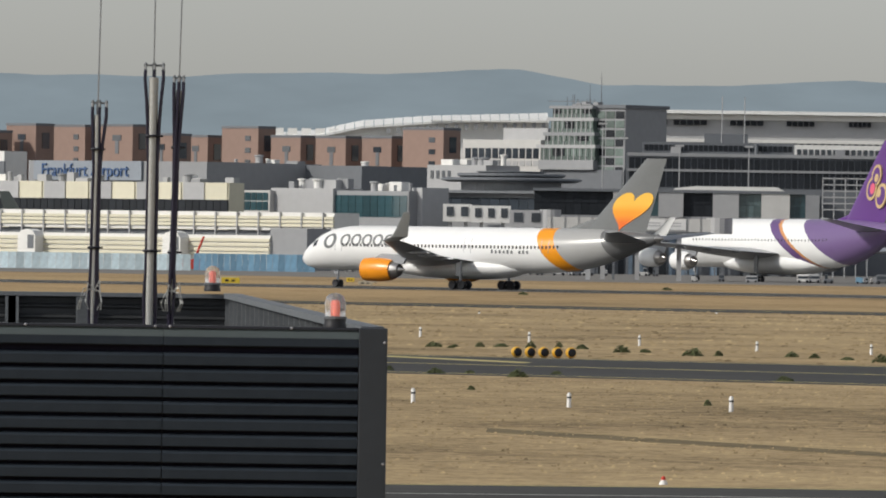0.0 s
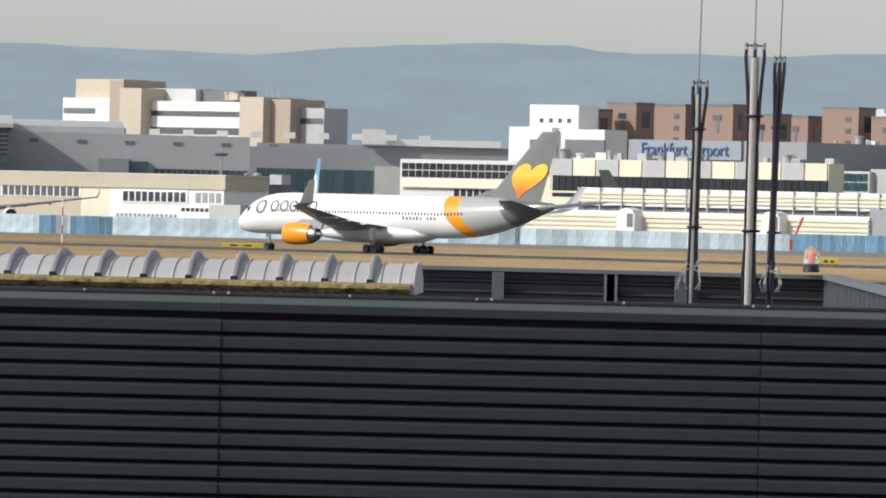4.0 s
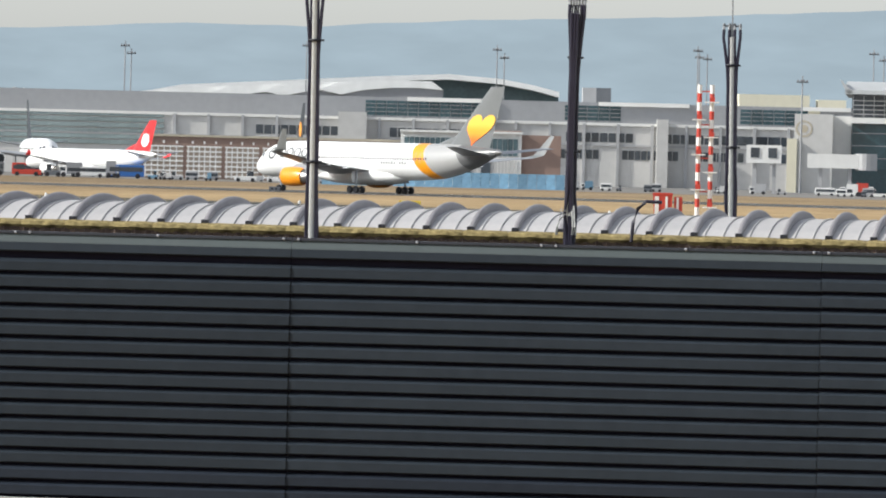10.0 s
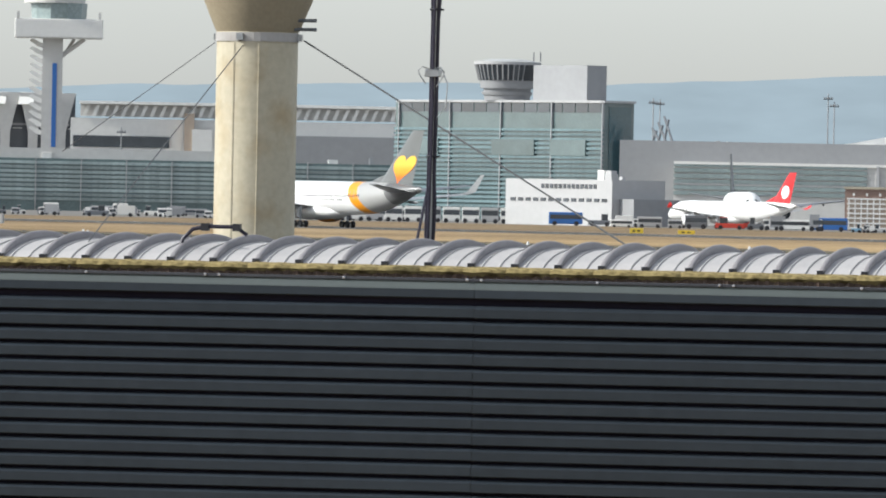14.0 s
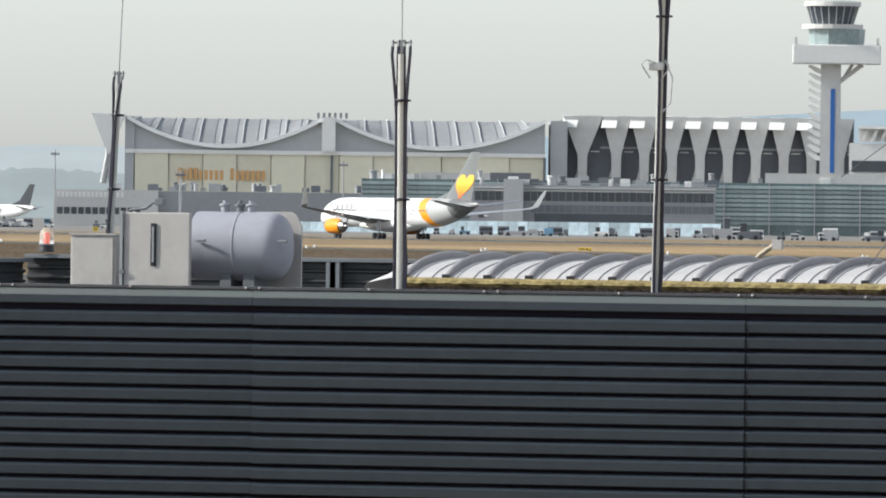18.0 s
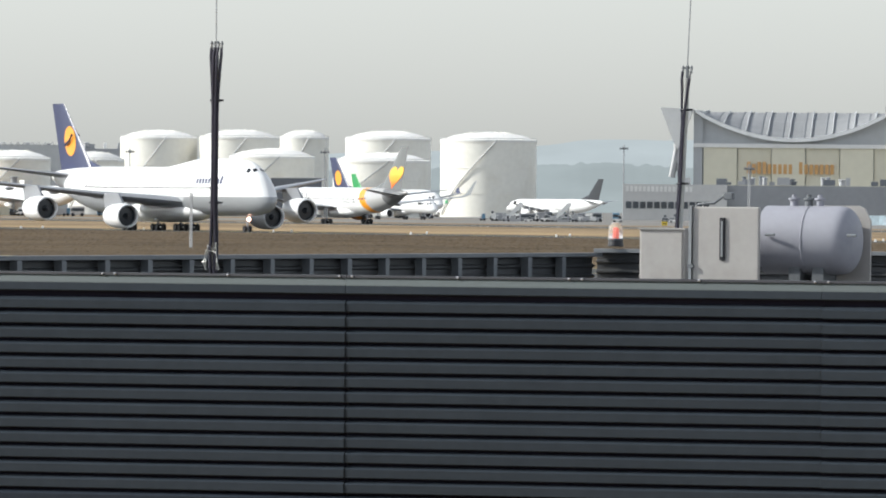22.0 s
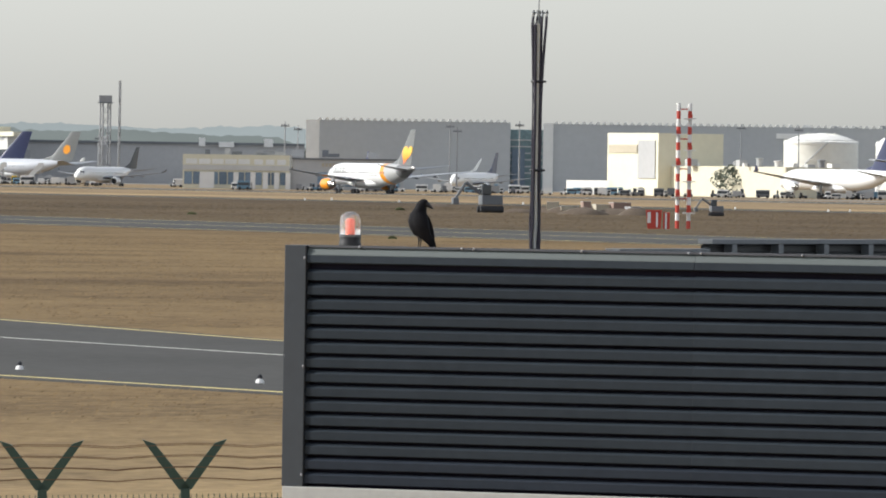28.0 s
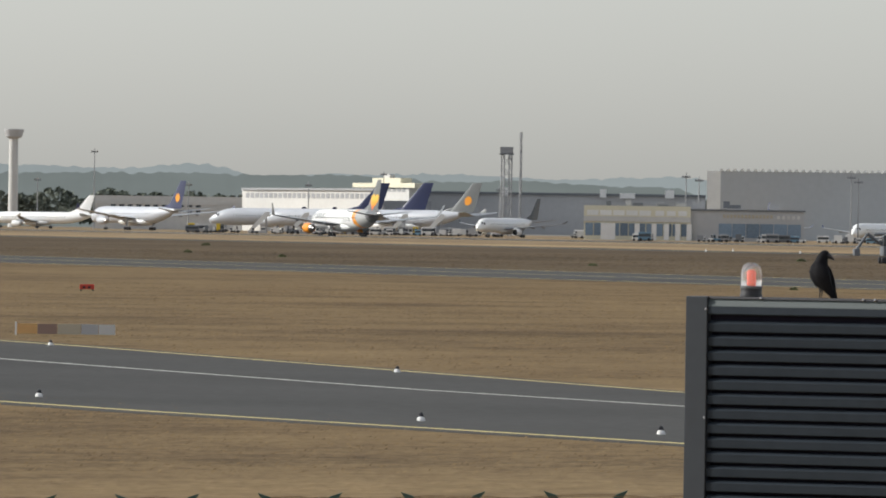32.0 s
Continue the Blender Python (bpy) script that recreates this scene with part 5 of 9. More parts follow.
# the departing holiday jet
HOL = dict(L=54.9, W=5.03, Hh=5.41, zc=4.78, mg=28.3, nose_gear=5.4, wing=(17.6, 10.6, 23.9, radians(33), 2.6, radians(5.2), 3.3), engines=[(8.0, 16.4, 2.85, 4.7)], fin=(43.3, 9.3, 15.85, 3.0), stab=(47.0, 6.2, 9.3, radians(36), 6.0), winglet=3.3)
jet, surf, patch, X = airliner("departing_jet", "white twin-engined airliner with a grey tail and orange engines", plane_pose(868, 700), skin=HOLIDAY, fin_mat=M["ac_dark"], eng_mat=M["ac_orange"], **HOL)
for s in (1, -1):
    bm = bmesh.new()
    lean = 0.62
    on_fin(bm, jet, [(X(50.3) - lean * (z + 0.2) + x, z + 9.9) for x, z in heart_outline(5.5, 4.8)], s)
    part("tail_heart", bm, M["heart"], jet, "yellow and orange heart shape")
    # title as a row of plain oval shapes, and a smaller row of bars further aft
    for i in range(6):
        sc_, big = (5.9, 1.3) if i == 0 else (6.75 + 1.7 * i, 1.0)
        bm = bmesh.new()
        inner, outer = [], []
        for j in range(25):
            a = 2 * math.pi * j / 24
            outer.append(surf(sc_ + 0.8 * big * math.cos(a), s * (1.2 - 0.3 * big * math.sin(a) - 0.1 * (big - 1)), 0.022))
            inner.append(surf(sc_ + 0.44 * big * math.cos(a), s * (1.2 - 0.2 * big * math.sin(a) - 0.1 * (big - 1)), 0.022))
        ring_skin(bm, [outer, inner], False)
        part("title_shape", bm, M["ac_dark"], jet, "plain grey oval ring")
    for i in range(10):
        if i != 6:
            patch("small_title_bar", 31.2 + i * 0.6, 31.5 + i * 0.6, s * (1.56 + 0.03 * (i % 2)), s * 1.72, M["ac_dark"], 0.02, 1, 2)
    for d in (6.9, 16.5, 27.0, 38.8):
        patch("door_outline", d, d + 0.06, s * 1.05, s * 1.72, M["ac_wing"], 0.018, 1, 4)
        patch("door_outline", d + 1.05, d + 1.11, s * 1.05, s * 1.72, M["ac_wing"], 0.018, 1, 4)

# the jumbo that taxis the other way
JUM = dict(L=76.3, W=6.5, Hh=7.3, zc=6.0, mg=37.6, wing=(23.5, 15.5, 33.5, radians(38), 2.6, radians(6.0), 4.3), engines=[(12.2, 23.5, 3.75, 6.2), (21.8, 31.5, 3.75, 6.2)], fin=(61.0, 12.0, 19.4, 4.2), stab=(65.5, 8.6, 11.0, radians(40), 8.2), hump=1.25, hump_end=34.0, nose_gear=8.0)
JUMBO_SKIN = livery("white_grey_belly", [(-5, (0.33, 0.34, 0.35)), (5.2, WHITE), (12, WHITE)], 0, 0, 0.3, "Z")
jumbo, jsurf, jpatch, jX = airliner("jumbo_jet", "white four-engined jumbo jet with a navy tail and yellow disc", plane_pose(615, 1300, True), skin=JUMBO_SKIN, fin_mat=M["ac_navy"], eng_mat=M["ac_white"], **JUM)
for s in (1, -1):
    bm = bmesh.new()
    on_fin(bm, jumbo, [(jX(69.4) + 2.0 * math.cos(a) - 0.45 * math.sin(a), 13.6 + 2.3 * math.sin(a)) for a in [2 * math.pi * i / 28 for i in range(28)]], s)
    part("tail_disc", bm, M["ac_yellow"], jumbo, "yellow tail disc")
    bm = bmesh.new()
    tube(bm, [(jX(69.4) - 1.2, s * 0.6, 12.9), (jX(69.4) - 0.2, s * 0.6, 13.5), (jX(69.4) + 0.3, s * 0.6, 13.6), (jX(69.4) + 1.2, s * 0.6, 14.6)], 0.2, 6)
    part("disc_stroke", bm, M["ac_navy"], jumbo)
    for i in range(9):
        jpatch("title_bar", 10.6 + i * 1.0, 11.25 + i * 1.0, s * (1.08 - 0.1 * (i in (0, 2, 3))), s * 1.27, M["ac_navy"], 0.03, 1, 2)
bm = bmesh.new()
lathe(bm, [(0.3, 0), (0.32, 0.1), (0.05, 0.16)], 14, pose(jX(7.6), 0, 1.9, 0, 90, 0))
part("nose_light", bm, M["ac_light"], jumbo, "bright nose gear light")

# other aircraft on the aprons
SMALL = dict(L=44.5, W=3.95, Hh=4.14, zc=3.7, mg=23.0, wing=(15.0, 7.0, 17.0, radians(27), 1.6, radians(5), 2.5), engines=[(5.75, 13.8, 2.2, 3.6)], fin=(36.0, 6.2, 11.8, 2.4), stab=(38.5, 4.0, 6.2, radians(32), 4.7), winglet=1.0, detail=False, fat_gear=2)
WIDE = dict(L=63.0, W=5.64, Hh=5.64, zc=5.2, mg=32.0, wing=(22.0, 11.0, 29.5, radians(32), 2.7, radians(5.5), 4.0), engines=[(9.4, 21.0, 2.7, 4.8)], fin=(50.0, 9.4, 16.9, 3.6), stab=(54.0, 6.2, 9.7, radians(33), 6.4), winglet=1.6, detail=False)


def parked(name, label, b, d, turn, spec, fin_mat, skin=None, eng=None, disc=None, dsize=1.0):
    """turn: degrees that the nose points left of straight away."""
    m = Matrix.Translation(spot(b, d)) @ Matrix.Rotation(b / F + radians(90 + turn), 4, "Z")
    t, sf, pt, XX = airliner(name, label, m, skin=skin or M["ac_white"], fin_mat=fin_mat, eng_mat=eng or M["ac_white"], group="parked aircraft", **spec)
    if disc:
        fs, fc, ft, ftc = spec["fin"]
        for s in (1, -1):
            bm = bmesh.new()
            on_fin(bm, t, [(XX(fs + fc * 0.78) + dsize * (fc * 0.2 * math.cos(a) - 0.3 * math.sin(a)), (ft * 0.66) + dsize * fc * 0.22 * math.sin(a)) for a in [2 * math.pi * i / 20 for i in range(20)]], s)
            part("tail_disc", bm, disc, t, "round tail emblem as a plain disc")
    return t


SUPER = dict(L=72.7, W=7.14, Hh=8.4, zc=6.6, mg=36.0, wing=(22.0, 17.0, 39.5, radians(35), 3.9, radians(2.6), 4.8), engines=[(14.5, 24.0, 3.2, 5.2), (25.5, 32.5, 3.2, 5.2)], fin=(55.0, 13.0, 24.1, 5.2), stab=(61.0, 9.0, 15.0, radians(36), 9.0), winglet=1.2, detail=False)
purple_jet = parked("purple_wide_jet", "very large white airliner with purple tail and stripes", -606, 1590, 31, SUPER, M["ac_purple"], PURPLE_BAND)
M["ac_green_grey"] = mat("grey_green_paint", (0.2, 0.22, 0.2), 0.5, 0, 0.06, 0.4)
# row jets' white toned to grey, holding the shade of their near sides
ROW_SHADE_SKIN = mat("row_jet_shaded_white", (0.5, 0.52, 0.56), 0.35, 0, 0.05, 0.4)
M["ac_tan"] = mat("emblem_tan", (0.55, 0.4, 0.2), 0.4, 0, 0.05, 0.5)
M["ac_pink"] = mat("emblem_pink", (0.7, 0.12, 0.2), 0.4, 0, 0.05, 0.5)
for s in (1, -1):
    for k, (dx, dz, r1, m1, y1) in enumerate(((-0.2, 2.0, 1.5, "ac_tan", 0.5), (-1.7, -1.4, 1.7, "ac_tan", 0.5), (1.3, -0.2, 1.6, "ac_tan", 0.5), (-0.2, 2.0, 1.1, "ac_purple", 0.54), (-1.7, -1.4, 1.25, "ac_purple", 0.54), (1.3, -0.2, 1.15, "ac_purple", 0.54), (0.9, -0.2, 0.75, "ac_pink", 0.58), (-0.3, 1.6, 0.6, "ac_tan", 0.58), (-1.2, -0.9, 0.6, "ac_tan", 0.58))):
        bm = bmesh.new()
        prism(bm, [(36.0 - 65.8 + dx + r1 * math.cos(a) - 0.3 * r1 * math.sin(a), 16.2 + dz + r1 * 1.25 * math.sin(a)) for a in [2 * math.pi * i / 20 for i in range(20)]], 1, s * 0.2, s * y1)
        part("tail_emblem", bm, M[m1], purple_jet, "rounded petal shape of the tail emblem")
red_jet = parked("red_tail_jet", "white airliner with a red tail rolling past the terminal", 3720, 1900, 36, SMALL, M["ac_red"], disc=M["ac_white"])
parked("navy_tail_jet", "white airliner with a navy tail and yellow disc", 6806, 2600, -150, WIDE, M["ac_navy"], disc=M["ac_yellow"])
parked("green_tail_jet", "small white airliner with a green tail", 6792, 2420, -150, dict(SMALL, L=39.0), M["ac_green"])
parked("black_tail_jet", "white airliner with a black tail among vehicles", 6500, 2760, 40, SMALL, M["ac_black"])
parked("blue_tail_jet", "white airliner with a light blue tail behind a terminal", 1318, 2060, 9, dict(WIDE, L=58), M["ac_blue"], disc=M["ac_white"], dsize=1.2)
parked("front_view_jet", "white airliner seen along its body beside the terminal", 1921, 1850, 188, WIDE, M["ac_dark"])
parked("tail_on_jet", "white airliner with its tail towards the runway", 1946, 2050, 8, SMALL, M["ac_dark"])
parked("cargo_side_jet", "white airliner parked before a grey hangar", 8071, 2750, 162, SMALL, M["ac_navy"])
parked("navy_tail_jet", "airliner with a navy tail and yellow disc behind a shed", 8286, 2880, 12, SMALL, M["ac_navy"], disc=M["ac_yellow"])
parked("navy_tail_jet", "white airliner with a navy tail at a remote stand", 7431, 2500, 28, WIDE, M["ac_navy"])
parked("orange_tail_jet", "white airliner with a grey tail and an orange heart shape", 6601 + 60, 2900, 30, SMALL, M["ac_dark"], disc=M["ac_yellow"])
for bb, dd, tt, fm, dc in ((9375, 3150, 30, "ac_navy", "ac_yellow"), (9090, 3080, 72, "ac_navy", None), (9005, 3020, 62, "ac_navy", None), (8910, 2980, 55, "ac_dark", "ac_yellow")):
    parked("row_jet", "airliner in a row on the far apron, greyed for its shaded side", bb, dd, tt, WIDE if tt > 60 else dict(WIDE, L=56.0), M[fm], ROW_SHADE_SKIN, ROW_SHADE_SKIN, disc=M[dc] if dc else None, dsize=0.7)
parked("grey_tail_jet", "airliner with a grey-green tail behind a boarding gallery", 623, 2030, -60, dict(SMALL, fin=(36.0, 6.6, 15.9, 2.6)), M["ac_green_grey"])
parked("nose_on_jet", "white airliner nose-on at a gate with a dark tail", 3790, 2130, 185, WIDE, M["ac_black"])
parked("tail_on_jet", "airliner with a dark tail standing behind the brown shed", 3353, 2040, 8, WIDE, M["ac_black"], disc=M["ac_yellow"], dsize=0.8)
parked("taxiing_white_jet", "small white airliner on the far taxiway", 8720, 2780, 155, dict(SMALL, L=38), M["ac_black"])
parked("row_jet", "white airliner in a row on the far apron", 9545, 3250, 55, SMALL, M["ac_white"])


# ---- the airport buildings, all set square to the runway ----
M.update(
    brick=mat("brown_panels", (0.28, 0.19, 0.155), 0.8, 0, 0.1, 0.05, per=0.08),
    cream=mat("cream_panels", (0.66, 0.62, 0.48), 0.6, 0, 0.06, 0.05, per=0.05),
    white=mat("white_facade", (0.74, 0.73, 0.7), 0.6, 0, 0.06, 0.05, per=0.05),
    grey=mat("grey_facade", (0.4, 0.4, 0.405), 0.6, 0, 0.07, 0.05, per=0.06),
    mid=mat("mid_grey_panels", (0.28, 0.285, 0.295), 0.6, 0, 0.08, 0.05, per=0.06),
    # dark far walls set paler in colour, standing in for distance haze
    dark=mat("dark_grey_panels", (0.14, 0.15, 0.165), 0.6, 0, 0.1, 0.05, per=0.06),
    beige=mat("beige_facade", (0.5, 0.43, 0.34), 0.75, 0, 0.07, 0.05, per=0.05),
    pink=mat("rose_brown_facade", (0.38, 0.31, 0.25), 0.75, 0, 0.07, 0.05),
    tan=mat("tan_fascia", (0.44, 0.39, 0.3), 0.75, 0, 0.08, 0.1),
    green_glass=glass("green_glazing", (0.09, 0.13, 0.135), 0.15),
    pale_glass=mat("pale_green_glazing", (0.27, 0.33, 0.33), 0.25, 0, 0.3, 0.08, per=0.2),
    band_glass=mat("blue_green_glazing", (0.11, 0.17, 0.185), 0.35, 0, 0.35, 0.08, per=0.25),
    win=glass("dark_glazing", (0.045, 0.055, 0.068), 0.12),
    teal=glass("teal_glazing", (0.03, 0.07, 0.085), 0.1),
    metal_roof=mat("pale_metal_roof", (0.42, 0.43, 0.43), 0.6, 0.0, 0.1, 0.03),
    shell=mat("white_shell_roof", (0.82, 0.82, 0.8), 0.5, 0.0, 0.08, 0.03),
    roof_grey=mat("flat_roof", (0.24, 0.24, 0.24), 0.85, 0, 0.15, 0.05),
    blast=mat("blast_fence", (0.55, 0.66, 0.7), 0.5, 0, 0.3, 0.06, per=0.3),
    blast_blue=mat("blue_hoarding", (0.16, 0.3, 0.42), 0.6, 0, 0.3, 0.06, per=0.3),
    deep_glass=mat("deep_window_band", (0.02, 0.023, 0.028), 0.45, 0, 0.2, 0.1, spec=0.2, per=0.2),
    blue_door=mat("blue_roller_doors", (0.17, 0.23, 0.3), 0.6, 0, 0.2, 0.2, per=0.3),
    tower_green=mat("tower_green_glazing", (0.11, 0.145, 0.13), 0.35, 0, 0.35, 0.2, per=0.35),
    letter_blue=mat("sign_letter_blue", (0.045, 0.1, 0.23), 0.6, 0, 0.05, 0.3),
    sign_grey=mat("sign_board_grey", (0.26, 0.29, 0.33), 0.6, 0, 0.06, 0.1),
    sign_blue=mat("sign_blue", (0.03, 0.13, 0.4), 0.5, 0, 0.05, 0.3),
    hangar=mat("hangar_sheet", (0.42, 0.43, 0.435), 0.6, 0, 0.06, 0.04),
    roof_sheet_grey=mat("grey_roof_sheets", (0.23, 0.235, 0.24), 0.7, 0, 0.12, 0.05, per=0.08),
    hangar_door=mat("hangar_doors", (0.7, 0.66, 0.52), 0.65, 0, 0.06, 0.03, per=0.05),
    orange=mat("orange_letters", (0.62, 0.36, 0.14), 0.6, 0, 0.05, 0.3),
    concrete_w=mat("pale_concrete", (0.55, 0.54, 0.52), 0.8, 0, 0.08, 0.05, per=0.05),
    tank_w=mat("storage_tank_white", (0.78, 0.76, 0.69), 0.55, 0, 0.06, 0.06, dirt=(0.72, 0.69, 0.61)),
    red=mat("signal_red", (0.5, 0.05, 0.03), 0.6, 0, 0.1, 0.5),
    sig_white=mat("signal_white", (0.75, 0.74, 0.72), 0.6, 0, 0.08, 0.5),
    yellow=mat("vehicle_yellow", (0.7, 0.5, 0.04), 0.5, 0, 0.1, 0.5),
    ball=mat("marker_amber", (0.62, 0.34, 0.03), 0.45, 0, 0.1, 2.0),
    leaf=mat("bush_leaf", (0.1, 0.115, 0.05), 0.9, 0, 0.4, 1.0),
    tree=mat("far_tree_leaf", (0.11, 0.125, 0.1), 0.95, 0, 0.4, 0.1),
    earth=mat("heaped_earth", (0.1, 0.075, 0.055), 0.95, 0, 0.3, 0.3),
)
SQUARE = -math.degrees(ALONG)
RX, RY = Vector((math.cos(ALONG), -math.sin(ALONG), 0)), CROSS   # right along the fronts, and away


class House:
    """A building with its front-left corner at bearing bl and distance d; its front reaches bearing br. x right along the front, y away, z up."""

    def __init__(self, name, label, bl, br, d, deep, cat="building", group="", square=True):
        self.d = d
        o = spot(bl, d)
        if square:
            rot = SQUARE
            k = math.tan(br / F)
            w = (-o.x - o.y * k) / (RX.x + RX.y * k)
        else:
            rot = math.degrees((bl + br) / 2 / F)
            w = d * 2 * math.tan((bl - br) / 2 / F)
        self.rot, self.o, self.w, self.deep = rot, o, w, deep
        self.t = thing(name, label, cat, pose(o.x, o.y, 0, 0, 0, rot), group)
        self.bl, self.br = bl, br
        self.square = square

    def x(self, b, y=0.0):
        """x at bearing b, y metres behind the front."""
        if self.square:
            k = math.tan(b / F)
            o = self.o + RY * y
            return (-o.x - o.y * k) / (RX.x + RX.y * k)
        return self.w * (self.bl - b) / (self.bl - self.br)

    def z(self, e, b=None):
        b = (self.bl + self.br) / 2 if b is None else b
        q = self.o + (RX if self.square else Vector((math.cos(radians(self.rot)), math.sin(radians(self.rot)), 0))) * self.x(b)
        return max(0.0, rise(e, q.length))

    def box(self, pname, b0, b1, e0, e1, m, y0=0.0, y1=None, label="", inset=0.0):
        z0, z1 = self.z(e0) if e0 is not None else 0.0, self.z(e1)
        return part(pname, boxed(self.x(b0, y0) + inset, self.x(b1, y0) - inset, y0, self.deep if y1 is None else y1, z0, z1), M[m], self.t, label)

    def roof(self, b0, b1, e, m="roof_grey", th=0.5, over=0.4):
        z = self.z(e)
        return part("roof", boxed(self.x(b0) - over, self.x(b1) + over, -over, self.deep + over, z, z + th), M[m], self.t)

    def panes(self, b0, b1, e0, e1, n, m="win", gapf=0.25, y=0.0, side=False, pname="window", th=0.14):
        """n windows in a row on the front, each a pane of its own set in front of the wall by a frame's depth."""
        x0, x1, z0, z1 = self.x(b0, y), self.x(b1, y), self.z(e0), self.z(e1)
        s = (x1 - x0) / n
        one = None
        for i in range(n):
            at = (x0 + s * (i + gapf / 2), y, z0)
            if one is None:
                one = part(pname, boxed(0, s * (1 - gapf), -th, 0.06, 0, z1 - z0), M[m], self.t, "", at)
            else:
                again(one, pname, self.t, at)

    def side_panes(self, y0, y1, e0, e1, n, m="win", gapf=0.25, pname="window"):
        z0, z1 = self.z(e0), self.z(e1)
        s = (y1 - y0) / n
        one = None
        for i in range(n):
            at = (self.w, y0 + s * (i + gapf / 2), z0)
            if one is None:
                one = part(pname, boxed(-0.06, 0.14, 0, s * (1 - gapf), 0, z1 - z0), M[m], self.t, "", at)
            else:
                again(one, pname, self.t, at)

    def bands(self, b0, b1, e0, e1, n, m, pname="facade_band", y=0.0, th=0.3, fill=0.5):
        """n horizontal bands (louvres, floor strips) on the front."""
        x0, x1, z0, z1 = self.x(b0, y), self.x(b1, y), self.z(e0), self.z(e1)
        s = (z1 - z0) / n
        one = None
        for i in range(n):
            at = (x0, y, z0 + s * i)
            if one is None:
                one = part(pname, boxed(0, x1 - x0, -th, 0.05, 0, s * fill), M[m], self.t, "", at)
            else:
                again(one, pname, self.t, at)

    def boxes_on_roof(self, b0, b1, e, n, seed, m=("white", "grey", "mid")):
        """Air handlers and small plant on the roof."""
        r = random.Random(seed)
        z = self.z(e)
        for i in range(n):
            x = r.uniform(self.x(b0), self.x(b1))
            w, h, y = r.uniform(1.0, 3.5), r.uniform(0.7, 2.2), r.uniform(1, max(1.5, self.deep - 4))
            if r.random() < 0.35:
                bm = bmesh.new()
                lathe(bm, [(w * 0.3, 0), (w * 0.3, h), (w * 0.4, h + 0.05), (w * 0.4, h + 0.3), (0.05, h + 0.45)], 10)
                part("vent", bm, M[r.choice(m)], self.t, "", (x, y, z))
            else:
                part("roof_plant", boxed(0, w, 0, w * 0.8, 0, h, bev=0.05), M[r.choice(m)], self.t, "", (x, y, z))


# -- brown hotel and office blocks behind terminal one --
BLK = dict(zip(range(12), [(767, 716, 206), (692, 636, 206), (610, 552, 208), (464, 419, 191), (394, 330, 208), (307, 255, 193), (228, 175, 193), (146, 94, 194), (74, 2, 210), (775, 723, 207), (823, 797, 194), (524, 480, 193)]))
for i, (bl, br, e) in BLK.items():
    h = House("brown_block", "brown panelled block with a few small windows", bl, br, 2300 - 8 * i, 6.5, group="brown blocks")
    h.box("wall", bl, br, None, e, "brick")
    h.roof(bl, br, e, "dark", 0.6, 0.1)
    if i in (4, 8, 1):
        for q in range(3):
            h.panes(bl + (br - bl) * 0.62, bl + (br - bl) * 0.82, e - 22 - 21 * q, e - 13 - 21 * q, 1, "win")
    else:
        h.panes(bl + (br - bl) * 0.35, bl + (br - bl) * 0.7, e - 25, e - 15, 1, "win")
        h.panes(bl + (br - bl) * 0.46, bl + (br - bl) * 0.6, e - 48, e - 25, 1, "dark")
    h.side_panes(1, 6, e - 40, e - 12, 1, "win", 0.5)

# -- white roof halls far behind --
h = House("white_hall", "long white arched hall roof behind the blocks", 434, -184, 2700, 120, square=False)
bm = bmesh.new()
prof = [(434, 194), (366, 197), (226, 209), (146, 227), (26, 237), (-184, 245)]
top = [(h.x(b), h.z(e)) for b, e in prof]
low = [(h.x(b), h.z(e - (3 if b > 300 else 14))) for b, e in prof]
prism(bm, low + [(low[-1][0], 0), (low[0][0], 0)], 1, 0, 120)
part("hall_body", bm, M["white"], h.t)
for i in range(36):
    f0, f1 = i / 36, (i + 1) / 36 - 0.002
    at = lambda pts, f: (pts[0][0] + (pts[-1][0] - pts[0][0]) * f, float(np.interp(pts[0][0] + (pts[-1][0] - pts[0][0]) * f, [q[0] for q in pts], [q[1] for q in pts])))
    bm = bmesh.new()
    (xa, za), (xb, zb), (_, zc), (_, zd) = at(low, f0), at(low, f1), at(top, f0), at(top, f1)
    ring_skin(bm, [[(xa, -3, za - 0.3), (xb, -3, zb - 0.3), (xb, -3, zb + 0.4), (xa, -3, za + 0.4)], [(xa, 14, zc - 0.7), (xb, 14, zd - 0.7), (xb, 14, zd), (xa, 14, zc)]])
    part("roof_sheet", bm, M["shell"], h.t)
    if 0.5 < f0:
        part("clerestory_light", boxed(xa + 0.8, xb - 0.8, -3.2, -2.9, za - 2.2, za - 0.6), M["mid"], h.t)
h.box("parapet_wall", 26, -184, 226, 228, "white", -4, -3.2)
h.panes(306, 86, 196, 210, 9, "white", 0.3)
h = House("long_terminal_hall", "long pale hall with a thin flat roof edge", -326, -914, 2500, 60, square=False)
h.box("wall", -326, -914, None, 246, "grey")
h.box("roof_edge", -319, -914, 246, 252, "shell", -4)
h.box("band", -326, -914, 236, 245, "white", -1, 0)
for i, (a, c) in enumerate(((1120, 1180), (1190, 1250), (1290, 1350), (1390, 1440), (1500, 1540))):
    h.panes(-344 - (a - 1130), -344 - (c - 1130), 226, 235, 5, "deep_glass", 0.1, y=-1)
h.panes(-470, -520, 198, 206, 7, "white", 0.3, y=-0.2)
h.panes(-614, -782, 181, 197, 14, "win", 0.35)
h.box("parapet", -326, -782, 196, 202, "white", -0.8, 0)

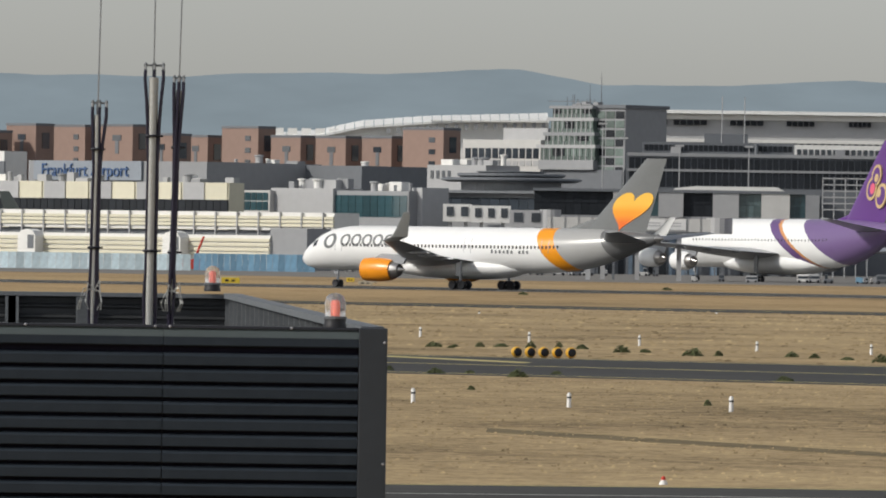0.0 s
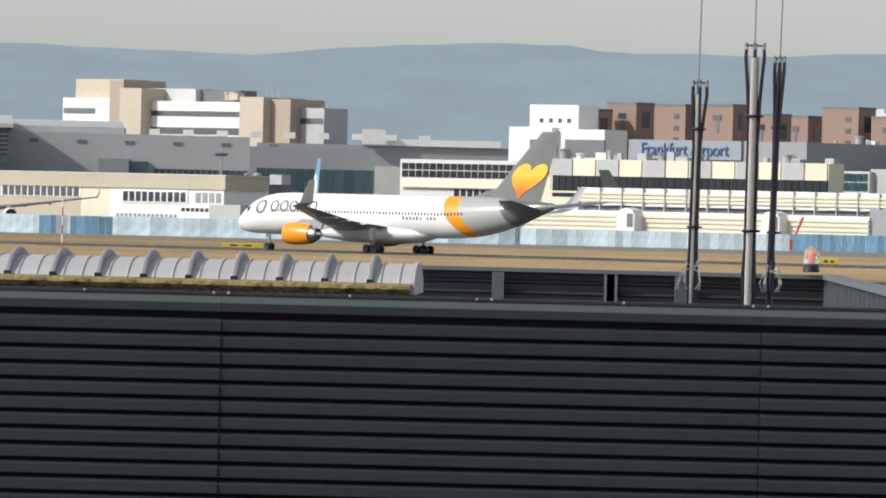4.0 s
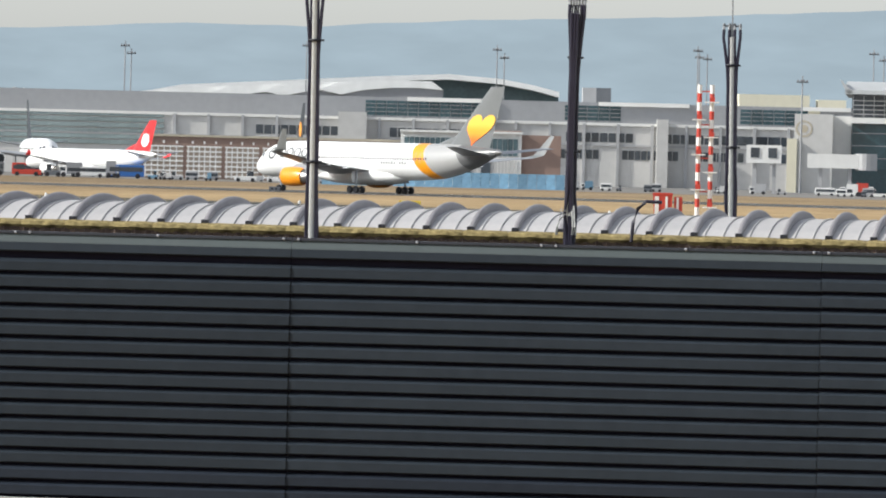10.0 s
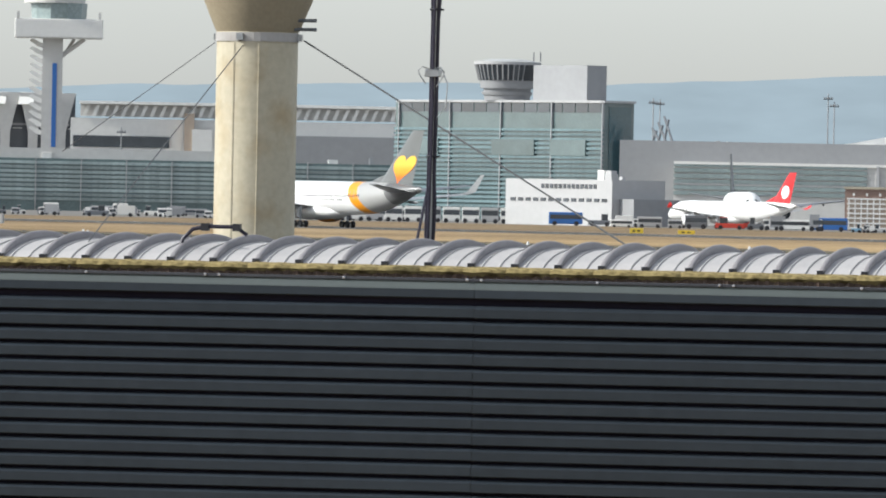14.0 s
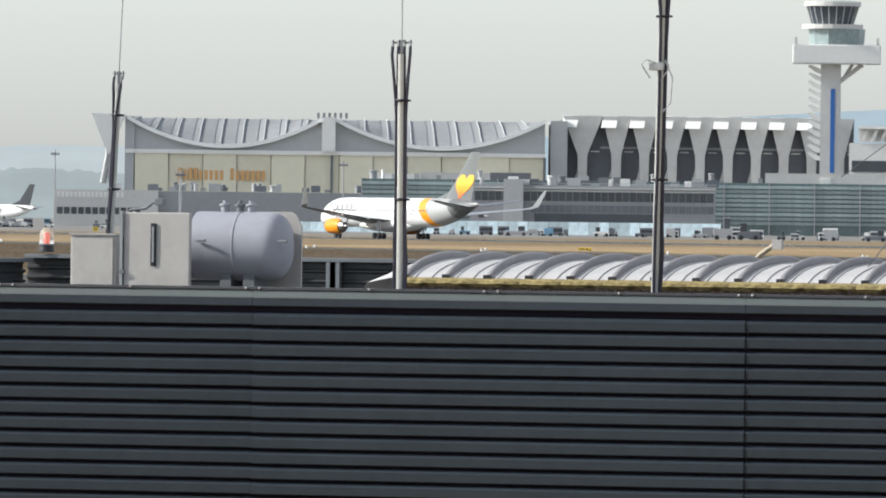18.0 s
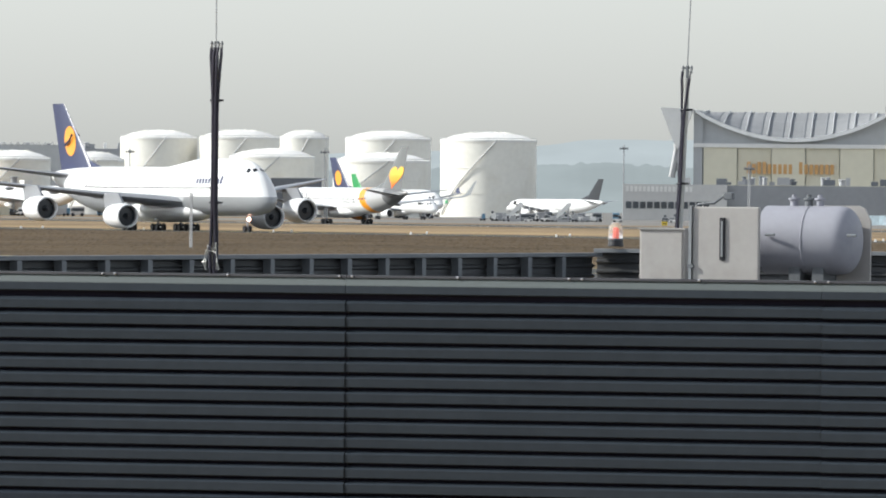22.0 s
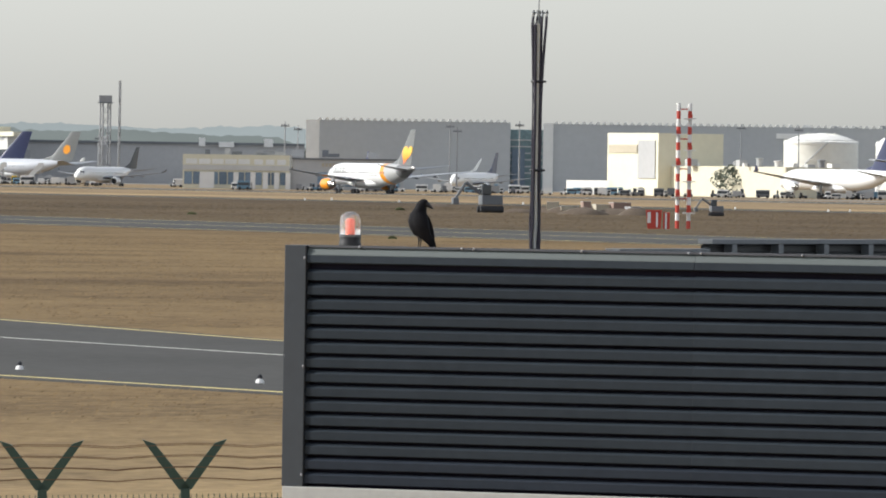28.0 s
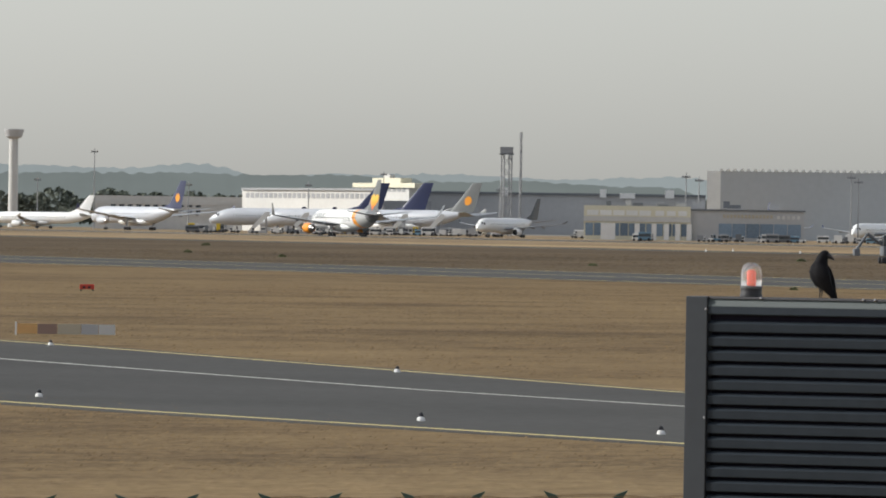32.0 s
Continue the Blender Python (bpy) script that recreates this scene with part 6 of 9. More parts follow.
# -- old control tower of terminal one --
h = House("old_control_tower", "dark stepped old control tower with glazed storeys", -182, -266, 2230, 16)
z = h.z
for k, (y0, y1, a, c, m) in enumerate(((300, 283, 952, 1050, "mid"), (283, 262, 955, 1052, "tower_green"), (262, 256, 948, 1054, "grey"), (256, 240, 962, 1050, "tower_green"), (240, 234, 960, 1052, "mid"), (234, 214, 972, 1048, "tower_green"), (214, 208, 966, 1050, "grey"), (208, 192, 975, 1045, "tower_green"), (192, 187, 970, 1048, "mid"))):
    e0, e1 = 444 - y0, 444 - y1
    part("storey" if k % 2 else "floor_slab", boxed((a - 968) * 0.17, (c - 968) * 0.17, 0.4 * (k % 2), 15, z(e0), z(e1)), M[m], h.t)
    if m == "tower_green":
        for j in range(9):
            xx = (a - 968 + (c - a) * j / 9) * 0.17
            part("pane", boxed(xx + 0.1, xx + (c - a) * 0.17 / 9 - 0.1, 0.25, 0.4, z(e0) + 0.9, z(e1) - 0.1), M["deep_glass" if (j * 3 + k) % 7 in (0, 3) else "tower_green"], h.t)
        for j in range(9):
            xx = (a - 968 + (c - a) * (j + 0.5) / 9) * 0.17
            part("mullion", boxed(xx - 0.1, xx + 0.1, 0.2, 0.4, z(e0), z(e1)), M["grey"], h.t)
part("core", boxed(9.5, 22, 2, 18, 0, z(253)), M["mid"], h.t)
for j in range(8):
    for q in range(3):
        zz = z(120 + 16.4 * j)
        part("core_pane", boxed(13.4 + 2.9 * q, 15.9 + 2.9 * q, 1.85, 2.05, zz, zz + 1.7), M["tower_green" if (j + q) % 3 else "deep_glass"], h.t)
rr = random.Random(61)
for j in range(16):
    xx, hh = rr.uniform(0.5, 13.5), rr.uniform(0.5, 2.0)
    if j % 3:
        part("roof_aerial", tube(bmesh.new(), [(xx, 4, z(257)), (xx, 4, z(257) + hh + 0.8)], 0.07, 5), M["dark"], h.t)
    else:
        part("roof_unit", boxed(xx - 0.7, xx + 0.7, 3, 5, z(257), z(257) + hh * 0.6), M["mid"], h.t)
part("roof_rail", boxed(-0.4, 14.0, 0.6, 0.75, z(257) + 1.0, z(257) + 1.15), M["dark"], h.t)
part("core_cap", boxed(9, 22.5, 1.5, 18.5, z(253), z(259)), M["dark"], h.t)
part("lower_storey", boxed(-2, 22, 1, 16, 0, z(144)), M["dark"], h.t)
for xx, top in ((11.5, 128), (8, 150)):
    bm = bmesh.new()
    tube(bm, [(xx, 6, z(255)), (xx, 6, z(445 - top))], 0.14, 6, 0.05)
    part("antenna", bm, M["dark"], h.t)

# -- window office block, left of the tower --
h = House("office_block", "grey office block with a white-framed window band", -32, -170, 2260, 8)
h.box("wall", -32, -170, None, 195, "concrete_w")
h.panes(-36, -168, 162, 180, 11, "win", 0.22)
h.panes(-36, -168, 149, 158, 11, "grey", 0.22)
h.box("upper_box", -104, -182, 195, 216, "grey", 4)
h = House("pier_building", "low pale building with small windows", 30, -74, 2080, 12)
h.box("wall", 30, -74, None, 149, "grey")
h.panes(26, -14, 125, 139, 4, "win", 0.5)
h.boxes_on_roof(30, -94, 149, 9, 3)

# -- dark buildings right of the tower --
h = House("pier_a", "dark grey terminal pier with long window bands", -322, -814, 2120, 50, square=False)
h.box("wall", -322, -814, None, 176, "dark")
h.panes(-326, -814, 148, 167, 44, "deep_glass", 0.18)
h.panes(-326, -814, 116, 143, 44, "deep_glass", 0.18)
h.box("floor_strip", -324, -814, 143.5, 147.5, "mid", -0.4, 0)
h.box("roof_strip", -324, -814, 170, 176, "mid", -0.4, 0)
h.panes(-352, -616, 181, 191, 30, "deep_glass", 0.2, y=6)
h.box("upper", -349, -619, 176, 196, "dark", 6)
h.box("upper_wing", -619, -814, 163, 194, "white", 4)
h.panes(-622, -814, 171, 186, 18, "win", 0.3, y=4)
h.box("roof_house", -459, -536, 196, 212, "dark", 8)
h.box("lower_front", -399, -664, None, 104, "mid", -14, 0)
h.box("lower_glass", -424, -469, 69, 97, "win", -14.4, -14)
h.box("lower_glass", -524, -559, 71, 99, "teal", -14.4, -14)
h.boxes_on_roof(-334, -774, 176, 14, 8, ("dark", "mid", "grey"))
for xx, a in ((1276, 170), (1316, 170), (1105, 250), (1203, 262), (1325, 262), (1068, 225)):
    bm = bmesh.new()
    X0 = h.x(-490 - (xx - 1276))
    tube(bm, [(X0, -16 if a > 200 else 8, 0 if a > 200 else 20), (X0, -16 if a > 200 else 8, h.z(448 - a))], 0.16, 6, 0.1)
    part("lamp_pole" if a > 200 else "antenna", bm, M["grey"], h.t)
    if a > 200:
        part("lamp_head", boxed(X0 - 1, X0 + 1, -16.3, -15.7, h.z(448 - a), h.z(448 - a) + 0.4), M["grey"], h.t)
h = House("white_canopy", "white rounded canopy over a gate lounge", -400, -604, 1990, 20, square=False)
bm = bmesh.new()
prism(bm, [(h.x(-400), h.z(105)), (h.x(-409), h.z(114)), (h.x(-444), h.z(118)), (h.x(-589), h.z(118)), (h.x(-604), h.z(110)), (h.x(-594), h.z(105))], 1, 0, 20)
part("canopy", bm, M["white"], h.t)
h.box("lounge", -404, -600, None, 103, "mid", 1)
h = House("gate_building", "dark glazed gate building with grey and cream wall blocks", -160, -640, 1984, 5, square=False)
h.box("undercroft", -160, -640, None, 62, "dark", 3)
h.box("floor_edge", -160, -640, 58, 64, "mid")
h.box("roof", -158, -642, 106, 111, "dark", -1)
for a, c, m in ((-160, -300, "deep_glass"), (-300, -333, "concrete_w"), (-333, -380, "teal"), (-380, -424, "grey"), (-424, -476, "deep_glass"), (-476, -522, "grey"), (-522, -562, "green_glass"), (-562, -612, "concrete_w"), (-612, -640, "teal")):
    solid = m in ("concrete_w", "grey")
    h.box("wall_block" if solid else "glass_bay", a, c, 62, 108 if solid else 106, m, -0.8 if solid else 0.3)
    if not solid:
        h.panes(a, c, 65, 84, max(3, (a - c) // 13), m, 0.08, y=0.3, pname="pane")
        h.panes(a, c, 86, 104, max(3, (a - c) // 13), m, 0.08, y=0.3, pname="pane")
h.panes(-306, -316, 70, 84, 1, "deep_glass", 0.0, y=-0.8)
for k in range(9):
    h.box("column", -168 - 52 * k, -170.5 - 52 * k, None, 60, "dark", 0.4, 1.2)
rr = random.Random(77)
for k in range(26):
    a = -166 - 18 * k
    h.box("bay_door", a, a - rr.uniform(7, 15), None, rr.uniform(14, 56), rr.choice(("deep_glass", "deep_glass", "deep_glass", "dark", "blue_door")), 2.7, 3)
h = House("scaffold_stair", "open steel stair tower beside the pier", -669, -749, 1980, 8, square=False)
for k in range(6):
    h.box("landing", -669, -749, 451 - 372 + 11 * k, 451 - 370 + 11 * k, "grey")
for k in range(5):
    h.box("stair_post", -669 - 20 * k, -671 - 20 * k, None, 137, "grey", 0, 0.3)

# -- glazed gates between --
h = House("gate_lounge", "dark glazed gate lounge with a flat roof", 6, -274, 2030, 30)
h.box("wall", 6, -274, None, 100, "mid")
h.panes(2, -270, 64, 92, 16, "win", 0.05)
h.box("roof_slab", 11, -280, 100, 105, "dark", -2)
for r0, r1, y0, y1 in ((795, 1015, 322, 314), (820, 990, 314, 306), (850, 960, 306, 302)):
    bm = bmesh.new()
    c = (h.x(-119, 20), 20)
    rad = (r1 - r0) / 2 * 0.14
    lathe(bm, [(rad * 0.9, h.z(443 - y0)), (rad, h.z(443 - y0) + 0.4), (rad, h.z(443 - y1) - 0.2), (rad * 0.96, h.z(443 - y1))], 36, Matrix.Translation((*c, 0)))
    part("round_deck", bm, M["dark"], h.t)
part("round_base", lathe(bmesh.new(), [(11, h.z(101)), (11, h.z(121))], 30, Matrix.Translation((h.x(-119, 20), 20, 0))), M["mid"], h.t)


def jet_bridge(bl, br, e0, e1, d, windows=3, head=True, m="white"):
    """A boarding bridge on legs with windows and a turning head."""
    h = House("jet_bridge", "white boarding bridge with square windows on legs", bl, br, d, 3.2, "jet bridge", "boarding bridges", square=False)
    h.box("tunnel", bl, br, e0, e1, m)
    if windows:
        h.panes(bl, br, e0 + (e1 - e0) * 0.3, e0 + (e1 - e0) * 0.85, windows, "win", 0.5)
    z0 = h.z(e0)
    for x in (0.25 * h.w, 0.8 * h.w):
        part("leg", boxed(x - 0.4, x + 0.4, 1, 2, 0, z0), M["grey"], h.t)
    if head:
        bm = bmesh.new()
        lathe(bm, [(2.2, z0 - 0.3), (2.2, h.z(e1) + 0.2)], 16, Matrix.Translation((h.w + 1.2, 1.6, 0)))
        part("turning_head", bm, M["grey"], h.t)
    return h


jet_bridge(1, -50, 49, 80, 1960, 2, False)
jet_bridge(-50, -119, 48, 78, 1955, 3, False)
jet_bridge(-117, -179, 41, 71, 1940, 2, True, "grey")
h = jet_bridge(-184, -476, 37, 60, 1572, 0, True, "concrete_w")
for a, c in ((-339, -392), (-396, -429)):
    h.box("advert_panel", a, c, 40, 58, "sig_white", -0.15, 0, "white advert panel with pale bars")
    for q in range(2):
        h.box("advert_bar", a - 6, c + 8, 46 + 5 * q, 47.5 + 5 * q, "grey", -0.2, -0.15)
for k in range(12):
    h.box("tunnel_rib", -190 - 24 * k, -191 - 24 * k, 36, 61, "mid", -0.12, 0)
h.box("tunnel_floor", -184, -476, 33, 37, "mid", 0.2, 3.0)
h = jet_bridge(-255, -366, 11, 32, 1600, 3, False, "grey")
h.box("lift_frame", -300, -304, None, 11, "dark", 0.5, 1.5)
h = House("grey_gate_tower", "plain grey gate tower beside a glazed lounge", 62, 38, 2010, 9)
h.box("wall", 62, 38, None, 108, "grey")
h = House("glazed_gate", "gate lounge with dark teal glass", 198, 62, 2020, 12)
h.box("wall", 198, 62, None, 101, "mid")
h.panes(194, 64, 55, 93, 10, "teal", 0.06)
h.boxes_on_roof(198, 62, 101, 8, 12)
h = House("grey_gate_block", "plain grey gate block with a glass stair", 306, 196, 2030, 10)
h.box("wall", 306, 196, None, 104, "grey")
h.boxes_on_roof(306, 196, 104, 9, 13)
h = House("glass_stair", "gridded glass stair between gate blocks", 374, 308, 2035, 20)
h.box("wall", 374, 308, None, 99, "concrete_w")
h.panes(372, 310, 64, 79, 6, "teal", 0.12)
h.panes(372, 310, 81, 95, 6, "teal", 0.12)

# -- banded building with the airport sign --
h = House("sign_building", "blue-grey rooftop block carrying the airport sign", 735, 420, 2120, 40)
h.box("wall", 735, 420, None, 147, "mid")
h.box("sign_board", 726, 536, 113, 147, "sign_grey", -0.6, -0.05)
lw = h.x(554) - h.x(709)
tx = letters("sign_lettering", "Frankfurt Airport", 1.0, M["letter_blue"], h.t, Matrix(), 0.1, "blue raised sign lettering")
wx = max(v.co.x for v in tx.data.vertices)
hz = h.z(142) - h.z(119)
tx.matrix_basis = Matrix.Translation((h.x(709), -0.8, h.z(120))) @ Matrix.Rotation(math.pi / 2, 4, "X") @ Matrix.Diagonal((lw / wx, hz / 0.72, 1, 1))
h = House("dark_roof_block", "dark flat block behind the gates", 420, 146, 2130, 30)
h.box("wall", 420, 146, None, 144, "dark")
h.boxes_on_roof(406, 146, 144, 6, 31)
h = House("banded_terminal", "terminal with cream and grey panels over a dark window band", 913, 380, 2060, 5)
h.box("wall", 913, 380, None, 110, "cream")
b0 = 911
i = 0
while b0 - 37 > 380:
    h.panes(b0, b0 - 37, 80, 110, 1, "cream" if i % 2 == 0 else "grey", 0.0, pname="panel", th=0.3)
    b0 -= 41
    i += 1
h.box("band_recess", 868, 381, 53, 80, "deep_glass", -0.1, 0)
h.panes(867, 382, 55, 79, 40, "deep_glass", 0.08, y=-0.1)
h.box("lower_band_recess", 868, 381, 42, 49, "deep_glass", -0.1, 0)
h.panes(910, 870, 55, 78, 2, "cream", 0.05)
h.boxes_on_roof(911, 386, 110, 22, 14)
h = House("upper_gallery", "long white gallery with ribbed panels over the apron", 823, 193, 1985, 8)
h.box("wall", 823, 193, 29, 60, "white")
h.bands(823, 193, 35, 55, 3, "cream", "ribbed_panel", 0, 0.4, 0.7)
for k in range(26):
    b = 823 - 38 * k
    if b > 193:
        h.box("gallery_post", b, b - 2, None, 60, "grey", -0.6, -0.2)
# dark box put in for the shade under the gallery
h.box("shade", 823, 193, None, 28, "dark", 1, 8)
h = House("lower_gallery", "lower white gallery with ribbed panels and round stair heads", 998, 241, 1955, 8)
h.box("wall", 998, 306, None, 19, "white")
h.bands(998, 306, -17, 16, 4, "cream", "ribbed_panel", 0, 0.4, 0.65)
h.box("dark_bay", 306, 241, None, 32, "mid", 0.4)
for b in (720, 464, 941):
    bm = bmesh.new()
    x, zt = h.x(b), h.z(25)
    prism(bm, [(x - 2.4, 0), (x - 2.4, zt - 1.4), (x - 1.6, zt - 0.4), (x, zt), (x + 1.6, zt - 0.4), (x + 2.4, zt - 1.4), (x + 2.4, 0)], 1, -3, 0)
    part("stair_head", bm, M["white"], h.t)
    part("stair_door", boxed(x + 0.4, x + 2.0, -3.1, -3.0, zt - 4, zt - 1.2), M["dark"], h.t)

# -- white stepped building and the beige centre --
h = House("white_stepped_building", "white stepped building with rounded openings", 947, 778, 2210, 10)
h.box("wall", 947, 871, None, 164, "white")
h.box("tower", 911, 825, 160, 204, "white", 3)
h.box("wing", 871, 778, None, 161, "white", 2)
h.box("dark_bay", 848, 778, 113, 143, "dark", 1.6, 2)
h.panes(913, 873, 110, 142, 2, "dark", 0.35)
h.panes(898, 833, 172, 180, 4, "win", 0.6, y=3)
h = House("window_gallery", "long gallery with a strip of framed windows", 1138, 911, 2090, 15)
h.box("wall", 1138, 911, None, 102, "concrete_w")
h.panes(1135, 913, 70, 95, 18, "deep_glass", 0.14)
h.box("transom", 1135, 913, 82, 83.5, "concrete_w", -0.3, -0.14)
h.panes(1043, 913, 27, 50, 11, "deep_glass", 0.3)
h.box("cornice", 1138, 911, 52, 66, "cream", -1, 0)
h = House("low_white_hall", "low long hall with a white roof edge", 1213, 947, 2400, 30, square=False)
h.box("wall", 1393, 947, None, 124, "mid")
h.box("roof_edge", 1161, 961, 124, 136, "white", -1, 0)
h.box("white_box", 1207, 1165, 126, 152, "white", -3, 5)
h = House("beige_centre", "large beige and brown office centre with white bands", 1737, 1333, 2500, 12)
E4 = lambda y: 357 - y
h.box("left_wing", 1737, 1653, None, E4(160), "white")
h.panes(1735, 1680, E4(188), E4(178), 1, "dark", 0.0)
h.box("left_top", 1715, 1631, None, E4(126), "beige", 2)
h.box("stair_tower", 1655, 1631, None, E4(128), "pink", -4)
h.box("second_tower", 1637, 1599, None, E4(142), "beige", -5)
h.box("centre", 1601, 1393, None, E4(164), "white", -1)
h.panes(1599, 1397, E4(190), E4(181), 1, "win", 0.0, y=-1)
h.panes(1599, 1397, E4(222), E4(210), 1, "win", 0.0, y=-1)
h.box("centre_top", 1591, 1503, E4(164), E4(141), "concrete_w", 4)
h.box("plant_room", 1505, 1423, E4(164), E4(143), "dark", 6)
h.box("right_tower", 1425, 1383, None, E4(155), "beige", -4)
h.box("right_tower_back", 1385, 1335, None, E4(158), "pink", -1)
h.box("end_wing", 1335, 1275, None, E4(172), "grey", 3)
h.panes(1333, 1277, E4(200), E4(190), 1, "win", 0.0, y=3)
h.boxes_on_roof(1593, 1343, E4(160), 8, 17, ("dark", "grey", "beige"))
for k in range(4):
    xx = h.x(1387) + k * 2.2
    part("aerial", tube(bmesh.new(), [(xx, 2, h.z(E4(158))), (xx, 2, h.z(E4(158)) + 4.5 - k * 0.4)], 0.12, 6), M["grey"], h.t)

# -- terminal hall B: grey with louvred roof --
h = House("grey_terminal_hall", "large plain grey terminal hall with a long sloped roof", 1834, 1133, 2150, 60, square=False)
E6 = lambda y: 379 - y
h.box("wall", 1834, 1405, None, E6(246), "grey")
h.box("low_wing", 1405, 1183, None, E6(262), "mid", -2)
h.panes(1393, 1185, E6(345), E6(300), 12, "teal", 0.08, y=-2)
h.panes(1574, 1408, E6(335), E6(306), 16, "win", 0.08)
h.box("grey_pier", 1183, 1138, None, E6(292), "concrete_w", -6)
for k in range(6):
    h.panes(1796 - 85 * k, 1779 - 85 * k, E6(264), E6(258), 1, "dark", 0.0)
h.box("advert_box", 1672, 1618, None, E6(290), "mid", -5)
h.box("advert_glass", 1618, 1584, None, E6(294), "teal", -4)
for k in range(12):
    part("roof_unit", boxed(0, 2.5, 0, 2, 0, 1.4), M["white"], h.t, "", (h.x(1764 - 60 * k), 5 + k % 3, h.z(E6(246))))
h = House("louvred_hall", "glass hall under a long curved metal roof with louvres", 2352, 1830, 2110, 40, square=False)
h.box("wall", 2352, 1832, None, E6(241), "win", 2)
bm = bmesh.new()
a, c = h.x(2364), h.x(1824)
prism(bm, [(-3, h.z(E6(240))), (-3, h.z(E6(233))), (22, h.z(E6(216))), (50, h.z(E6(220))), (50, h.z(E6(244)))], 0, a, c)
part("curved_roof", bm, M["metal_roof"], h.t)
bm = bmesh.new()
c2 = h.x(1618, 45)
prism(bm, [(44, h.z(E6(246)) * 1.0), (44, h.z(E6(232))), (60, h.z(E6(220))), (60, h.z(E6(246)))], 0, c, c2)
part("roof_end", bm, M["metal_roof"], h.t)
bm = bmesh.new()
prism(bm, [(a - 1.2, h.z(E6(214))), (a + 2, h.z(E6(238))), (a + 0.4, h.z(E6(240)))], 1, -3, 12)
part("roof_prow", bm, M["metal_roof"], h.t)
h.bands(2350, 1832, E6(284), E6(244), 5, "grey", "louvre", 0.5, 0.3, 0.2)
h.box("middle_canopy", 2170, 2080, E6(262), E6(256), "white", -3, 0)
h.box("dark_gantry", 2226, 1992, E6(276), E6(270), "dark", -3, 0)
h.box("roof_hut", 2226, 2190, E6(270), E6(254), "grey", -2, 0)
for k in range(28):
    h.box("louvre_post", 2350 - 18.5 * k, 2349 - 18.5 * k, None, E6(242), "grey", -0.2, 0.6)
h.box("gate_glass", 2349, 2174, None, E6(290), "teal", -14, 0)
h.box("gate_roof", 2351, 2172, E6(292), E6(282), "white", -16, 0)
h.box("gate_glass", 2058, 1832, None, E6(290), "teal", -10, 0)
h.panes(2054, 1834, E6(330), E6(302), 3, "win", 0.1, y=-10)
h.box("gate_block", 2146, 2058, None, E6(284), "concrete_w", -16, 0)
h.box("gate_block", 2449, 2382, None, E6(278), "concrete_w", -18, 0)
h.box("gate_wing", 2384, 2350, None, E6(280), "white", -12, 0)
h.box("gate_stair", 2461, 2444, None, E6(322), "cream", -20, 0)
h.panes(2345, 2178, E6(372), E6(296), 9, "teal", 0.03, y=-14.1, pname="gate_pane")
for q in range(3):
    h.box("gate_mullion", 2349, 2174, E6(310 + 22 * q), E6(308.6 + 22 * q), "mid", -14.35, -14.2)
for bb, yy, ee in ((2432, -18, 304), (2100, -16, 308)):
    bm = bmesh.new()
    xx, zz = h.x(bb, yy), h.z(E6(ee))
    ring_skin(bm, [[(xx + r_ * math.cos(6.283 * i / 24), yy - 0.06, zz + r_ * math.sin(6.283 * i / 24)) for i in range(25)] for r_ in (1.5, 1.9)], False)
    part("ring_emblem", bm, M["tan"], h.t, "faint tan ring on the wall")
    part("ring_core", lathe(bmesh.new(), [(0.9, 0), (0.9, 0.05)], 16, pose(xx, yy - 0.01, zz, 90)), M["tan"], h.t)
h.boxes_on_roof(2349, 1834, E6(284), 10, 19)
jet_bridge(2428, 2334, E6(372), E6(347), 1920, 0, True)
jet_bridge(2536, 2474, E6(366), E6(334), 1930, 2, False)
jet_bridge(2219, 2148, E6(336), E6(308), 1960, 0, False, "concrete_w")
h = House("low_office", "low tan-topped office with rows of white-framed windows", 1845, 1449, 1900, 12)
h.box("wall", 1845, 1701, None, 40, "tan")
h.box("cream_wall", 1701, 1651, None, 40, "cream", -0.1)
h.box("white_wall", 1651, 1449, None, 40, "white", -0.1)
h.box("fascia", 1847, 1447, 38, 62, "tan", -0.5)
h.box("fascia_cap", 1848, 1446, 62, 64, "concrete_w", -0.6)
h.box("frame_band", 1843, 1702, 19, 40, "white", -0.15, 0)
h.panes(1841, 1704, 21, 38, 12, "win", 0.3, y=-0.15)
h.box("frame_band", 1630, 1513, 12, 35, "sig_white", -0.3, -0.1)
h.panes(1628, 1515, 15, 32, 10, "win", 0.3, y=-0.3)
h.panes(1500, 1452, 15, 32, 4, "mid", 0.3, y=-0.1)
h.panes(1524, 1474, -1, 5, 6, "win", 0.35, y=-0.1)
h.panes(1640, 1530, -12, -7, 14, "mid", 0.5, y=-0.1, pname="vent")
h.box("grey_store", 1474, 1419, None, 12, "grey", -4, -0.2)
h.box("tan_store", 1419, 1385, None, 6, "tan", -3, -0.2)
h = House("dark_store", "dark flat store beside the office", 1449, 1370, 1915, 8)
h.box("wall", 1449, 1370, None, 50, "dark")
h.panes(1440, 1400, 22, 28, 3, "sig_white", 0.6)
h.boxes_on_roof(1449, 1370, 50, 4, 23)

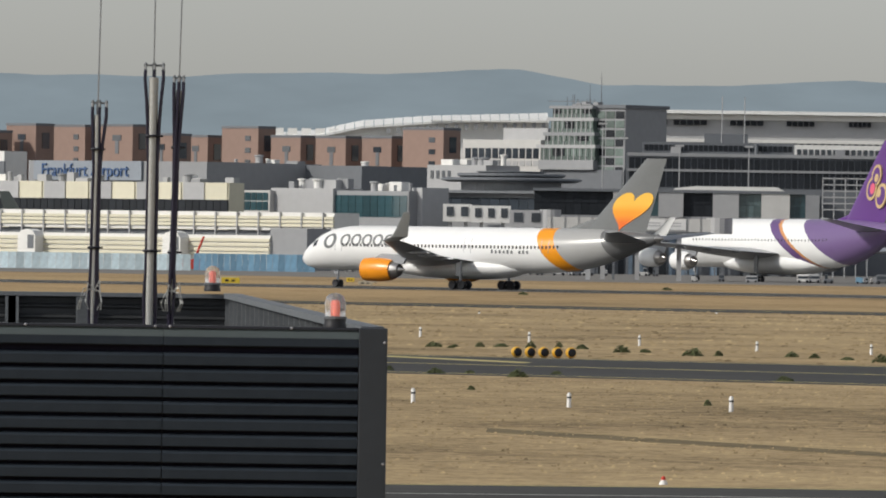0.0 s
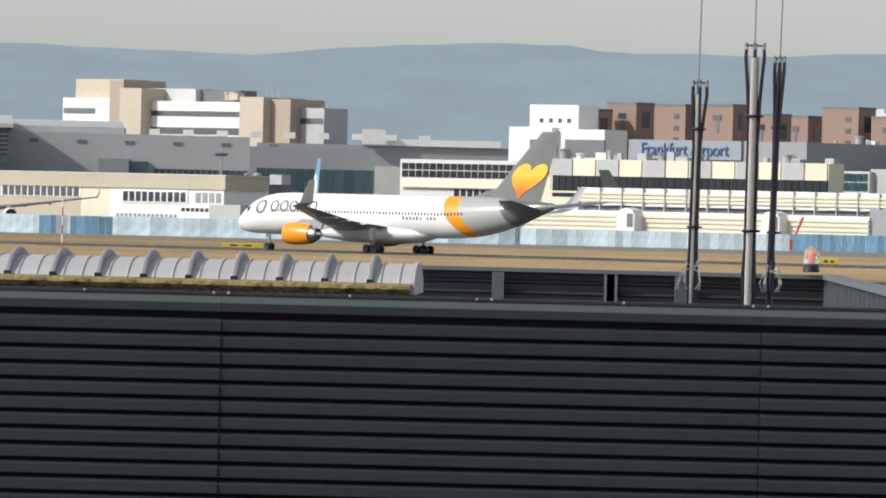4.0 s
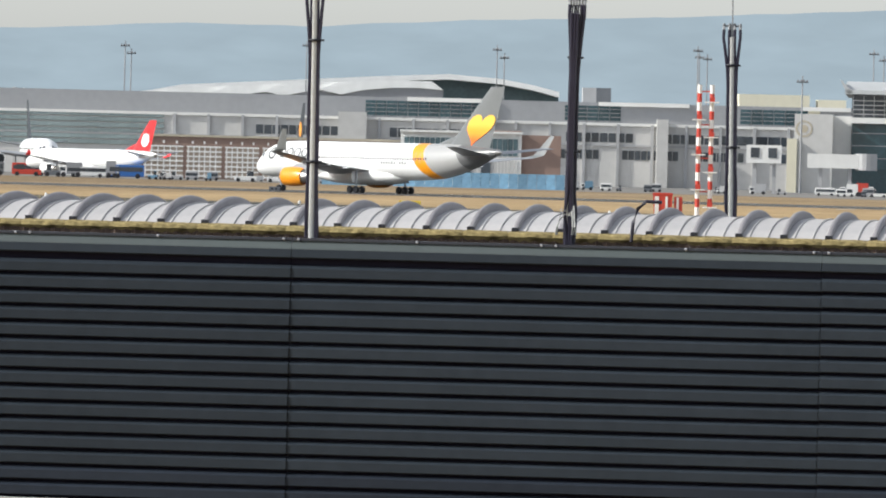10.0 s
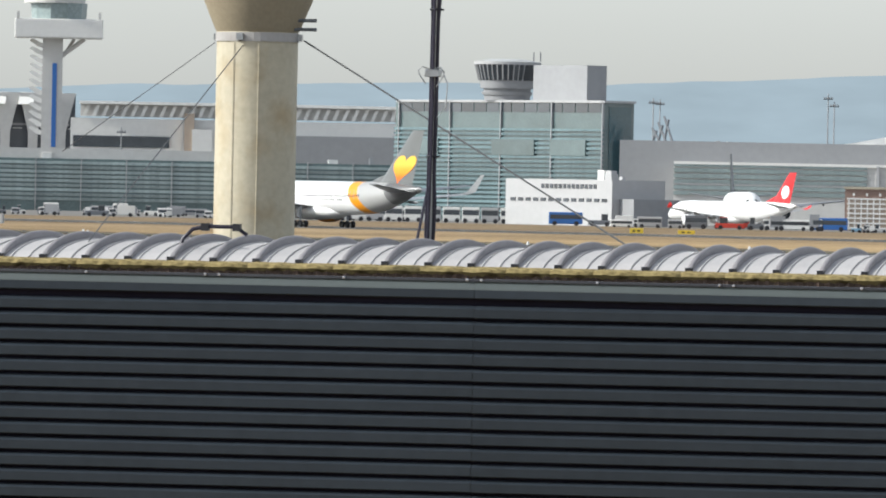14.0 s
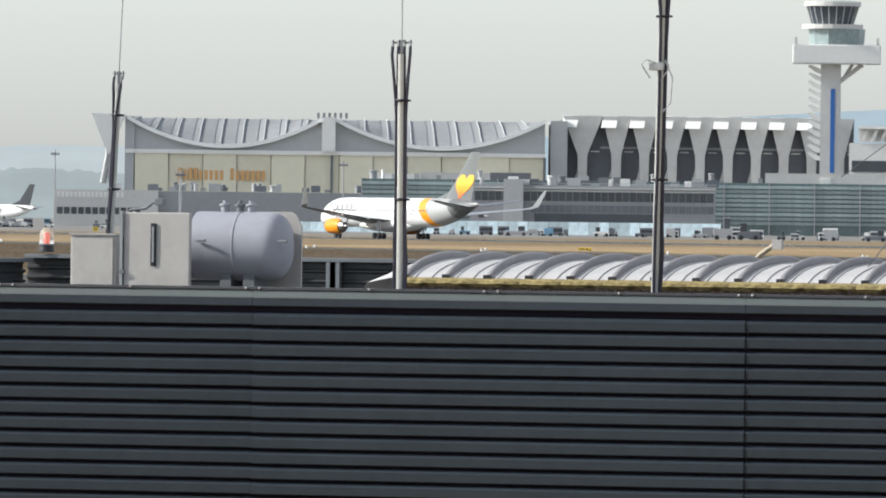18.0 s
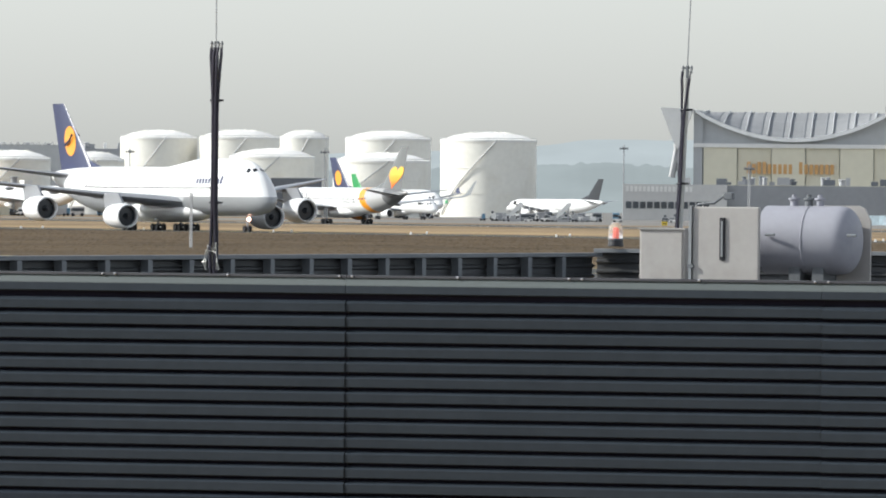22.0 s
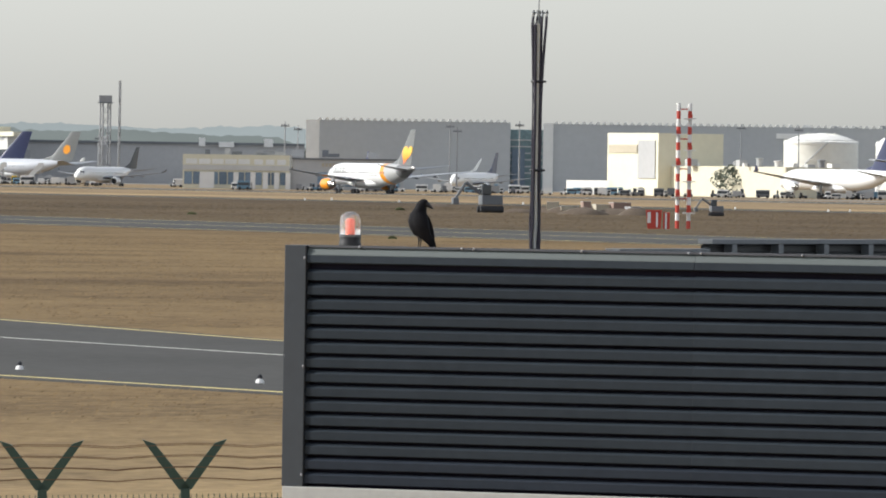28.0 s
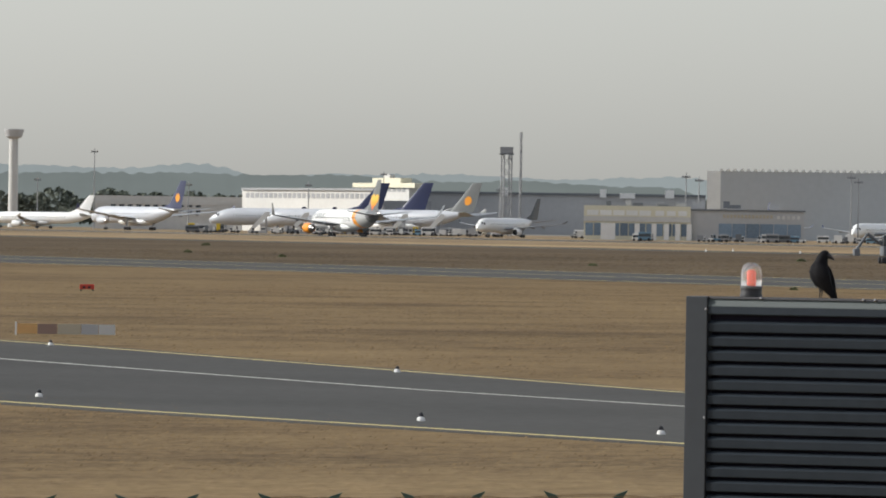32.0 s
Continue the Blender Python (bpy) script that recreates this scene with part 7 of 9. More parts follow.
# -- long middle building with railway hall roof behind --
E9 = lambda y: 343 - y
h = House("arched_station_hall", "wide station hall under a pale curved shell roof", 3586, 2871, 2800, 60, square=False)
arch = [(3616, 110), (3536, 126), (3356, 138), (3196, 149), (3066, 156), (2976, 150), (2916, 140), (2871, 129)]
pts = [(h.x(b), h.z(e)) for b, e in arch]
bm = bmesh.new()
prism(bm, pts + [(x, z - 1.6) for x, z in reversed(pts)], 1, -10, 60)
part("shell_roof", bm, M["shell"], h.t)
bm = bmesh.new()
prism(bm, [(x, z - 1.7) for x, z in pts[3:]] + [(pts[-1][0], 0), (pts[3][0], 0)], 1, 0, 58)
part("glazed_end", bm, M["band_glass"], h.t)
# overlapping white shells stepping down towards the left
shell_tops = [(380, 226), (470, 219), (560, 211), (650, 203), (740, 196), (830, 191), (930, 186)]
for k, (x, y) in enumerate(shell_tops):
    b0, e0 = 3506 - (x - 650), 325 - y
    q = [(b0 + 70, e0 - 16), (b0 + 35, e0 - 4), (b0 - 10, e0 + 1), (b0 - 70, e0 + 3), (b0 - 130, e0 + 3), (b0 - 150, e0 - 12), (b0 - 105, e0 - 9), (b0 - 60, e0 - 10), (b0 - 10, e0 - 15), (b0 + 30, e0 - 24)]
    bm = bmesh.new()
    prism(bm, [(h.x(b), h.z(e)) for b, e in q], 1, -14 - 0.8 * k, -13.4 - 0.8 * k)
    part("roof_shell", bm, M["shell"], h.t)
    bm = bmesh.new()
    prism(bm, [(h.x(b), h.z(e)) for b, e in q[5:] + [(b0 + 30, e0 - 34), (b0 - 150, e0 - 34)]], 1, -13.3 - 0.8 * k, -12.9 - 0.8 * k)
    part("shell_glazing", bm, M["mid"], h.t)
h.box("base", 3616, 2871, None, 112, "mid", 2)
h = House("terminal_link", "long grey terminal wing with window bands", 4006, 2344, 2250, 40, square=False)
h.box("wall", 4006, 2344, None, E9(230), "mid")
h.box("low_wing", 3906, 2344, None, E9(268), "concrete_w", -10)
for a, c in ((95, 285), (330, 465), (640, 760), (800, 1010)):
    h.panes(3405 - (a - 95), 3405 - (c - 95), E9(300), E9(284), max(4, int((c - a) / 14)), "win", 0.15, y=-10)
for a, c in ((288, 495), (640, 740), (950, 1070)):
    h.panes(3213 - (a - 288), 3213 - (c - 288), E9(262), E9(236), max(4, int((c - a) / 18)), "teal", 0.06)
for a, c in ((362, 505), (700, 860), (1060, 1145)):
    h.box("roof_edge", 3139 - (a - 362), 3139 - (c - 362), E9(236), E9(229), "white", -1, 3)
h.box("roof_block", 2829, 2805, E9(232), E9(204), "grey", 4, 14)
h.box("roof_block", 2805, 2779, E9(232), E9(204), "dark", 4, 14)
h.box("roof_block", 2551, 2426, E9(232), E9(208), "cream", 8, 20)
h.box("roof_block", 2411, 2361, E9(232), E9(215), "cream", 8, 20)
h.boxes_on_roof(3756, 2501, E9(268), 34, 23, ("white", "sig_white", "grey"))
h.box("parapet", 3906, 2344, E9(271), E9(266), "white", -10.5, -9.8)
h.box("string_course", 3906, 2344, E9(307), E9(304), "grey", -10.4, -10)
for a, c in ((2760, 2660), (2630, 2545), (2530, 2470), (2870, 2800), (2960, 2890)):
    h.panes(a, c, E9(330), E9(314), max(4, int((a - c) / 11)), "win", 0.15, y=-10)
for a, c in ((2560, 2470), (2450, 2360)):
    h.panes(a, c, E9(300), E9(284), 8, "win", 0.15, y=-10)
for k in range(20):
    bb = 3550 - 60 * k
    h.box("wall_pier", bb, bb - 5, None, E9(268), "grey", -10.7, -10)
for a, c in ((3260, 3210), (3010, 2985), (2700, 2680)):
    h.box("stair_block", a, c, None, E9(258), "concrete_w", -14, -9)
for a, c in ((3213, 3006), (2861, 2761), (2551, 2431)):
    for q in range(3):
        h.box("glazing_bar", a, c, E9(256 - 7 * q), E9(255 - 7 * q), "mid", -0.3, -0.15)
h.box("pale_panel", 3006, 2978, E9(262), E9(232), "cream", -0.6, 0)
h.box("pale_panel", 2431, 2410, E9(262), E9(232), "cream", -0.6, 0)
h.bands(3906, 3566, 18, 78, 6, "pale_glass", "glazing_band", -10, 0.4, 0.7)
h = House("brick_shed", "long reddish brown shed with pale grid openings", 3606, 3176, 1980, 20, square=False)
E13 = lambda y: 408 - y
h.box("wall", 3606, 3146, None, E13(372), "brick")
h.box("roof_edge", 3608, 3144, E13(374), E13(370), "tan", -0.4)
for a, c in ((1192, 1262), (1268, 1330), (1336, 1396), (1402, 1462), (1468, 1528)):
    h.box("opening", 3599 - (a - 1195), 3599 - (c - 1195), E13(446), E13(390), "pink", -0.02, 0.1)
    for k in range(6):
        bb = 3599 - (a - 1195) - (c - a) * (k + 0.2) / 6.4
        h.box("lattice_post", bb, bb - 2.2, E13(446), E13(390), "sig_white", -0.25, -0.05)
    for k in range(7):
        h.box("lattice_rail", 3599 - (a - 1195), 3599 - (c - 1195), E13(444 - 8.6 * k), E13(441.4 - 8.6 * k), "sig_white", -0.3, -0.08)
    h.panes(3599 - (a - 1195), 3599 - (c - 1195), E13(386), E13(381), 3, "white", 0.85, pname="wall_lamp")
h = House("glass_office", "office box with white frame and greenish windows", 3148, 2934, 1960, 16, square=False)
h.box("wall", 3148, 2934, None, 53, "white")
h.panes(3142, 2940, 14, 44, 22, "band_glass", 0.12)
h.panes(3142, 2940, -30, 6, 34, "concrete_w", 0.3, pname="rib_panel")
for a, c in ((3040, 3022), (3005, 2988)):
    h.box("dark_doorway", a, c, None, 6, "win", -0.3, 0.1)
h.box("eave", 3150, 2932, 53, 57, "white", -1.2, 16)
h.box("red_end", 2934, 2864, None, 52, "brick", 1)
h.box("red_top", 2996, 2934, 55, 59, "brick", 1)

# -- big glass building with the round control room --
E14 = lambda y: 338 - y
h = House("glass_centre", "large greenish glass building with horizontal bands", 4403, 4034, 2350, 9)
h.box("wall", 4403, 4034, None, E14(162), "green_glass")
h.bands(4403, 4034, E14(365), E14(205), 20, "band_glass", "glazing_band", 0, 0.5, 0.52)
h.panes(4395, 4039, E14(180), E14(164), 16, "win", 0.08)
h.box("top_edge", 4403, 4034, E14(163), E14(159), "grey", -0.6)
for a, c in ((850, 905), (1000, 1075), (1103, 1166)):
    h.panes(4379 - (a - 850), 4379 - (c - 850), E14(256), E14(228), 1, "green_glass", 0.0, th=0.7)
for k in range(5):
    h.box("mullion", 4399 - 90 * k, 4397.6 - 90 * k, None, E14(160), "mid", -0.6, 0)
h.side_panes(1, 8.5, E14(360), E14(170), 1, "teal", 0.1)
h.box("stair_frame", 4024, 3989, E14(235), E14(228), "grey", 6, 8)
for k in range(6):
    part("stair_brace", tube(bmesh.new(), [(h.w + 6 + 3 * (k % 2) + k * 1.2, 10, h.z(E14(236))), (h.w + 8 - 3 * (k % 2) + k * 1.2, 10, h.z(E14(190) + k * 5 - 20))], 0.3, 6), M["dark"], h.t)
cx, cyy = h.x(4207, 4.5), 4.5
bm = bmesh.new()
u = 2340 / F
lathe(bm, [(40 * u, h.z(E14(160))), (42 * u, h.z(E14(138)))], 36, Matrix.Translation((cx, cyy, 0)))
ct = part("control_base", bm, M["mid"], h.t, "", smooth=True)
for y0, y1, r0, r1, m in ((150, 144, 43, 45, "mid"), (138, 124, 47, 49, "mid"), (124, 96, 50, 57, "win"), (96, 91, 59, 59, "grey"), (91, 86, 57, 30, "metal_roof")):
    bm = bmesh.new()
    lathe(bm, [(r0 * u, h.z(E14(y0))), (r1 * u, h.z(E14(y1)))], 36, Matrix.Translation((cx, cyy, 0)))
    part("control_ring", bm, M[m], h.t, "", smooth=True)
for k in range(18):
    a = math.pi + math.pi * (k + 0.5) / 18
    part("control_mullion", tube(bmesh.new(), [(cx + 51 * u * math.cos(a), cyy + 51 * u * math.sin(a), h.z(E14(124))), (cx + 58 * u * math.cos(a), cyy + 58 * u * math.sin(a), h.z(E14(96)))], 0.12, 5), M["grey"], h.t)
h.box("white_cube", 4161, 4066, E14(162), E14(97), "mid", 3, 9)
for xx in (1042, 1054):
    part("aerial", tube(bmesh.new(), [(h.x(4187 - (xx - 1042)), cyy, h.z(E14(90))), (h.x(4187 - (xx - 1042)), cyy, h.z(E14(74)))], 0.15, 6), M["dark"], h.t)
h = House("white_apron_office", "small white office with two window rows", 4206, 4018, 1990, 14)
h.box("wall", 4206, 4018, None, E14(297), "grey")
h.panes(4144, 4044, E14(313), E14(305), 13, "win", 0.35)
h.panes(4199, 4024, E14(336), E14(330), 13, "win", 0.35)
h.boxes_on_roof(4089, 4024, E14(297), 5, 29)
h.box("low_annex", 4018, 3979, None, E14(330), "mid", 2)
h = House("low_terminal_roofs", "low dark terminal roofs between the glass blocks", 4039, 3589, 2450, 40, square=False)
h.box("wall", 4039, 3589, None, E14(240), "mid")
h.box("roof_edge", 3849, 3589, E14(244), E14(236), "dark", -2)
h.bands(4039, 3589, E14(345), E14(262), 8, "pale_glass", "glazing_band", -3, 0.5, 0.55)
h.box("cube", 3971, 3903, E14(345), E14(268), "grey", -8, 0)
h.panes(4039, 3589, E14(262), E14(247), 36, "dark", 0.1, y=-0.2)
h.box("white_strip", 3800, 3700, E14(243), E14(238), "white", -3, -2)
h.box("lower_roof", 4039, 3589, E14(266), E14(262), "dark", -5, -3)
h.boxes_on_roof(4039, 3589, E14(240), 16, 61, ("white", "mid", "dark", "grey"))
for bb in (3945, 3633):
    h.box("mast_base", bb + 7, bb - 7, E14(240), E14(230), "white", 4, 7)

# -- long glazed pier towards the hangars, and halls behind --
E165 = lambda y: 348 - y
h = House("glazed_pier", "long pier with pale green horizontal glazing", 6080, 4399, 2450, 20, square=False)
h.box("wall", 5840, 4399, None, E165(288), "green_glass")
h.bands(5840, 4399, E165(362), E165(290), 9, "pale_glass", "glazing_band", 0, 0.5, 0.68)
for k in range(22):
    b = 5840 - 80 * k
    if b > 4399:
        h.box("pier_post", b, b - 1.3, None, E165(286), "grey", -0.7, 0)
h.box("roof_fence", 5127, 4724, E165(296), E165(270), "concrete_w", 2, 3)
h.boxes_on_roof(5840, 4399, E165(288), 24, 37)
h = House("wing_block", "grey office wing in front of the pier", 5648, 5213, 2380, 18, square=False)
h.box("wall", 5648, 5213, None, E165(296), "mid")
h.panes(5640, 5216, E165(324), E165(308), 34, "win", 0.12)
h.panes(5540, 5216, E165(344), E165(331), 26, "dark", 0.08)
h.bands(5648, 5213, E165(307), E165(297), 2, "concrete_w", "parapet_band", 0, 0.5, 0.35)
h.boxes_on_roof(5640, 5220, E165(296), 30, 51, ("dark", "mid", "grey", "white"))
for k in range(14):
    b = 5630 - 30 * k
    part("roof_rail", boxed(h.x(b), h.x(b - 28), 0.5, 0.6, h.z(E165(293)), h.z(E165(293)) + 0.15), M["grey"], h.t)
    part("rail_post", boxed(h.x(b), h.x(b) + 0.15, 0.5, 0.6, h.z(E165(296)), h.z(E165(292))), M["grey"], h.t)
h.box("stair_tower", 5588, 5553, None, E165(286), "grey", -3)
h.box("undercroft", 5533, 5323, None, E165(346), "win", -0.5)
h = House("sawtooth_hall", "white hall with a pale zigzag roof edge", 4978, 4399, 2850, 40, square=False)
h.box("wall", 4978, 4399, None, E165(215), "white")
h.box("roof_edge", 4963, 4403, E165(190), E165(185), "white", -2)
h.box("truss_back", 4961, 4403, E165(212), E165(189), "concrete_w", 1, 3)
for k in range(34):
    b = 4958 - 17 * k
    bm = bmesh.new()
    x0 = h.x(b)
    prism(bm, [(x0, h.z(E165(212))), (x0 + 1.5, h.z(E165(192))), (x0 + 2.6, h.z(E165(192))), (x0 + 1.1, h.z(E165(212)))], 1, -0.5, 0.2)
    part("truss_web", bm, M["white"], h.t)
h.box("dark_band", 4973, 4803, E165(266), E165(246), "win", -0.6, 0)
h.box("low_front", 4988, 4399, None, E165(276), "mid", -3, 0)
h.box("red_mast", 4777, 4759, E165(278), E165(204), "pink", -4, -1)
h.box("radome_box", 4763, 4727, E165(276), E165(232), "white", -5, -1)
h.box("grey_hall", 4579, 4399, None, E14(230), "mid", -6)

# -- the tall new control tower --
d = 2780
tb = (5035 + 5001) / 2
tower = thing("control_tower", "slim tall control tower with a cantilevered white platform", "control tower", pose(*spot(tb, d), 0, 0, math.degrees(tb / F)))
u = d / F
tz = lambda y: rise(E165(y), d)
part("shaft", boxed(-2, 24 * u, -2.5, 2.5, 0, tz(70)), M["concrete_w"], tower)
part("glass_strip", boxed(6 * u, 14 * u, -2.7, -2.5, tz(268), tz(120)), M["sign_blue"], tower, "tall blue glass strip")
saw = None
for k in range(12):
    bm = bmesh.new()
    z0 = tz(245 - 14 * k)
    hgt = tz(231) - tz(245)
    prism(bm, [(-35 * u, z0 + hgt * 0.75), (-30 * u, z0 + hgt), (-8 * u, z0 + hgt * 0.3), (-8 * u, z0 - hgt * 0.2), (-20 * u, z0)], 1, -2.2, 2.2)
    part("stair_fin", bm, M["white"], tower)
bm = boxed(-62 * u, 94 * u, -8, 8, tz(76), tz(42), bev=0.4)
part("platform", bm, M["white"], tower, "broad white platform")
part("platform_brace", tube(bmesh.new(), [(20 * u, 0, tz(108)), (62 * u, 0, tz(76))], 0.7, 8), M["concrete_w"], tower)
part("platform_brace", tube(bmesh.new(), [(24 * u, 3, tz(108)), (44 * u, 3, tz(76))], 0.5, 8), M["concrete_w"], tower)
bm = bmesh.new()
lathe(bm, [(48 * u, tz(42)), (50 * u, tz(14))], 10, Matrix.Translation((16 * u, 0, 0)))
part("service_floor", bm, M["pale_glass"], tower)
for y0, y1, r0, r1, m in ((14, 6, 54, 54, "concrete_w"), (6, -26, 36, 46, "win"), (-26, -34, 50, 50, "concrete_w"), (-34, -40, 48, 20, "grey")):
    bm = bmesh.new()
    lathe(bm, [(r0 * u, tz(y0)), (r1 * u, tz(y1))], 20, Matrix.Translation((8 * u, 0, 0)))
    part("cab_ring", bm, M[m], tower)
for k in range(10):
    a = math.pi + math.pi * (k + 0.5) / 10
    part("cab_mullion", tube(bmesh.new(), [(8 * u + 37 * u * math.cos(a), 37 * u * math.sin(a), tz(6)), (8 * u + 47 * u * math.cos(a), 47 * u * math.sin(a), tz(-26))], 0.15, 5), M["grey"], tower)
for xx in (-56, 88):
    part("rail_post", boxed(xx * u - 0.4, xx * u + 0.4, -8, -7, tz(42), tz(30)), M["concrete_w"], tower)

# -- the great maintenance hangar with hanging roofs --
d = 2900
E19 = lambda y: 391 - y
h = House("maintenance_hangar", "huge hangar with two sagging cable roofs and slanted concrete frames", 6259, 5514, d, 120, square=False)
h.box("doors_back", 6244, 5514, None, E19(285), "hangar", 2)
for k in range(12):
    b0 = 6241 - 60.3 * k
    h.box("door_leaf", b0, b0 - 59, None, E19(291), "hangar_door", 0.6 * (k % 2), 1.8)
h.box("door_rail", 6259, 5514, E19(291), E19(284), "white", -0.6, 2)
for a in (805, 1182):
    h.box("door_pier", 5895 - (a - 805), 5891 - (a - 805), None, E19(284), "dark", -0.3, 1)
for k in range(17):
    if k != 9:
        h.box("title_bar", 6164 - 9.2 * k, 6158 - 9.2 * k, E19(337), E19(320 - (4 if k in (0, 2, 3, 10) else 0)), "orange", -0.1, 0.7)


def sag(b0, b1, e_top, e_low, n=24, sh=0.0):
    return [(h.x(b0 + (b1 - b0) * i / n), h.z(e_top - (e_top - e_low) * (1 - (2 * (i / n) - 1 - sh) ** 2))) for i in range(n + 1)]


for k, (a, c) in enumerate(((6256, 5910), (5888, 5516))):
    curve = sag(a, c, E19(226), E19(276))
    bm = bmesh.new()
    prism(bm, curve + [(curve[-1][0], h.z(E19(286))), (curve[0][0], h.z(E19(286)))], 1, 1, 3)
    part("gable_wall", bm, M["hangar"], h.t)
    bm = bmesh.new()
    prism(bm, [(x, z - 0.8) for x, z in curve] + [(x, z + 0.4) for x, z in reversed(curve)], 1, -1.5, 1)
    part("roof_edge", bm, M["shell"], h.t)
    # hanging roof strips rising to the back, with ridges
    nst = 9
    for i in range(nst):
        f0, f1 = i / nst, (i + 1) / nst
        bm = bmesh.new()
        rings = []
        for y, lift in ((1, 0.0), (30, 0.25), (60, 0.6), (118, 1.0)):
            ring = []
            for q in (f0, f0 + (f1 - f0) * 0.3, f0 + (f1 - f0) * 0.32, f1):
                x = h.x(a + (c - a) * q)
                zz = E19(226) - (E19(226) - E19(276)) * (1 - (2 * q - 1) ** 2)
                zt = E19(222)
                ring.append((x, y, h.z(zz + (zt - zz) * lift) + (0.35 if q == f0 + (f1 - f0) * 0.3 else 0)))
            rings.append(ring)
        ring_skin(bm, rings, False)
        part("roof_strip", bm, M["roof_sheet_grey"], h.t)
        part("roof_ridge", tube(bmesh.new(), [Vector(r_[1]) + Vector((0, 0, 0.1)) for r_ in rings], 0.2, 5), M["hangar"], h.t)
        part("roof_ridge", tube(bmesh.new(), [Vector(r_[0]) for r_ in rings], 0.22, 5), M["dark"], h.t)
h.box("middle_pylon", 5911, 5887, E19(284), E19(224), "white", -2.5, 2)
for k in range(6):
    xx = h.x(5900 - 10 * k + 20)
    part("roof_vent", boxed(xx, xx + 0.8, 30, 31, h.z(E19(224)), h.z(E19(214))), M["mid"], h.t)
# the end frame on the left and the row of slanted frames on the side
bm = bmesh.new()
prism(bm, [(h.x(6318), h.z(E19(221))), (h.x(6259), h.z(E19(223))), (h.x(6287), h.z(E19(296))), (h.x(6295), h.z(E19(280)))], 1, -2, 6)
part("end_frame", bm, M["white"], h.t)
for q, w in (((412, 290), (402, 345)), ((410, 285), (428, 410))):
    part("frame_leg", tube(bmesh.new(), [(h.x(6287 - (q[0] - 412)), 0, h.z(E19(q[1]))), (h.x(6287 - (w[0] - 412)), 0, h.z(E19(w[1])) if w[1] < 400 else 0)], 1.0, 6), M["grey"], h.t)
h.box("end_wall", 6259, 6243, None, E19(226), "hangar", 0, 100)
fr = [(5476, 5421)] + [(5406 - 49.5 * k, 5371 - 49.5 * k) for k in range(9)]
ezm = 155
for k, (a, c) in enumerate(fr):
    x0, x1 = h.x(a), h.x(c)
    y = 6.0
    mid = (x0 + x1) / 2
    zt, zm, zl = h.z(176), h.z(107), 0.0
    bm = bmesh.new()
    prism(bm, [(x0 - 1.4, zt), (x1 + 1.4, zt), (mid + 1.5, zm), (mid + 1.2, zl), (mid - 1.2, zl), (mid - 1.5, zm)], 1, y, y + 3)
    part("slanted_frame", bm, M["concrete_w"], h.t)
    bm = bmesh.new()
    ring_skin(bm, [[(x0 - 1.2, y + 1.6, zt + 0.1), (x0 + 3.6, y + 1.6, zt + 0.1), (x0 + 3.6, y + 2.2, zt + 0.1), (x0 - 1.2, y + 2.2, zt + 0.1)], [(x0 - 1.8, y - 2.6, h.z(ezm)), (x0 + 2.8, y - 2.6, h.z(ezm)), (x0 + 2.8, y - 0.1, h.z(ezm)), (x0 - 1.8, y - 0.1, h.z(ezm))]])
    part("frame_cap", bm, M["white"], h.t)
    bm = bmesh.new()
    tube(bm, [(mid + 1.0, y + 3.4, zm + 2), (mid - 5.5, y + 3.4, zm - 20)], 0.55, 6)
    part("slanted_strut", bm, M["concrete_w"], h.t)
    part("roof_light_strip", boxed(mid + 2.6, mid + 5.4, 10.5, 10.9, h.z(112), h.z(114)), M["white"], h.t)
h.box("side_wall", 5476, 4966, None, 173, "dark", 11, 100)
h.box("side_beam", 5416, 4976, 118, 122, "grey", 10.4, 10.9)
h.box("side_top", 5476, 4966, 171, 176, "grey", 9.2, 60)
h.box("corner_cone", 5506, 5476, None, 166, "hangar", 3, 30)

# low buildings before the hangar
h = House("hangar_front_office", "low grey office with a pale parapet before the hangar", 6383, 5999, 2620, 20, square=False)
h.box("wall", 6383, 6199, None, E19(357), "concrete_w")
h.panes(6379, 6259, E19(370), E19(361), 16, "white", 0.3)
h.panes(6379, 6229, E19(400), E19(388), 12, "win", 0.2)
h.box("dark_wing", 6199, 5820, None, E19(358), "mid", 2)
h.boxes_on_roof(6299, 5840, E19(357), 26, 41, ("dark", "mid", "grey"))
h = House("pale_container_row", "pale containers and sheds before the hangar", 5815, 5520, 2700, 10, square=False)
h.box("shed", 5815, 5735, None, E19(322), "white")
h.box("shed", 5735, 5612, None, E19(319), "concrete_w", 1)
h.box("dark_shed", 5612, 5540, None, E19(318), "dark", 0.5)

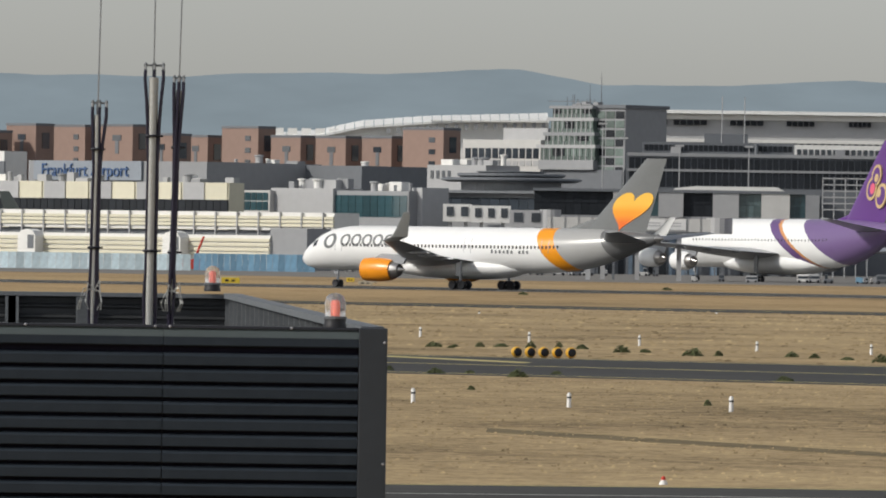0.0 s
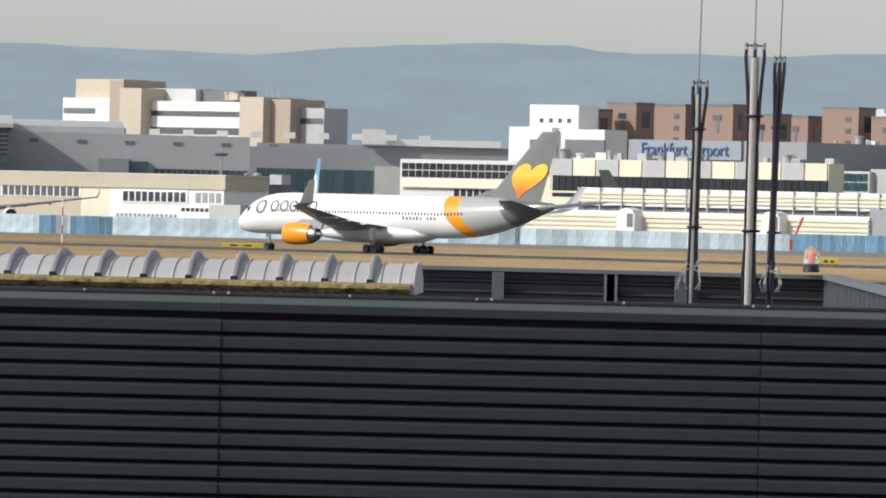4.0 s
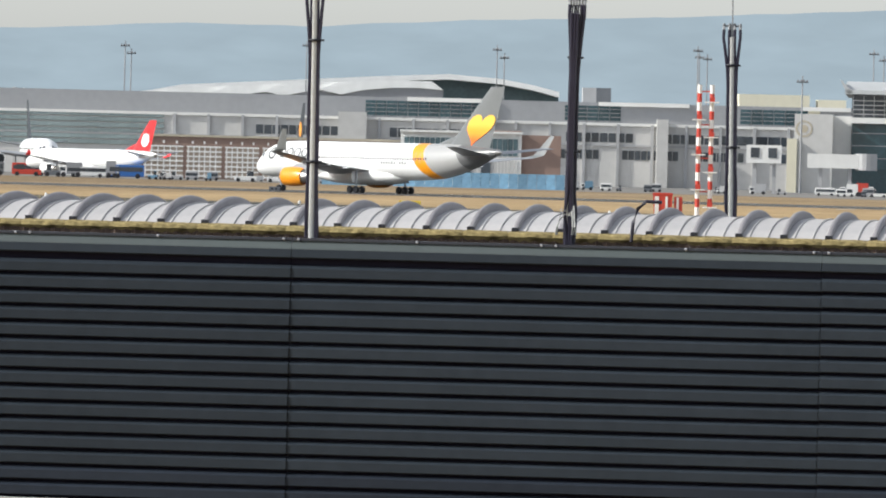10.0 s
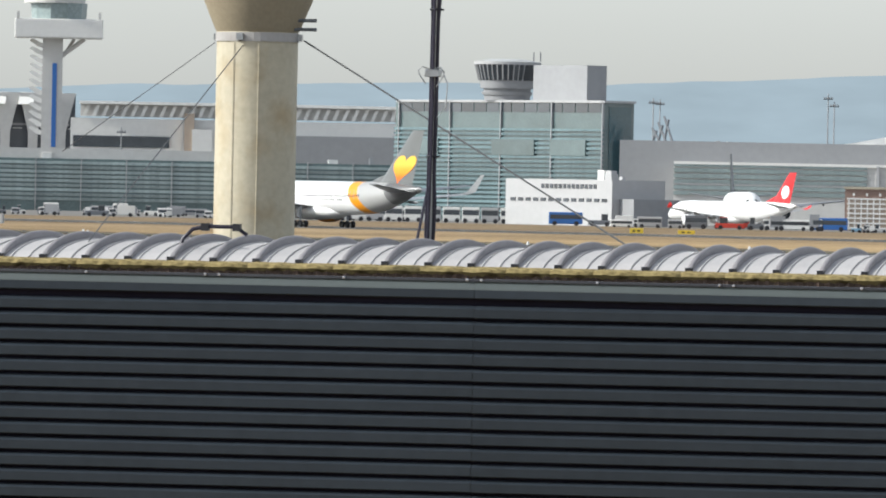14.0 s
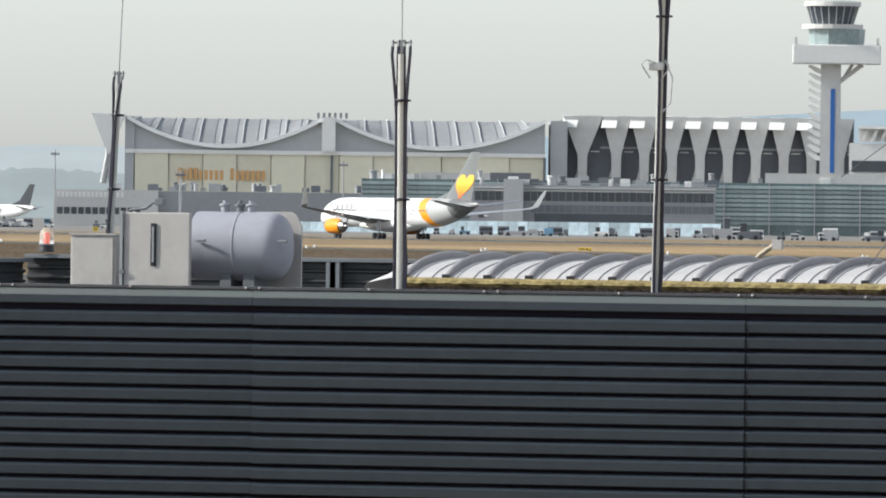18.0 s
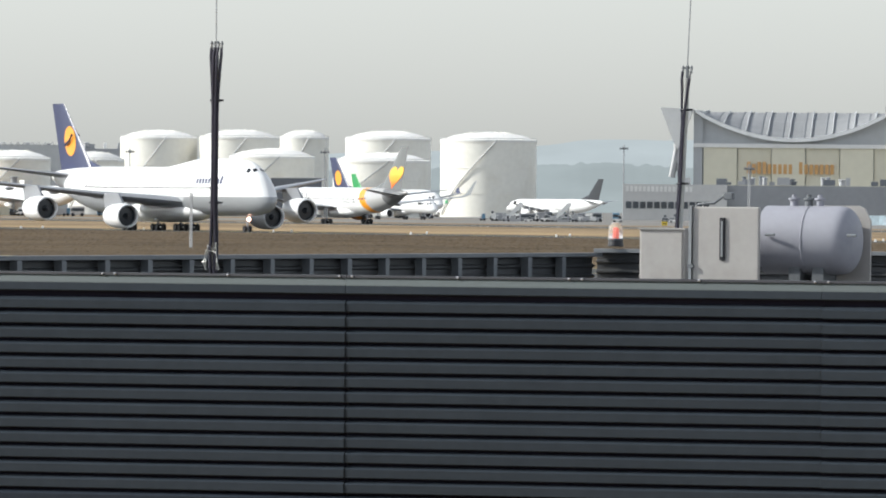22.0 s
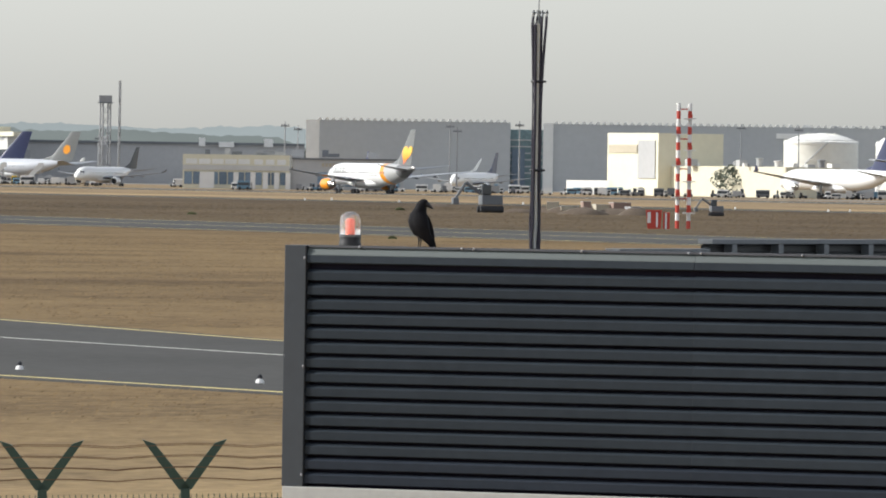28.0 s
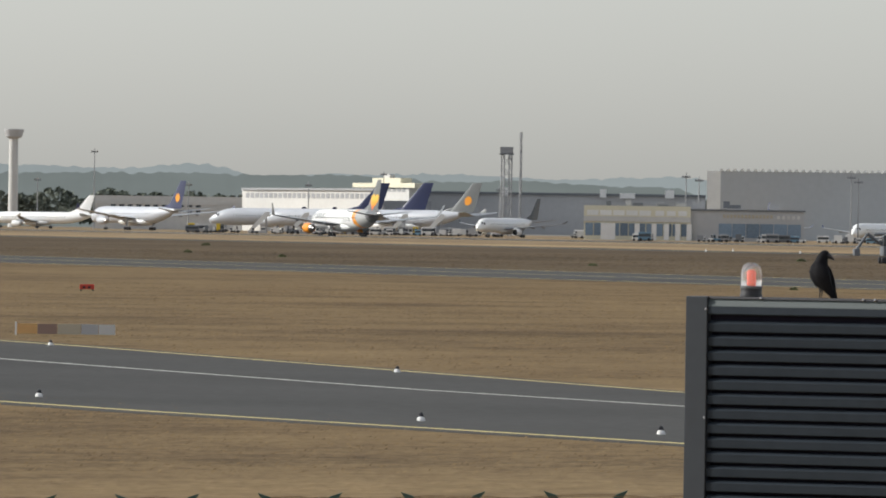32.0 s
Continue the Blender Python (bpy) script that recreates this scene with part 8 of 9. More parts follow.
# -- fuel tanks --
def fuel_tank(b, half, e_top, d, label="large white cylindrical fuel storage tank with a domed roof"):
    u = d / F
    r = half * u
    zt = rise(e_top, d)
    t = thing("storage_tank", label, "storage tank", pose(*spot(b, d + r), 0, 0, math.degrees(b / F)), "fuel tanks")
    bm = bmesh.new()
    lathe(bm, [(r, 0), (r, zt - 1.1)], 48)
    part("shell", bm, M["tank_w"], t, "", smooth=True)
    bm = bmesh.new()
    lathe(bm, [(r * 1.01, zt - 1.1), (r * 1.01, zt - 0.6), (r * 0.7, zt + 0.9), (r * 0.35, zt + 1.7), (0.3, zt + 2.0)], 48)
    part("roof", bm, M["white"], t, "", smooth=True)
    for zz in (zt * 0.3, zt * 0.62, zt - 1.3):
        bm = bmesh.new()
        lathe(bm, [(r + 0.02, zz - 0.12), (r + 0.14, zz - 0.1), (r + 0.14, zz + 0.1), (r + 0.02, zz + 0.12)], 48, Matrix(), False)
        part("stiffener", bm, M["tank_w"], t)
    for k in range(16):
        a = 2 * math.pi * k / 16
        part("roof_rib", tube(bmesh.new(), [(r * 0.99 * math.cos(a), r * 0.99 * math.sin(a), zt - 0.5), (r * 0.35 * math.cos(a), r * 0.35 * math.sin(a), zt + 1.8)], 0.2, 5), M["tank_w"], t)
    bm = bmesh.new()
    tube(bm, [((r + 0.4) * math.cos(a), (r + 0.4) * math.sin(a), 0.8 + (zt - 1.5) * i / 16) for i, a in enumerate([math.radians(200 + 5 * j) for j in range(17)])], 0.22, 5)
    part("spiral_stair", bm, M["grey"], t)
    bm = bmesh.new()
    lathe(bm, [(r * 1.0, zt - 0.2), (r * 1.0, zt - 0.05)], 48, Matrix(), False)
    part("edge_rail", bm, M["grey"], t)
    return t


for xl, xr, y, d in ((594, 765, 306, 2850), (426, 578, 303, 2950), (404, 576, 342, 2760), (221, 372, 334, 2800), (168, 310, 300, 2990), (310, 397, 301, 3080), (28, 165, 300, 3000)):
    sh = 6801
    fuel_tank(sh - ((xl + xr) / 2 - 500), (xr - xl) / 2, 417 - y + 0.012 * ((xl + xr) / 2 - 500), d)
fuel_tank((7527 + 7396) / 2, 66, 73, 2700)
fuel_tank((7361 + 7281) / 2, 44, 72, 2850)
fuel_tank((7351 + 7271) / 2, 46, 71, 2900)
h = House("tank_front_shed", "low dark shed among the fuel tanks", 7006, 6941, 2600, 10, square=False)
h.box("wall", 7006, 6916, None, 39, "dark")

# -- left part: grey hangars, cargo sheds, parked things --
E26 = lambda y: 345 - y
h = House("grey_hangar", "long plain grey hangar with a scalloped roof edge", 8351, 8011, 3050, 60, square=False)
h.box("wall", 8349, 8011, None, E26(250), "hangar")
h.box("end_wall", 8373, 8349, None, E26(250), "white", 1)
for k in range(28):
    h.box("roof_knob", 8351 - 12.1 * k, 8345 - 12.1 * k, E26(250), E26(246), "white", -0.5, 3)
h.box("glass_link", 8011, 7951, None, E26(262), "band_glass", 4)
h.box("blue_front", 8008, 7985, None, E26(296), "blue_door", 3, 4)
h.bands(8011, 7951, E26(340), E26(270), 6, "hangar", "floor_strip", 4, 0.3, 0.2)
h = House("grey_hangar", "long plain grey hangar with a scalloped roof edge", 7951, 7341, 3050, 60, square=False)
h.box("wall", 7936, 7341, None, E26(251), "hangar")
h.box("pale_edge", 7953, 7935, None, E26(250), "white", -0.4)
for k in range(48):
    b = 7933 - 12.2 * k
    if b > 7341:
        h.box("roof_knob", b, b - 6, E26(251), E26(247), "white", -0.5, 3)
h.box("roof_light", 7541, 7471, E26(271), E26(262), "white", -1, 0)
h = House("white_box_building", "white box building with an orange brown band", 7839, 7749, 2650, 20)
h.box("wall", 7839, 7749, None, E26(265), "cream")
h.box("band", 7837, 7787, E26(300), E26(286), "tan", -0.3, 0)
h.box("panel", 7785, 7755, E26(345), E26(278), "grey", -0.3, 0)
h.box("low_wing", 7911, 7831, None, E26(350), "concrete_w", 1)
h.box("low_wing", 7749, 7521, None, E26(322), "cream", 4)
h.boxes_on_roof(7749, 7521, E26(322), 12, 43)
E30 = lambda y: 402 - y
h = House("cargo_office", "two-storey tan office beside a dark shed", 8590, 8200, 2700, 14, square=False)
h.box("wall", 8590, 8401, None, E30(371), "cream")
h.panes(8586, 8470, E30(388), E30(379), 5, "white", 0.12)
h.panes(8466, 8405, E30(388), E30(379), 3, "sig_white", 0.25)
h.box("middle_band", 8590, 8401, E30(399), E30(390), "concrete_w", -0.4, 0)
h.panes(8588, 8403, E30(424), E30(402), 12, "blue_door", 0.12)
for k, bb in enumerate((8560, 8500, 8470, 8448, 8428, 8408)):
    h.box("door_leaf", bb, bb - (26 if k == 0 else 9), None, E30(402), "sig_white", -0.5, -0.2)
h.box("dark_shed", 8401, 8200, None, E30(376), "grey", 1)
h.box("shed_roof_edge", 8403, 8198, E30(378), E30(375), "dark", 0.6, 1)
h.panes(8345, 8255, E30(390), E30(384), 14, "tan", 0.3, y=1)
h.panes(8250, 8206, E30(391), E30(385), 5, "concrete_w", 0.4, y=1)
h.panes(8352, 8205, E30(425), E30(400), 6, "blue_door", 0.06, y=1, pname="roller_door")
h.boxes_on_roof(8580, 8230, E30(373), 12, 91, ("mid", "grey", "dark"))
E32 = lambda y: 386 - y
h = House("long_cargo_terminal", "long low pale cargo terminal with a grey lower wall", 9455, 8855, 3450, 12, square=False)
h.box("wall", 9455, 9195, None, E32(350), "concrete_w")
h.panes(9430, 9265, E32(380), E32(362), 11, "win", 0.4)
h.box("lower_wall", 9135, 8860, None, E32(352), "mid", 1)
h.bands(9455, 9200, E32(384), E32(356), 3, "concrete_w", "wall_band", 0, 0.4, 0.6)
h = House("white_cargo_block", "white upper cargo block with a strip of small windows", 9195, 8965, 3480, 4)
h.box("upper", 9195, 8965, None, E32(336), "concrete_w")
h.box("upper_roof", 9197, 8963, E32(336), E32(332), "mid", -0.8)
h.panes(9189, 8970, E32(350), E32(341), 26, "mid", 0.3)
h = House("white_roof_house", "white stepped roof house with a small cabin", 9000, 8890, 3520, 6)
h.box("wall", 8985, 8900, None, E32(329), "concrete_w", 1)
h.box("upper", 9000, 8890, E32(329), E32(321), "cream")
h.panes(8980, 8905, E32(336), E32(330), 9, "mid", 0.3, y=1)
h.box("top", 8965, 8915, E32(321), E32(312), "cream", 1.5)
h.box("cabin", 8946, 8934, E32(312), E32(306), "concrete_w", 2, 4)
h = House("dark_car_park", "long dark parking deck under trees", 8905, 8375, 3500, 20, square=False)
h.box("wall", 8905, 8375, None, E32(338), "grey")
h.box("roof_edge", 8905, 8375, E32(338), E32(334), "dark", -1)
for a, c in ((890, 900), (1063, 1074), (1098, 1125), (1178, 1194)):
    h.box("white_sign", 8735 - (a - 890), 8735 - (c - 890), E32(342 if c - a > 20 else 341), E32(333 if c - a > 20 else 326), "sig_white", -2, -1.5)
h = House("back_sheds", "far grey sheds and stores past the tanks", 7941, 7261, 3100, 20, square=False)
h.box("wall", 7502, 7226, None, 88, "grey")
h.boxes_on_roof(7502, 7226, 88, 14, 47)


def concrete_tower(b, e, d):
    """A small round tower with a wide head."""
    u = d / F
    t = thing("lookout_tower", "slim concrete tower with a wide round head", "tower", pose(*spot(b, d), 0, 0, 0))
    z = rise(e, d)
    part("shaft", lathe(bmesh.new(), [(11 * u * 0.8, 0), (8 * u, z - 3.5)], 14), M["concrete_w"], t, "", smooth=True)
    part("head", lathe(bmesh.new(), [(8 * u, z - 3.6), (15 * u, z - 2.8), (16 * u, z - 1.6), (18 * u, z - 0.8), (18 * u, z - 0.1), (6 * u, z)], 18), M["grey"], t, "", smooth=True)


concrete_tower(9600, 151, 3450)


def lattice_mast(name, label, b, e, d, w, red=False, legs=4, stages=8, top_dish=False):
    """A lattice tower: legs, rings and cross bars; red and white in turns where it is a marked mast."""
    z = rise(e, d)
    t = thing(name, label, "lattice mast", pose(*spot(b, d), 0, 0, math.degrees(b / F) + 20))
    s = z / stages
    hw = w / 2
    pts = [(-hw, -hw), (hw, -hw), (hw, hw), (-hw, hw)]
    th = max(0.09, w * 0.07)
    for k in range(stages):
        m = M[("red", "sig_white")[k % 2]] if red else M["mid"]
        for x, y in pts:
            part("leg_piece", boxed(x - th, x + th, y - th, y + th, s * k, s * (k + 1)), m, t)
        for i in range(4):
            a, c = pts[i], pts[(i + 1) % 4]
            part("brace", tube(bmesh.new(), [(*a, s * k), (*c, s * (k + 1))], th * 0.6, 4), m, t)
            part("cross_bar", tube(bmesh.new(), [(*a, s * (k + 1)), (*c, s * (k + 1))], th * 0.6, 4), m, t)
    return t, z


def striped_mast(b, e, d, gap, stages=16):
    """A marked mast: two striped poles joined by small platforms with lamps."""
    z = rise(e, d)
    t = thing("signal_mast", "red and white striped double mast with small platforms", "mast", pose(*spot(b, d), 0, 0, math.degrees(b / F)), "signal masts")
    s = z / stages
    for x in (-gap / 2, gap / 2):
        for k in range(stages):
            part("pole_piece", lathe(bmesh.new(), [(0.2, s * k), (0.2, s * (k + 1))], 8), M[("red", "sig_white")[k % 2]], t, "", (x, 0, 0))
    for k in range(2, stages, 2):
        q = (-gap / 2, gap / 2)[(k // 2) % 2]
        part("platform", boxed(q - 0.6, q + 0.6, -0.5, 0.3, s * k - 0.05, s * k + 0.05), M["sig_white"], t)
        part("lamp_box", boxed(q - 0.2, q + 0.25, -0.45, -0.1, s * k + 0.05, s * k + 0.45), M["red"], t)
    for k in range(1, 5):
        part("cross_bar", boxed(-gap / 2, gap / 2, -0.06, 0.06, z * k / 4.2 - 0.06, z * k / 4.2 + 0.06), M["red"], t)


striped_mast((2621 + 2599) / 2, 149, 800, 22 * 800 / F)
striped_mast((7716 + 7692) / 2, 134, 900, 20 * 900 / F)
for (b, w, h_, d) in ((2673, 52, 58, 790), (7748, 42, 34, 890)):
    u = d / F
    q = thing("equipment_hut", "red equipment hut with white panels beside a mast", "hut", pose(*spot(b, d), 0, 0, math.degrees(b / F)))
    x0, x1, hh = -w / 2 * u, w / 2 * u, h_ * u
    bm = bmesh.new()
    prism(bm, [(x0 + 0.15, 0), (x0 + (x1 - x0) * 0.62, 0), (x0 + (x1 - x0) * 0.66, hh * 0.9), (x0, hh * 0.9)], 1, 0, 1.8)
    part("cabin", bm, M["red"], q, "red flaring cabin")
    part("cabin_lid", boxed(x0 - 0.05, x0 + (x1 - x0) * 0.67, -0.05, 1.85, hh * 0.9, hh * 0.97), M["red"], q)
    part("white_panel", boxed(x0 + (x1 - x0) * 0.06, x0 + (x1 - x0) * 0.2, -0.05, -0.004, hh * 0.3, hh * 0.86), M["sig_white"], q)
    part("white_panel", boxed(x0 + (x1 - x0) * 0.42, x0 + (x1 - x0) * 0.5, -0.05, -0.004, hh * 0.1, hh * 0.86), M["sig_white"], q)
    part("side_locker", boxed(x0 + (x1 - x0) * 0.72, x1, 0.2, 1.5, 0, hh * 0.86, bev=0.03), M["red"], q)
    part("locker_stripe", boxed(x0 + (x1 - x0) * 0.8, x0 + (x1 - x0) * 0.88, 0.17, 0.197, 0, hh * 0.84), M["sig_white"], q)
lattice_mast("radio_mast", "grey lattice radio mast over the trees", 8728, 120, 3000, 2.6, stages=8)
mast_house = thing("radio_platform", "small dark cabin on the head of the lattice mast", "cabin", pose(*spot(8728, 3000)[:2], rise(120, 3000), 0, 0, 30))
part("cabin", boxed(-2.1, 2.1, -2.1, 2.1, 0, 2.2, bev=0.1), M["mid"], mast_house)
part("railing", boxed(-2.4, 2.4, -2.4, 2.4, -0.3, 0), M["dark"], mast_house)
lattice_mast("radio_mast", "slender grey radio mast over the trees", 8703, 158, 3010, 0.5, stages=9)


def flood_mast(b, e, d, heads=2, w=1.6):
    """An apron floodlight mast: a pole with a crossbar of lamps."""
    z = rise(e, d)
    t = thing("floodlight_mast", "tall apron floodlight mast", "light mast", pose(*spot(b, d), 0, 0, math.degrees(b / F)), "apron floodlights")
    part("pole", tube(bmesh.new(), [(0, 0, 0), (0, 0, z)], 0.26, 8, 0.13), M["mid"], t)
    part("lamp_bar", boxed(-w * 0.8, w * 0.8, -0.15, 0.15, z - 1.5, z - 1.25), M["dark"], t)
    for k in range(4):
        x = -w * 0.8 + (1.6 * w) * (k + 0.5) / 4
        part("floodlight", boxed(x - 0.2, x + 0.2, -0.5, -0.2, z - 1.25, z - 0.85), M["mid"], t)


for b, e, d in ((2626, 217, 2400), (2609, 203, 2400), (2315, 219, 2400), (2297, 208, 2400), (1940, 216, 2400), (1923, 214, 2400),
                (2440, 169, 2000), (2120, 172, 1990), (1454, 113, 1930), (1456, 111, 1950),
                (3948, 188, 2500), (3936, 186, 2500), (3639, 201, 2500), (3628, 188, 2500), (2981, 210, 2500), (2968, 196, 2500), (2623, 205, 2500), (3318, 209, 2500),
                (6382, 104, 2700), (6158, 70, 2600), (5872, 91, 2600), (7256, 91, 2550), (6911, 93, 2550), (6161, 71, 2500),
                (9290, 63, 3250), (9078, 65, 3250), (8945, 86, 3300), (8740, 62, 3300), (9457, 119, 3300), (9557, 68, 3300), (8118, 94, 2700), (8105, 86, 2700), (7995, 98, 2650), (8410, 91, 2750), (8387, 85, 2750), (7603, 99, 2650), (7501, 97, 2650), (4888, 117, 2500), (5653, 56, 2450)):
    flood_mast(b, e, d)

# -- blast fences and hoardings along the apron --
def hoarding(name, label, bl, br, e, d, m, n=20, lean=0.8):
    h = House(name, label, bl, br, d, 1.0, "fence", square=False)
    z = h.z(e)
    s = h.w / n
    bm = bmesh.new()
    ring_skin(bm, [[(0.02, 0, 0), (s - 0.02, 0, 0), (s - 0.02, 0.1, 0), (0.02, 0.1, 0)], [(0.02, lean, z), (s - 0.02, lean, z), (s - 0.02, lean + 0.1, z), (0.02, lean + 0.1, z)]])
    one = part("fence_panel", bm, M[m], h.t)
    for i in range(1, n):
        again(one, "fence_panel", h.t, (s * i, 0, 0))


hoarding("blast_fence", "pale blue leaning blast fence", 923, 446, -16, 1760, "blast", 34)
hoarding("blast_fence", "pale blue leaning blast fence", 2224, 933, -13, 1720, "blast", 44)
hoarding("blue_hoarding", "blue hoarding leaning before the blast fence", 1774, 1744, -14, 1714, "blast_blue", 3)
hoarding("blue_hoarding", "blue hoarding leaning before the blast fence", 1719, 1644, -14, 1714, "blast_blue", 6)
hoarding("blue_hoarding", "blue hoarding along the apron edge", 441, 226, -14, 1780, "blast_blue", 20)
hoarding("blue_hoarding", "blue hoarding along the apron edge", 3286, 2856, -17, 1800, "blast_blue", 26)
hoarding("pale_blue_barrier", "pale blue barrier before the office wing", 5956, 5776, -18, 2250, "blast", 14)
hoarding("pale_blue_barrier", "pale blue barrier before the office wing", 5743, 5203, -13, 2200, "blast", 30)


# ---- things on the airfield ----
def ground_spot(b, e):
    """Where the flat ground shows at bearing b and elevation e (below the horizon)."""
    return spot(b, EYE * F / -e)


def marker_post(b, e, hpx):
    q = ground_spot(b, e)
    d = q.length
    h = hpx * d / F
    t = thing("marker_post", "short white marker post in the dry grass", "marker post", pose(q.x, q.y, 0, 0, 0, math.degrees(b / F)), "white marker posts")
    part("post", lathe(bmesh.new(), [(0.07, 0), (0.065, h - 0.05), (0.03, h)], 10), M["sig_white"], t, "", smooth=True)
    part("band", lathe(bmesh.new(), [(0.073, h * 0.62), (0.073, h * 0.74)], 10, caps=False), M["cap"], t)


for b, e, h in ((*(38, -156), 18), (*(-155, -163), 19), (*(-350, -166), 19), (*(-558, -174), 19), (*(-760, -176), 19), (*(49, -273), 26), (*(-227, -277), 26), (*(-514, -280), 27)):
    marker_post(b, e, h)

for x in (914, 938, 962, 986, 1010):
    b, e = (-181, -191)
    b -= x - 962
    q = ground_spot(b, e)
    t = thing("amber_approach_lamp", "round amber airfield lamp on a short stem", "airfield lamp", pose(q.x, q.y, 0, 0, 0, math.degrees(b / F)), "row of amber lamps")
    part("stem", lathe(bmesh.new(), [(0.1, 0), (0.06, 0.1)], 10), M["cap"], t)
    bm = bmesh.new()
    lathe(bm, [(0.02, -0.25), (0.17, -0.2), (0.24, -0.08), (0.25, 0.06), (0.2, 0.16)], 16, pose(0, 0, 0.27, 90, 0, 20))
    part("housing", bm, M["ball"], t, "", smooth=True)
    part("glass_face", lathe(bmesh.new(), [(0.19, 0.165), (0.1, 0.2), (0.01, 0.21)], 14, pose(0, 0, 0.27, 90, 0, 20)), M["cap"], t)
b, e = (-396, -411)
q = ground_spot(b, e)
t = thing("edge_lamp", "small red and white taxiway edge lamp", "airfield lamp", pose(q.x, q.y, 0), "edge lamps")
part("base", lathe(bmesh.new(), [(0.09, 0), (0.08, 0.05), (0.04, 0.1)], 10), M["sig_white"], t)
part("cap", lathe(bmesh.new(), [(0.05, 0.1), (0.045, 0.15), (0.01, 0.18)], 10), M["red"], t)
for b, e in ((8448, -375), (8916, -271), (9530, -232), (9549, -324), (8873, -357), (-66, -114), (-486, -108)):
    q = ground_spot(b, e)
    t = thing("edge_lamp", "small pale taxiway edge lamp", "airfield lamp", pose(q.x, q.y, 0.03), "edge lamps")
    part("base", lathe(bmesh.new(), [(0.1, 0), (0.09, 0.06), (0.05, 0.1)], 10), M["sig_white"], t)
    part("cap", lathe(bmesh.new(), [(0.06, 0.1), (0.06, 0.16), (0.02, 0.2)], 10), M["cap"], t)
rng = random.Random(9)
one = None
for i in range(40):
    q = field(612 + 14 * (i % 2), 700 + i * 22)
    t = thing("edge_lamp", "small pale taxiway edge lamp", "airfield lamp", pose(q.x, q.y, 0.0), "edge lamps")
    if one is None:
        one = part("base", lathe(bmesh.new(), [(0.16, 0), (0.15, 0.25), (0.08, 0.4)], 8), M["sig_white"], t)
    else:
        again(one, "base", t, (0, 0, 0))


def sign_board(b, e, wpx, hpx, m, label):
    q = ground_spot(b, e)
    d = q.length
    w, h = wpx * d / F, hpx * d / F
    t = thing("taxiway_sign", label, "sign", pose(q.x, q.y, 0, 0, 0, math.degrees(b / F)))
    part("board", boxed(-w / 2, w / 2, 0, 0.25, 0.12, h, bev=0.03), M[m], t)
    for s in (-1, 1):
        part("foot", boxed(s * w * 0.4 - 0.04, s * w * 0.4 + 0.04, 0.08, 0.16, 0, 0.12), M["cap"], t)
    for k in range(2):
        part("sign_bar", boxed(-w * 0.3 + k * w * 0.35, -w * 0.1 + k * w * 0.35, -0.006, 0.0, h * 0.4, h * 0.7), M["cap"], t)


for b, e, w, h, m in ((*(375, -68), 32, 12, "yellow"), (*(128, -63), 24, 10, "tan"), (*(163, -62), 14, 9, "yellow"), (*(1415, -64), 70, 9, "yellow"), (*(3128, -81), 34, 11, "yellow"), (*(3129, -80), 38, 11, "yellow"), (*(3973, -53), 24, 10, "yellow"), (*(3885, -53), 30, 8, "yellow"), (*(5443, -64), 24, 6, "yellow"), (*(378, -66), 30, 12, "tan"), (*(136, -67), 26, 8, "tan"), (*(3369, -59), 20, 9, "dark"), (*(9467, -134), 26, 12, "red"), (*(6309, -40), 10, 8, "yellow")):
    sign_board(b, e, w, h, m, "low taxiway sign board with dark bars")
for b, e in ((266, -63), (578, -68), (1565, -60), (940, -67), (590, -68), (1563, -62), (1562, -60), (2358, -66)):
    q = ground_spot(b, e)
    bm = bmesh.new()
    w = 34 * q.length / F
    box(bm, -w / 2, w / 2, -2.2, 2.2, 0.03, 0.045)
    tagged(part("taxi_marking", bm, M["paint_white"], None, "", pose(q.x, q.y, 0, 0, 0, math.degrees(b / F))), "pale painted patch on the paving", "marking", kind="structure")
b, e = (-19, -197)
q = ground_spot(b, e)
bm = bmesh.new()
ring_skin(bm, [[(-3.2, 8, 0.037), (-3.0, 12, 0.037)], [(3.0, -9, 0.037), (3.4, -5, 0.037)]], False)
tagged(part("yellow_marking", bm, M["paint_yellow"], None, "", pose(q.x, q.y, 0)), "worn yellow painted wedge on the taxiway", "marking", kind="structure")

# slim marker poles
for b, e, h, m in ((*(1733, -78), 95, "red"), (*(7145, -85), 96, "grey"), (*(7148, -86), 98, "grey")):
    q = ground_spot(b, e)
    d = q.length
    hh = h * d / F
    t = thing("marker_pole", "slim tall marker pole in the grass", "pole", pose(q.x, q.y, 0))
    for k in range(6):
        part("pole_piece", lathe(bmesh.new(), [(0.07, hh * k / 6), (0.07, hh * (k + 1) / 6)], 8), M[("red", "sig_white")[k % 2] if m == "red" else "grey"], t)

# striped barrier by the near taxiway
b, e = (9503, -213)
q = ground_spot(b, e)
u = q.length / F
t = thing("barrier_boards", "low barrier of brown and grey boards in the grass", "barrier", pose(q.x, q.y, 0, 0, 0, math.degrees(b / F)))
for k, (x0, x1, m) in enumerate(((-88, -50, "orange"), (-50, -15, "brick"), (-15, 27, "tan"), (27, 58, "grey"), (58, 88, "concrete_w"))):
    part("board", boxed(x0 * u, x1 * u - 0.02, 0, 0.15, 0.05, 20 * u), M[m], t)
part("end_post", boxed(-90 * u, -87 * u, -0.02, 0.17, 0, 23 * u), M["sig_white"], t)


